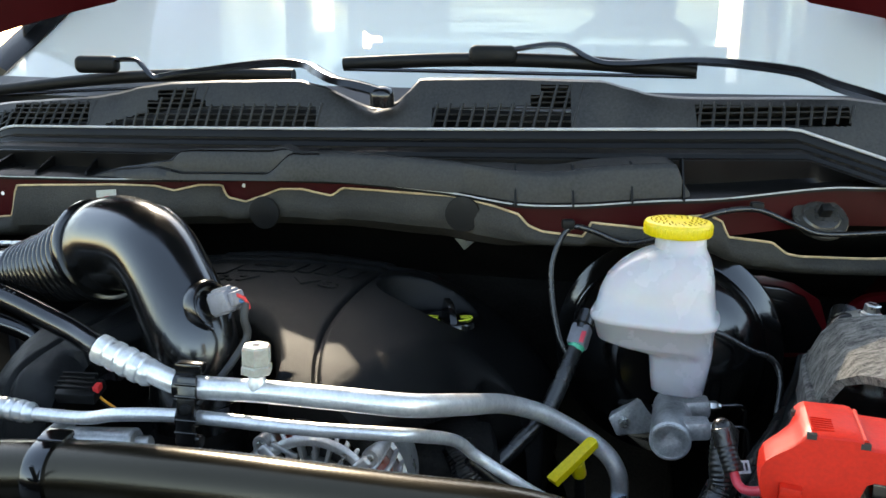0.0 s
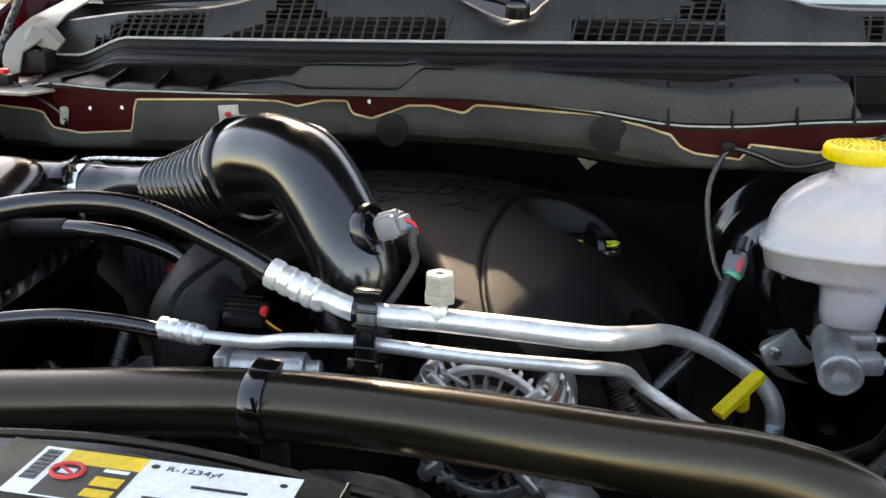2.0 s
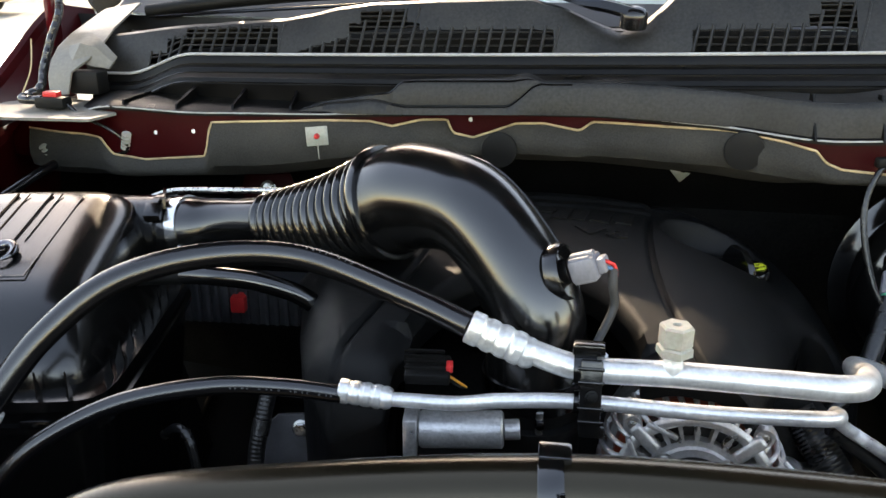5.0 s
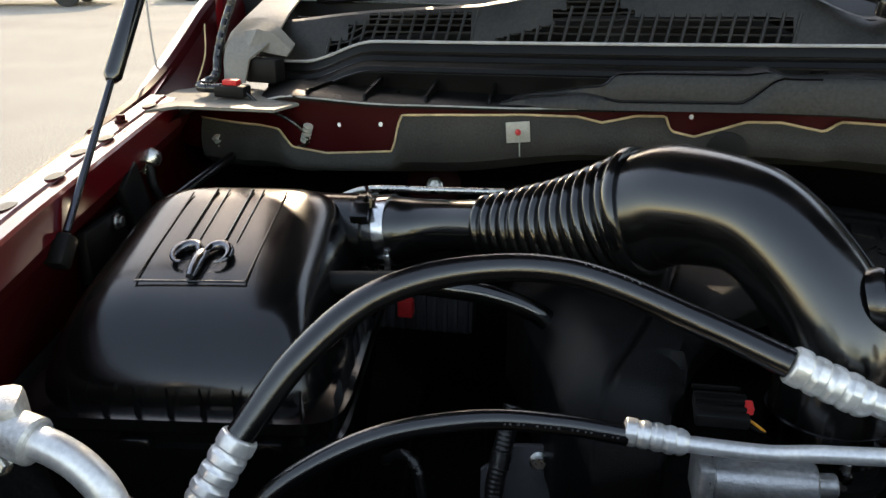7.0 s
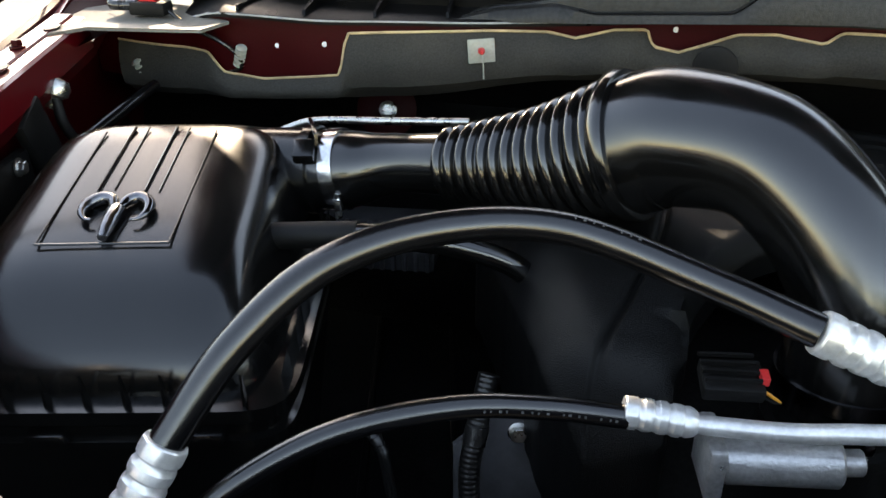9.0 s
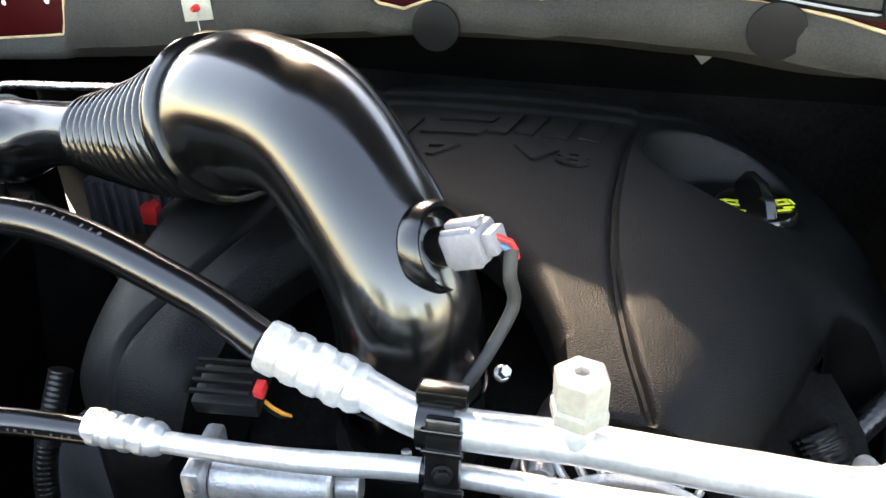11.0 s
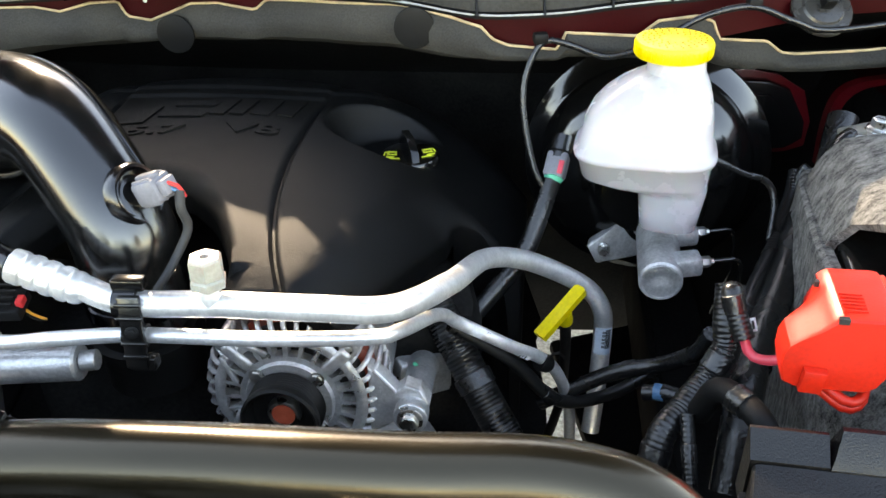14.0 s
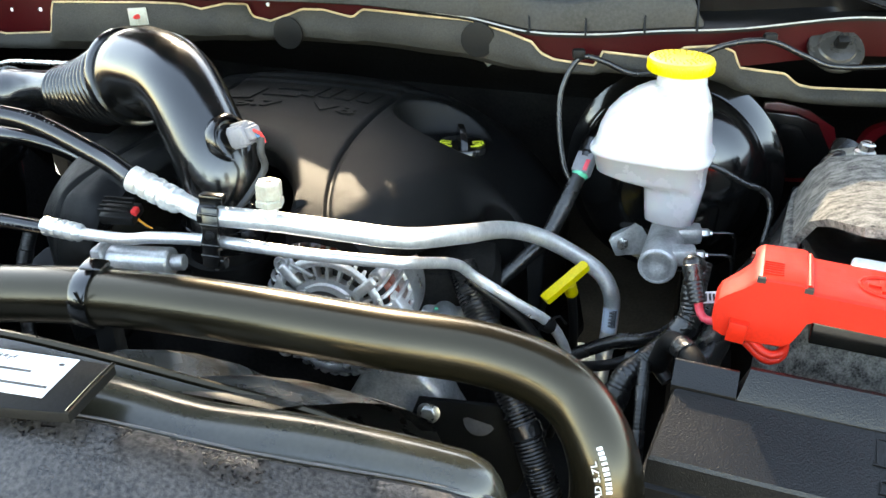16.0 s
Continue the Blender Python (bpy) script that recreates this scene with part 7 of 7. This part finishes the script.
harness("wiring_harness", [(0.225, 0.66, 1.19), (0.23, 0.645, 1.228), (0.238, 0.622, 1.236), (0.246, 0.598, 1.232), (0.255, 0.57, 1.2)], 0.0105, "black rubber boot by the fuse box", False, DULL)
harness("wiring_harness", [(0.21, 0.65, 1.2), (0.205, 0.62, 1.17), (0.2, 0.58, 1.12)], 0.006, "thin ribbed conduit by the fuse box")
harness("wiring_harness", [(0.13, 0.83, 1.06), (0.2, 0.81, 1.11), (0.244, 0.79, 1.133), (0.265, 0.765, 1.165), (0.272, 0.75, 1.2)], 0.0085, "taped black branch below the master cylinder", False, TAPE)
bl = harness("wiring_harness", [(0.215, 0.755, 1.13), (0.238, 0.74, 1.137), (0.255, 0.72, 1.125)], 0.008, "black connector with blue tape", False)
part("blue_tape", rod(B(), (0.224, 0.75, 1.1345), (0.234, 0.743, 1.137), 0.0086, 16), BLUE, bl)
harness("wiring_harness", [(0.488, 0.895, 1.28), (0.468, 0.9, 1.268), (0.446, 0.92, 1.268), (0.437, 0.93, 1.272), (0.43, 0.92, 1.25), (0.427, 0.9, 1.222)], 0.0045, "thin taped loop with a red wire by the battery", False, TAPE)
harness("wiring_harness", [(0.02, 0.85, 1.19), (0.06, 0.78, 1.12), (0.1, 0.72, 1.05), (0.13, 0.68, 0.98)], 0.018, "thick ribbed black hose beside the alternator")
harness("wiring_harness", [(0.03, 0.8, 1.2), (0.09, 0.8, 1.15), (0.14, 0.8, 1.09), (0.2, 0.82, 1.07), (0.26, 0.84, 1.08)], 0.007, "thin black tube below the aluminium pipe", False)
harness("wiring_harness", [(0.295, 0.9, 1.312), (0.319, 0.9, 1.306), (0.352, 0.9, 1.288), (0.382, 0.9, 1.275), (0.389, 0.89, 1.254), (0.38, 0.87, 1.22)], 0.0036, "thin taped cable from the reservoir", False, TAPE)
harness("wiring_harness", [(-0.512, 0.86, 1.23), (-0.522, 0.84, 1.19), (-0.528, 0.825, 1.15), (-0.52, 0.8, 1.08)], 0.0085, "ribbed black conduit low between airbox and engine")
harness("wiring_harness", [(-0.63, 0.87, 1.16), (-0.612, 0.86, 1.175), (-0.598, 0.85, 1.165), (-0.59, 0.84, 1.12)], 0.005, "short taped cable low beside the airbox", False, TAPE)
mount = thing("engine_bracket", "dark bolted bracket low in front of the engine", "bracket", (-0.48, 0.86, 1.15))
part("plate", prism(B(), [(-0.06, -0.05), (0.05, -0.05), (0.055, 0.0), (0.02, 0.035), (-0.03, 0.035), (-0.06, 0.01)], 0.008, pose(-0.48, 0.862, 1.15, 75), 0.002), DIRTYGREY, mount)
for x, z in ((-0.487, 1.172), (-0.45, 1.14)):
    part("bolt", bolt(B(), (x, 0.855 + (z - 1.15) * 0.27, z), (0, -0.96, 0.26), 0.0065, 0.009), STEEL, mount)
tag = single("cable_tag", block(B(), (0.016, 0.012, 0.0012), pose(0.277, 0.7, 1.247, 55, 0, 8), 0.0004), WHITE, "small white cable tag with printed bars", "tag")
bm = B()
for k in range(3):
    block(bm, (0.002, 0.007, 0.0004), pose(0.273 + 0.004 * k, 0.699, 1.248, 55, 0, 8))
part("print_bar", bm, INK, tag)

# hose flange in the lower corner by the airbox
port = thing("pipe_flange", "cast aluminium pipe flange with a bolt near the airbox", "flange", (-0.83, 0.66, 1.24))
part("flange_block", block(B(), (0.034, 0.03, 0.04), pose(-0.857, 0.672, 1.322, 10, 0, 15), 0.008), CAST, port)
part("collar", rod(B(), (-0.85, 0.667, 1.316), (-0.828, 0.661, 1.312), 0.0165, 24, 0.002), CAST, port)
part("pipe", sweep(B(), spline([(-0.84, 0.664, 1.314), (-0.818, 0.66, 1.309), (-0.795, 0.655, 1.296), (-0.778, 0.65, 1.27), (-0.768, 0.645, 1.2)]), 0.0115, 20), ALU, port)
part("sleeve", rod(B(), (-0.779, 0.65, 1.272), (-0.765, 0.645, 1.19), 0.0165, 20, 0.003), GLOSS, port, "black rubber sleeve")
part("bolt", bolt(B(), (-0.852, 0.655, 1.3), (0.2, -1, 0.3), 0.007, 0.01), STEEL, port)

# control module under the intake bellows
module = thing("control_module", "grey finned control module with a red plug under the intake duct", "module", (-0.56, 1.02, 1.25))
part("case", block(B(), (0.21, 0.05, 0.08), pose(-0.66, 1.42, 1.078, 0, 0, -8), 0.004), DIRTYGREY, module)
for k in range(12):
    part("fin", block(B(), (0.006, 0.012, 0.075), pose(-0.75 + 0.0165 * k, 1.404 - 0.0023 * k, 1.08, 0, 0, -8), 0.001), DIRTYGREY, module)
part("red_plug", block(B(), (0.024, 0.03, 0.028), pose(-0.662, 1.385, 1.083, 0, 0, -8), 0.003), LABELRED, module, "red plug")
hole = thing("body_grommet", "angular black plate on a red painted body panel by the booster", "grommet", (0.55, 1.24, 1.22))
upright = pose(0, 1.135, 0, 90, 0, 0)
part("red_panel", prism(B(), [(0.44, 1.31), (0.46, 1.312), (0.505, 1.3), (0.545, 1.275), (0.562, 1.23), (0.56, 1.195), (0.533, 1.188), (0.44, 1.19)], 0.006, upright @ Matrix.Translation((0, 0, -0.008)), 0.002), PAINT, hole, "red painted panel edge")
part("rubber_plate", prism(B(), [(0.44, 1.302), (0.486, 1.297), (0.517, 1.284), (0.546, 1.237), (0.548, 1.212), (0.526, 1.2), (0.44, 1.2)], 0.014, upright @ Matrix.Translation((0, 0, -0.002)), 0.004), SATIN, hole, "angular black plate")
part("plate_boss", prism(B(), [(0.46, 1.285), (0.49, 1.28), (0.515, 1.25), (0.51, 1.22), (0.46, 1.22)], 0.008, upright @ Matrix.Translation((0, 0, 0.01)), 0.004), SATIN, hole)
arch = spline([(0.588, 1.14, 1.16), (0.585, 1.138, 1.215), (0.59, 1.136, 1.258), (0.612, 1.134, 1.279), (0.66, 1.132, 1.286)], 0.006)
part("red_arch", loft(B(), [[p + Vector((a, b, c)) for a, b, c in ((-0.006, 0.004, 0.006), (-0.004, -0.006, 0.004), (0.01, -0.006, -0.004), (0.014, 0.01, -0.006))] for p in arch], closed=False), PAINT, hole, "curved red body edge")
rod_ = thing("steel_line", "thin bright steel line behind the intake tube", "line", (-0.6, 1.2, 1.33))
part("tube", sweep(B(), spline([(-0.72, 1.17, 1.325), (-0.68, 1.165, 1.338), (-0.6, 1.14, 1.345), (-0.52, 1.12, 1.35)]), 0.004, 10), STEEL, rod_)
redb = thing("red_bracket", "red painted bracket with a bolt behind the intake tube", "bracket", (-0.63, 1.5, 1.22))
part("plate", lathe(B(), [(0.045, 0), (0.045, 0.006), (0.03, 0.012), (0, 0.012)], along((-0.63, 1.54, 1.235), (-0.6, 1.2, 1.35)), 28), PAINTIN, redb)
part("bolt", bolt(B(), (-0.627, 1.52, 1.24), (0.05, -1, 0.3), 0.01, 0.012), STEEL, redb)

# inner fender fittings
knob = thing("fender_fitting", "dull silver valve fitting on the inner fender", "fitting", (-0.965, 1.22, 1.36))
part("ball", lathe(B(), [(0.006, -0.02), (0.008, -0.008), (0.0135, -0.004), (0.0145, 0.004), (0.01, 0.012), (0, 0.014)], pose(-0.962, 1.2, 1.362, -20, 20, 0), 20), STEEL, knob)
part("stem", sweep(B(), spline([(-0.962, 1.195, 1.355), (-0.957, 1.19, 1.33), (-0.95, 1.2, 1.3)]), 0.006, 10), DULL, knob)
brk = thing("fender_bracket", "black bracket with a bolt on the inner fender", "bracket", (-0.96, 1.1, 1.33))
part("arm", block(B(), (0.012, 0.05, 0.11), pose(-0.958, 1.14, 1.315, 25, 0, 0), 0.003), DULL, brk)
part("plate", block(B(), (0.012, 0.1, 0.06), pose(-0.965, 1.06, 1.3, 0, 0, 0), 0.003), DULL, brk)
part("bolt", bolt(B(), (-0.958, 1.08, 1.32), (1, 0, 0), 0.007, 0.008), STEEL, brk)
part("hose", sweep(B(), spline([(-0.95, 1.15, 1.3), (-0.93, 1.2, 1.315), (-0.9, 1.26, 1.335), (-0.89, 1.3, 1.34)]), 0.007, 12), RUBBER, brk)


# ---- distance ----
def car(at, turn, paint, label):
    c = thing("parked_car", label, "car", at, group="parked cars")
    m = Matrix.Translation(at) @ Matrix.Rotation(radians(turn), 4, "Z")
    bm = B()
    loft(bm, [[m @ Vector((x, y, z)) for y, z in ((-0.9, 0.35), (-0.92, 0.6), (-0.86, 0.85 + h * 0.1), (-0.7 + 0.02 * h, 0.95 + h * 0.55), (0.7 - 0.02 * h, 0.95 + h * 0.55), (0.86, 0.85 + h * 0.1), (0.92, 0.6), (0.9, 0.35))] for x, h in ((-2.3, -0.5), (-2.2, -0.1), (-1.0, 0.0), (-0.5, 0.9), (0.0, 1.15), (1.0, 1.1), (1.7, 0.7), (2.2, 0.1), (2.3, -0.4))])
    part("body", bm, paint, c)
    for sx in (-1.4, 1.4):
        for sy in (-0.86, 0.86):
            a, b = m @ Vector((sx, sy - 0.11, 0.34)), m @ Vector((sx, sy + 0.11, 0.34))
            w = part("wheel", lathe(B(), [(0.2, 0), (0.33, 0.01), (0.34, 0.05), (0.34, 0.17), (0.33, 0.21), (0.2, 0.22)], along(a, b), 28), TYRE, c)
            part("rim", lathe(B(), [(0.2, 0.02), (0.19, 0.03), (0.05, 0.05), (0.05, 0.17), (0.19, 0.19), (0.2, 0.2)], along(a, b), 20), SILVER, w)
    return c


car((-12.8, 21.9, 0), 10, TAN, "tan parked car on the sunlit lot")
car((-7.6, 24.4, 0), 12, SILVER, "pale silver parked car on the sunlit lot")
car((-17.5, 21.0, 0), 8, DARKCAR, "dark grey parked car at the edge of the lot")


def tree(at, h, seed):
    rnd = random.Random(seed)
    t = thing("tree", "leafy green tree added at the edge of the lot", "tree", at, group="trees round the lot")
    base = Vector(at)
    bm = B()
    sweep(bm, spline([base, base + Vector((0.1, 0.1, h * 0.3)), base + Vector((0.2, -0.1, h * 0.6)), base + Vector((0.1, 0, h * 0.85))], 0.5), lambda q: 0.22 * (1 - 0.8 * q), 8)
    for k in range(7):
        a = rnd.uniform(0, 6.28)
        s0 = base + Vector((0.1, 0, h * (0.3 + 0.07 * k)))
        sweep(bm, [s0, s0 + Vector((math.cos(a), math.sin(a), 0.7)) * h * 0.12, s0 + Vector((math.cos(a), math.sin(a), 0.9)) * h * 0.24], lambda q: 0.09 * (1 - 0.7 * q), 6)
    part("trunk", bm, TYRE, t)
    bm = B()
    for k in range(900):
        d = Vector((rnd.gauss(0, 1), rnd.gauss(0, 1), rnd.gauss(0, 1))).normalized() * rnd.uniform(0.35, 1) ** 0.5
        p = base + Vector((d.x * h * 0.34, d.y * h * 0.34, h * 0.64 + d.z * h * 0.36)) * 1.0
        p += Vector((1, 1, 1)) * h * 0.05 * noise.noise(p * 0.6)
        r = rnd.uniform(0.1, 0.26)
        u = Vector((rnd.gauss(0, 1), rnd.gauss(0, 1), rnd.gauss(0, 1))).normalized()
        v = u.orthogonal().normalized()
        bm.faces.new([bm.verts.new(p + u * r), bm.verts.new(p + v * r * 0.6), bm.verts.new(p - u * r), bm.verts.new(p - v * r * 0.6)])
    part("crown", bm, LEAF, t)
    return t


# unseen row in front of the truck, added as a horizon for reflections
first = tree((-14, -34, 0), 9, 3)
for k in range(9):
    copy_thing(first, pose(-22 + 6.5 * k + 2 * math.sin(k * 2.3), -36 + 3 * math.sin(k * 1.7), 0, 0, 0, 40 * k))
for k in range(4):
    copy_thing(first, pose(-16 + 7 * k, 40 + 2 * k, 0, 0, 0, 70 * k))
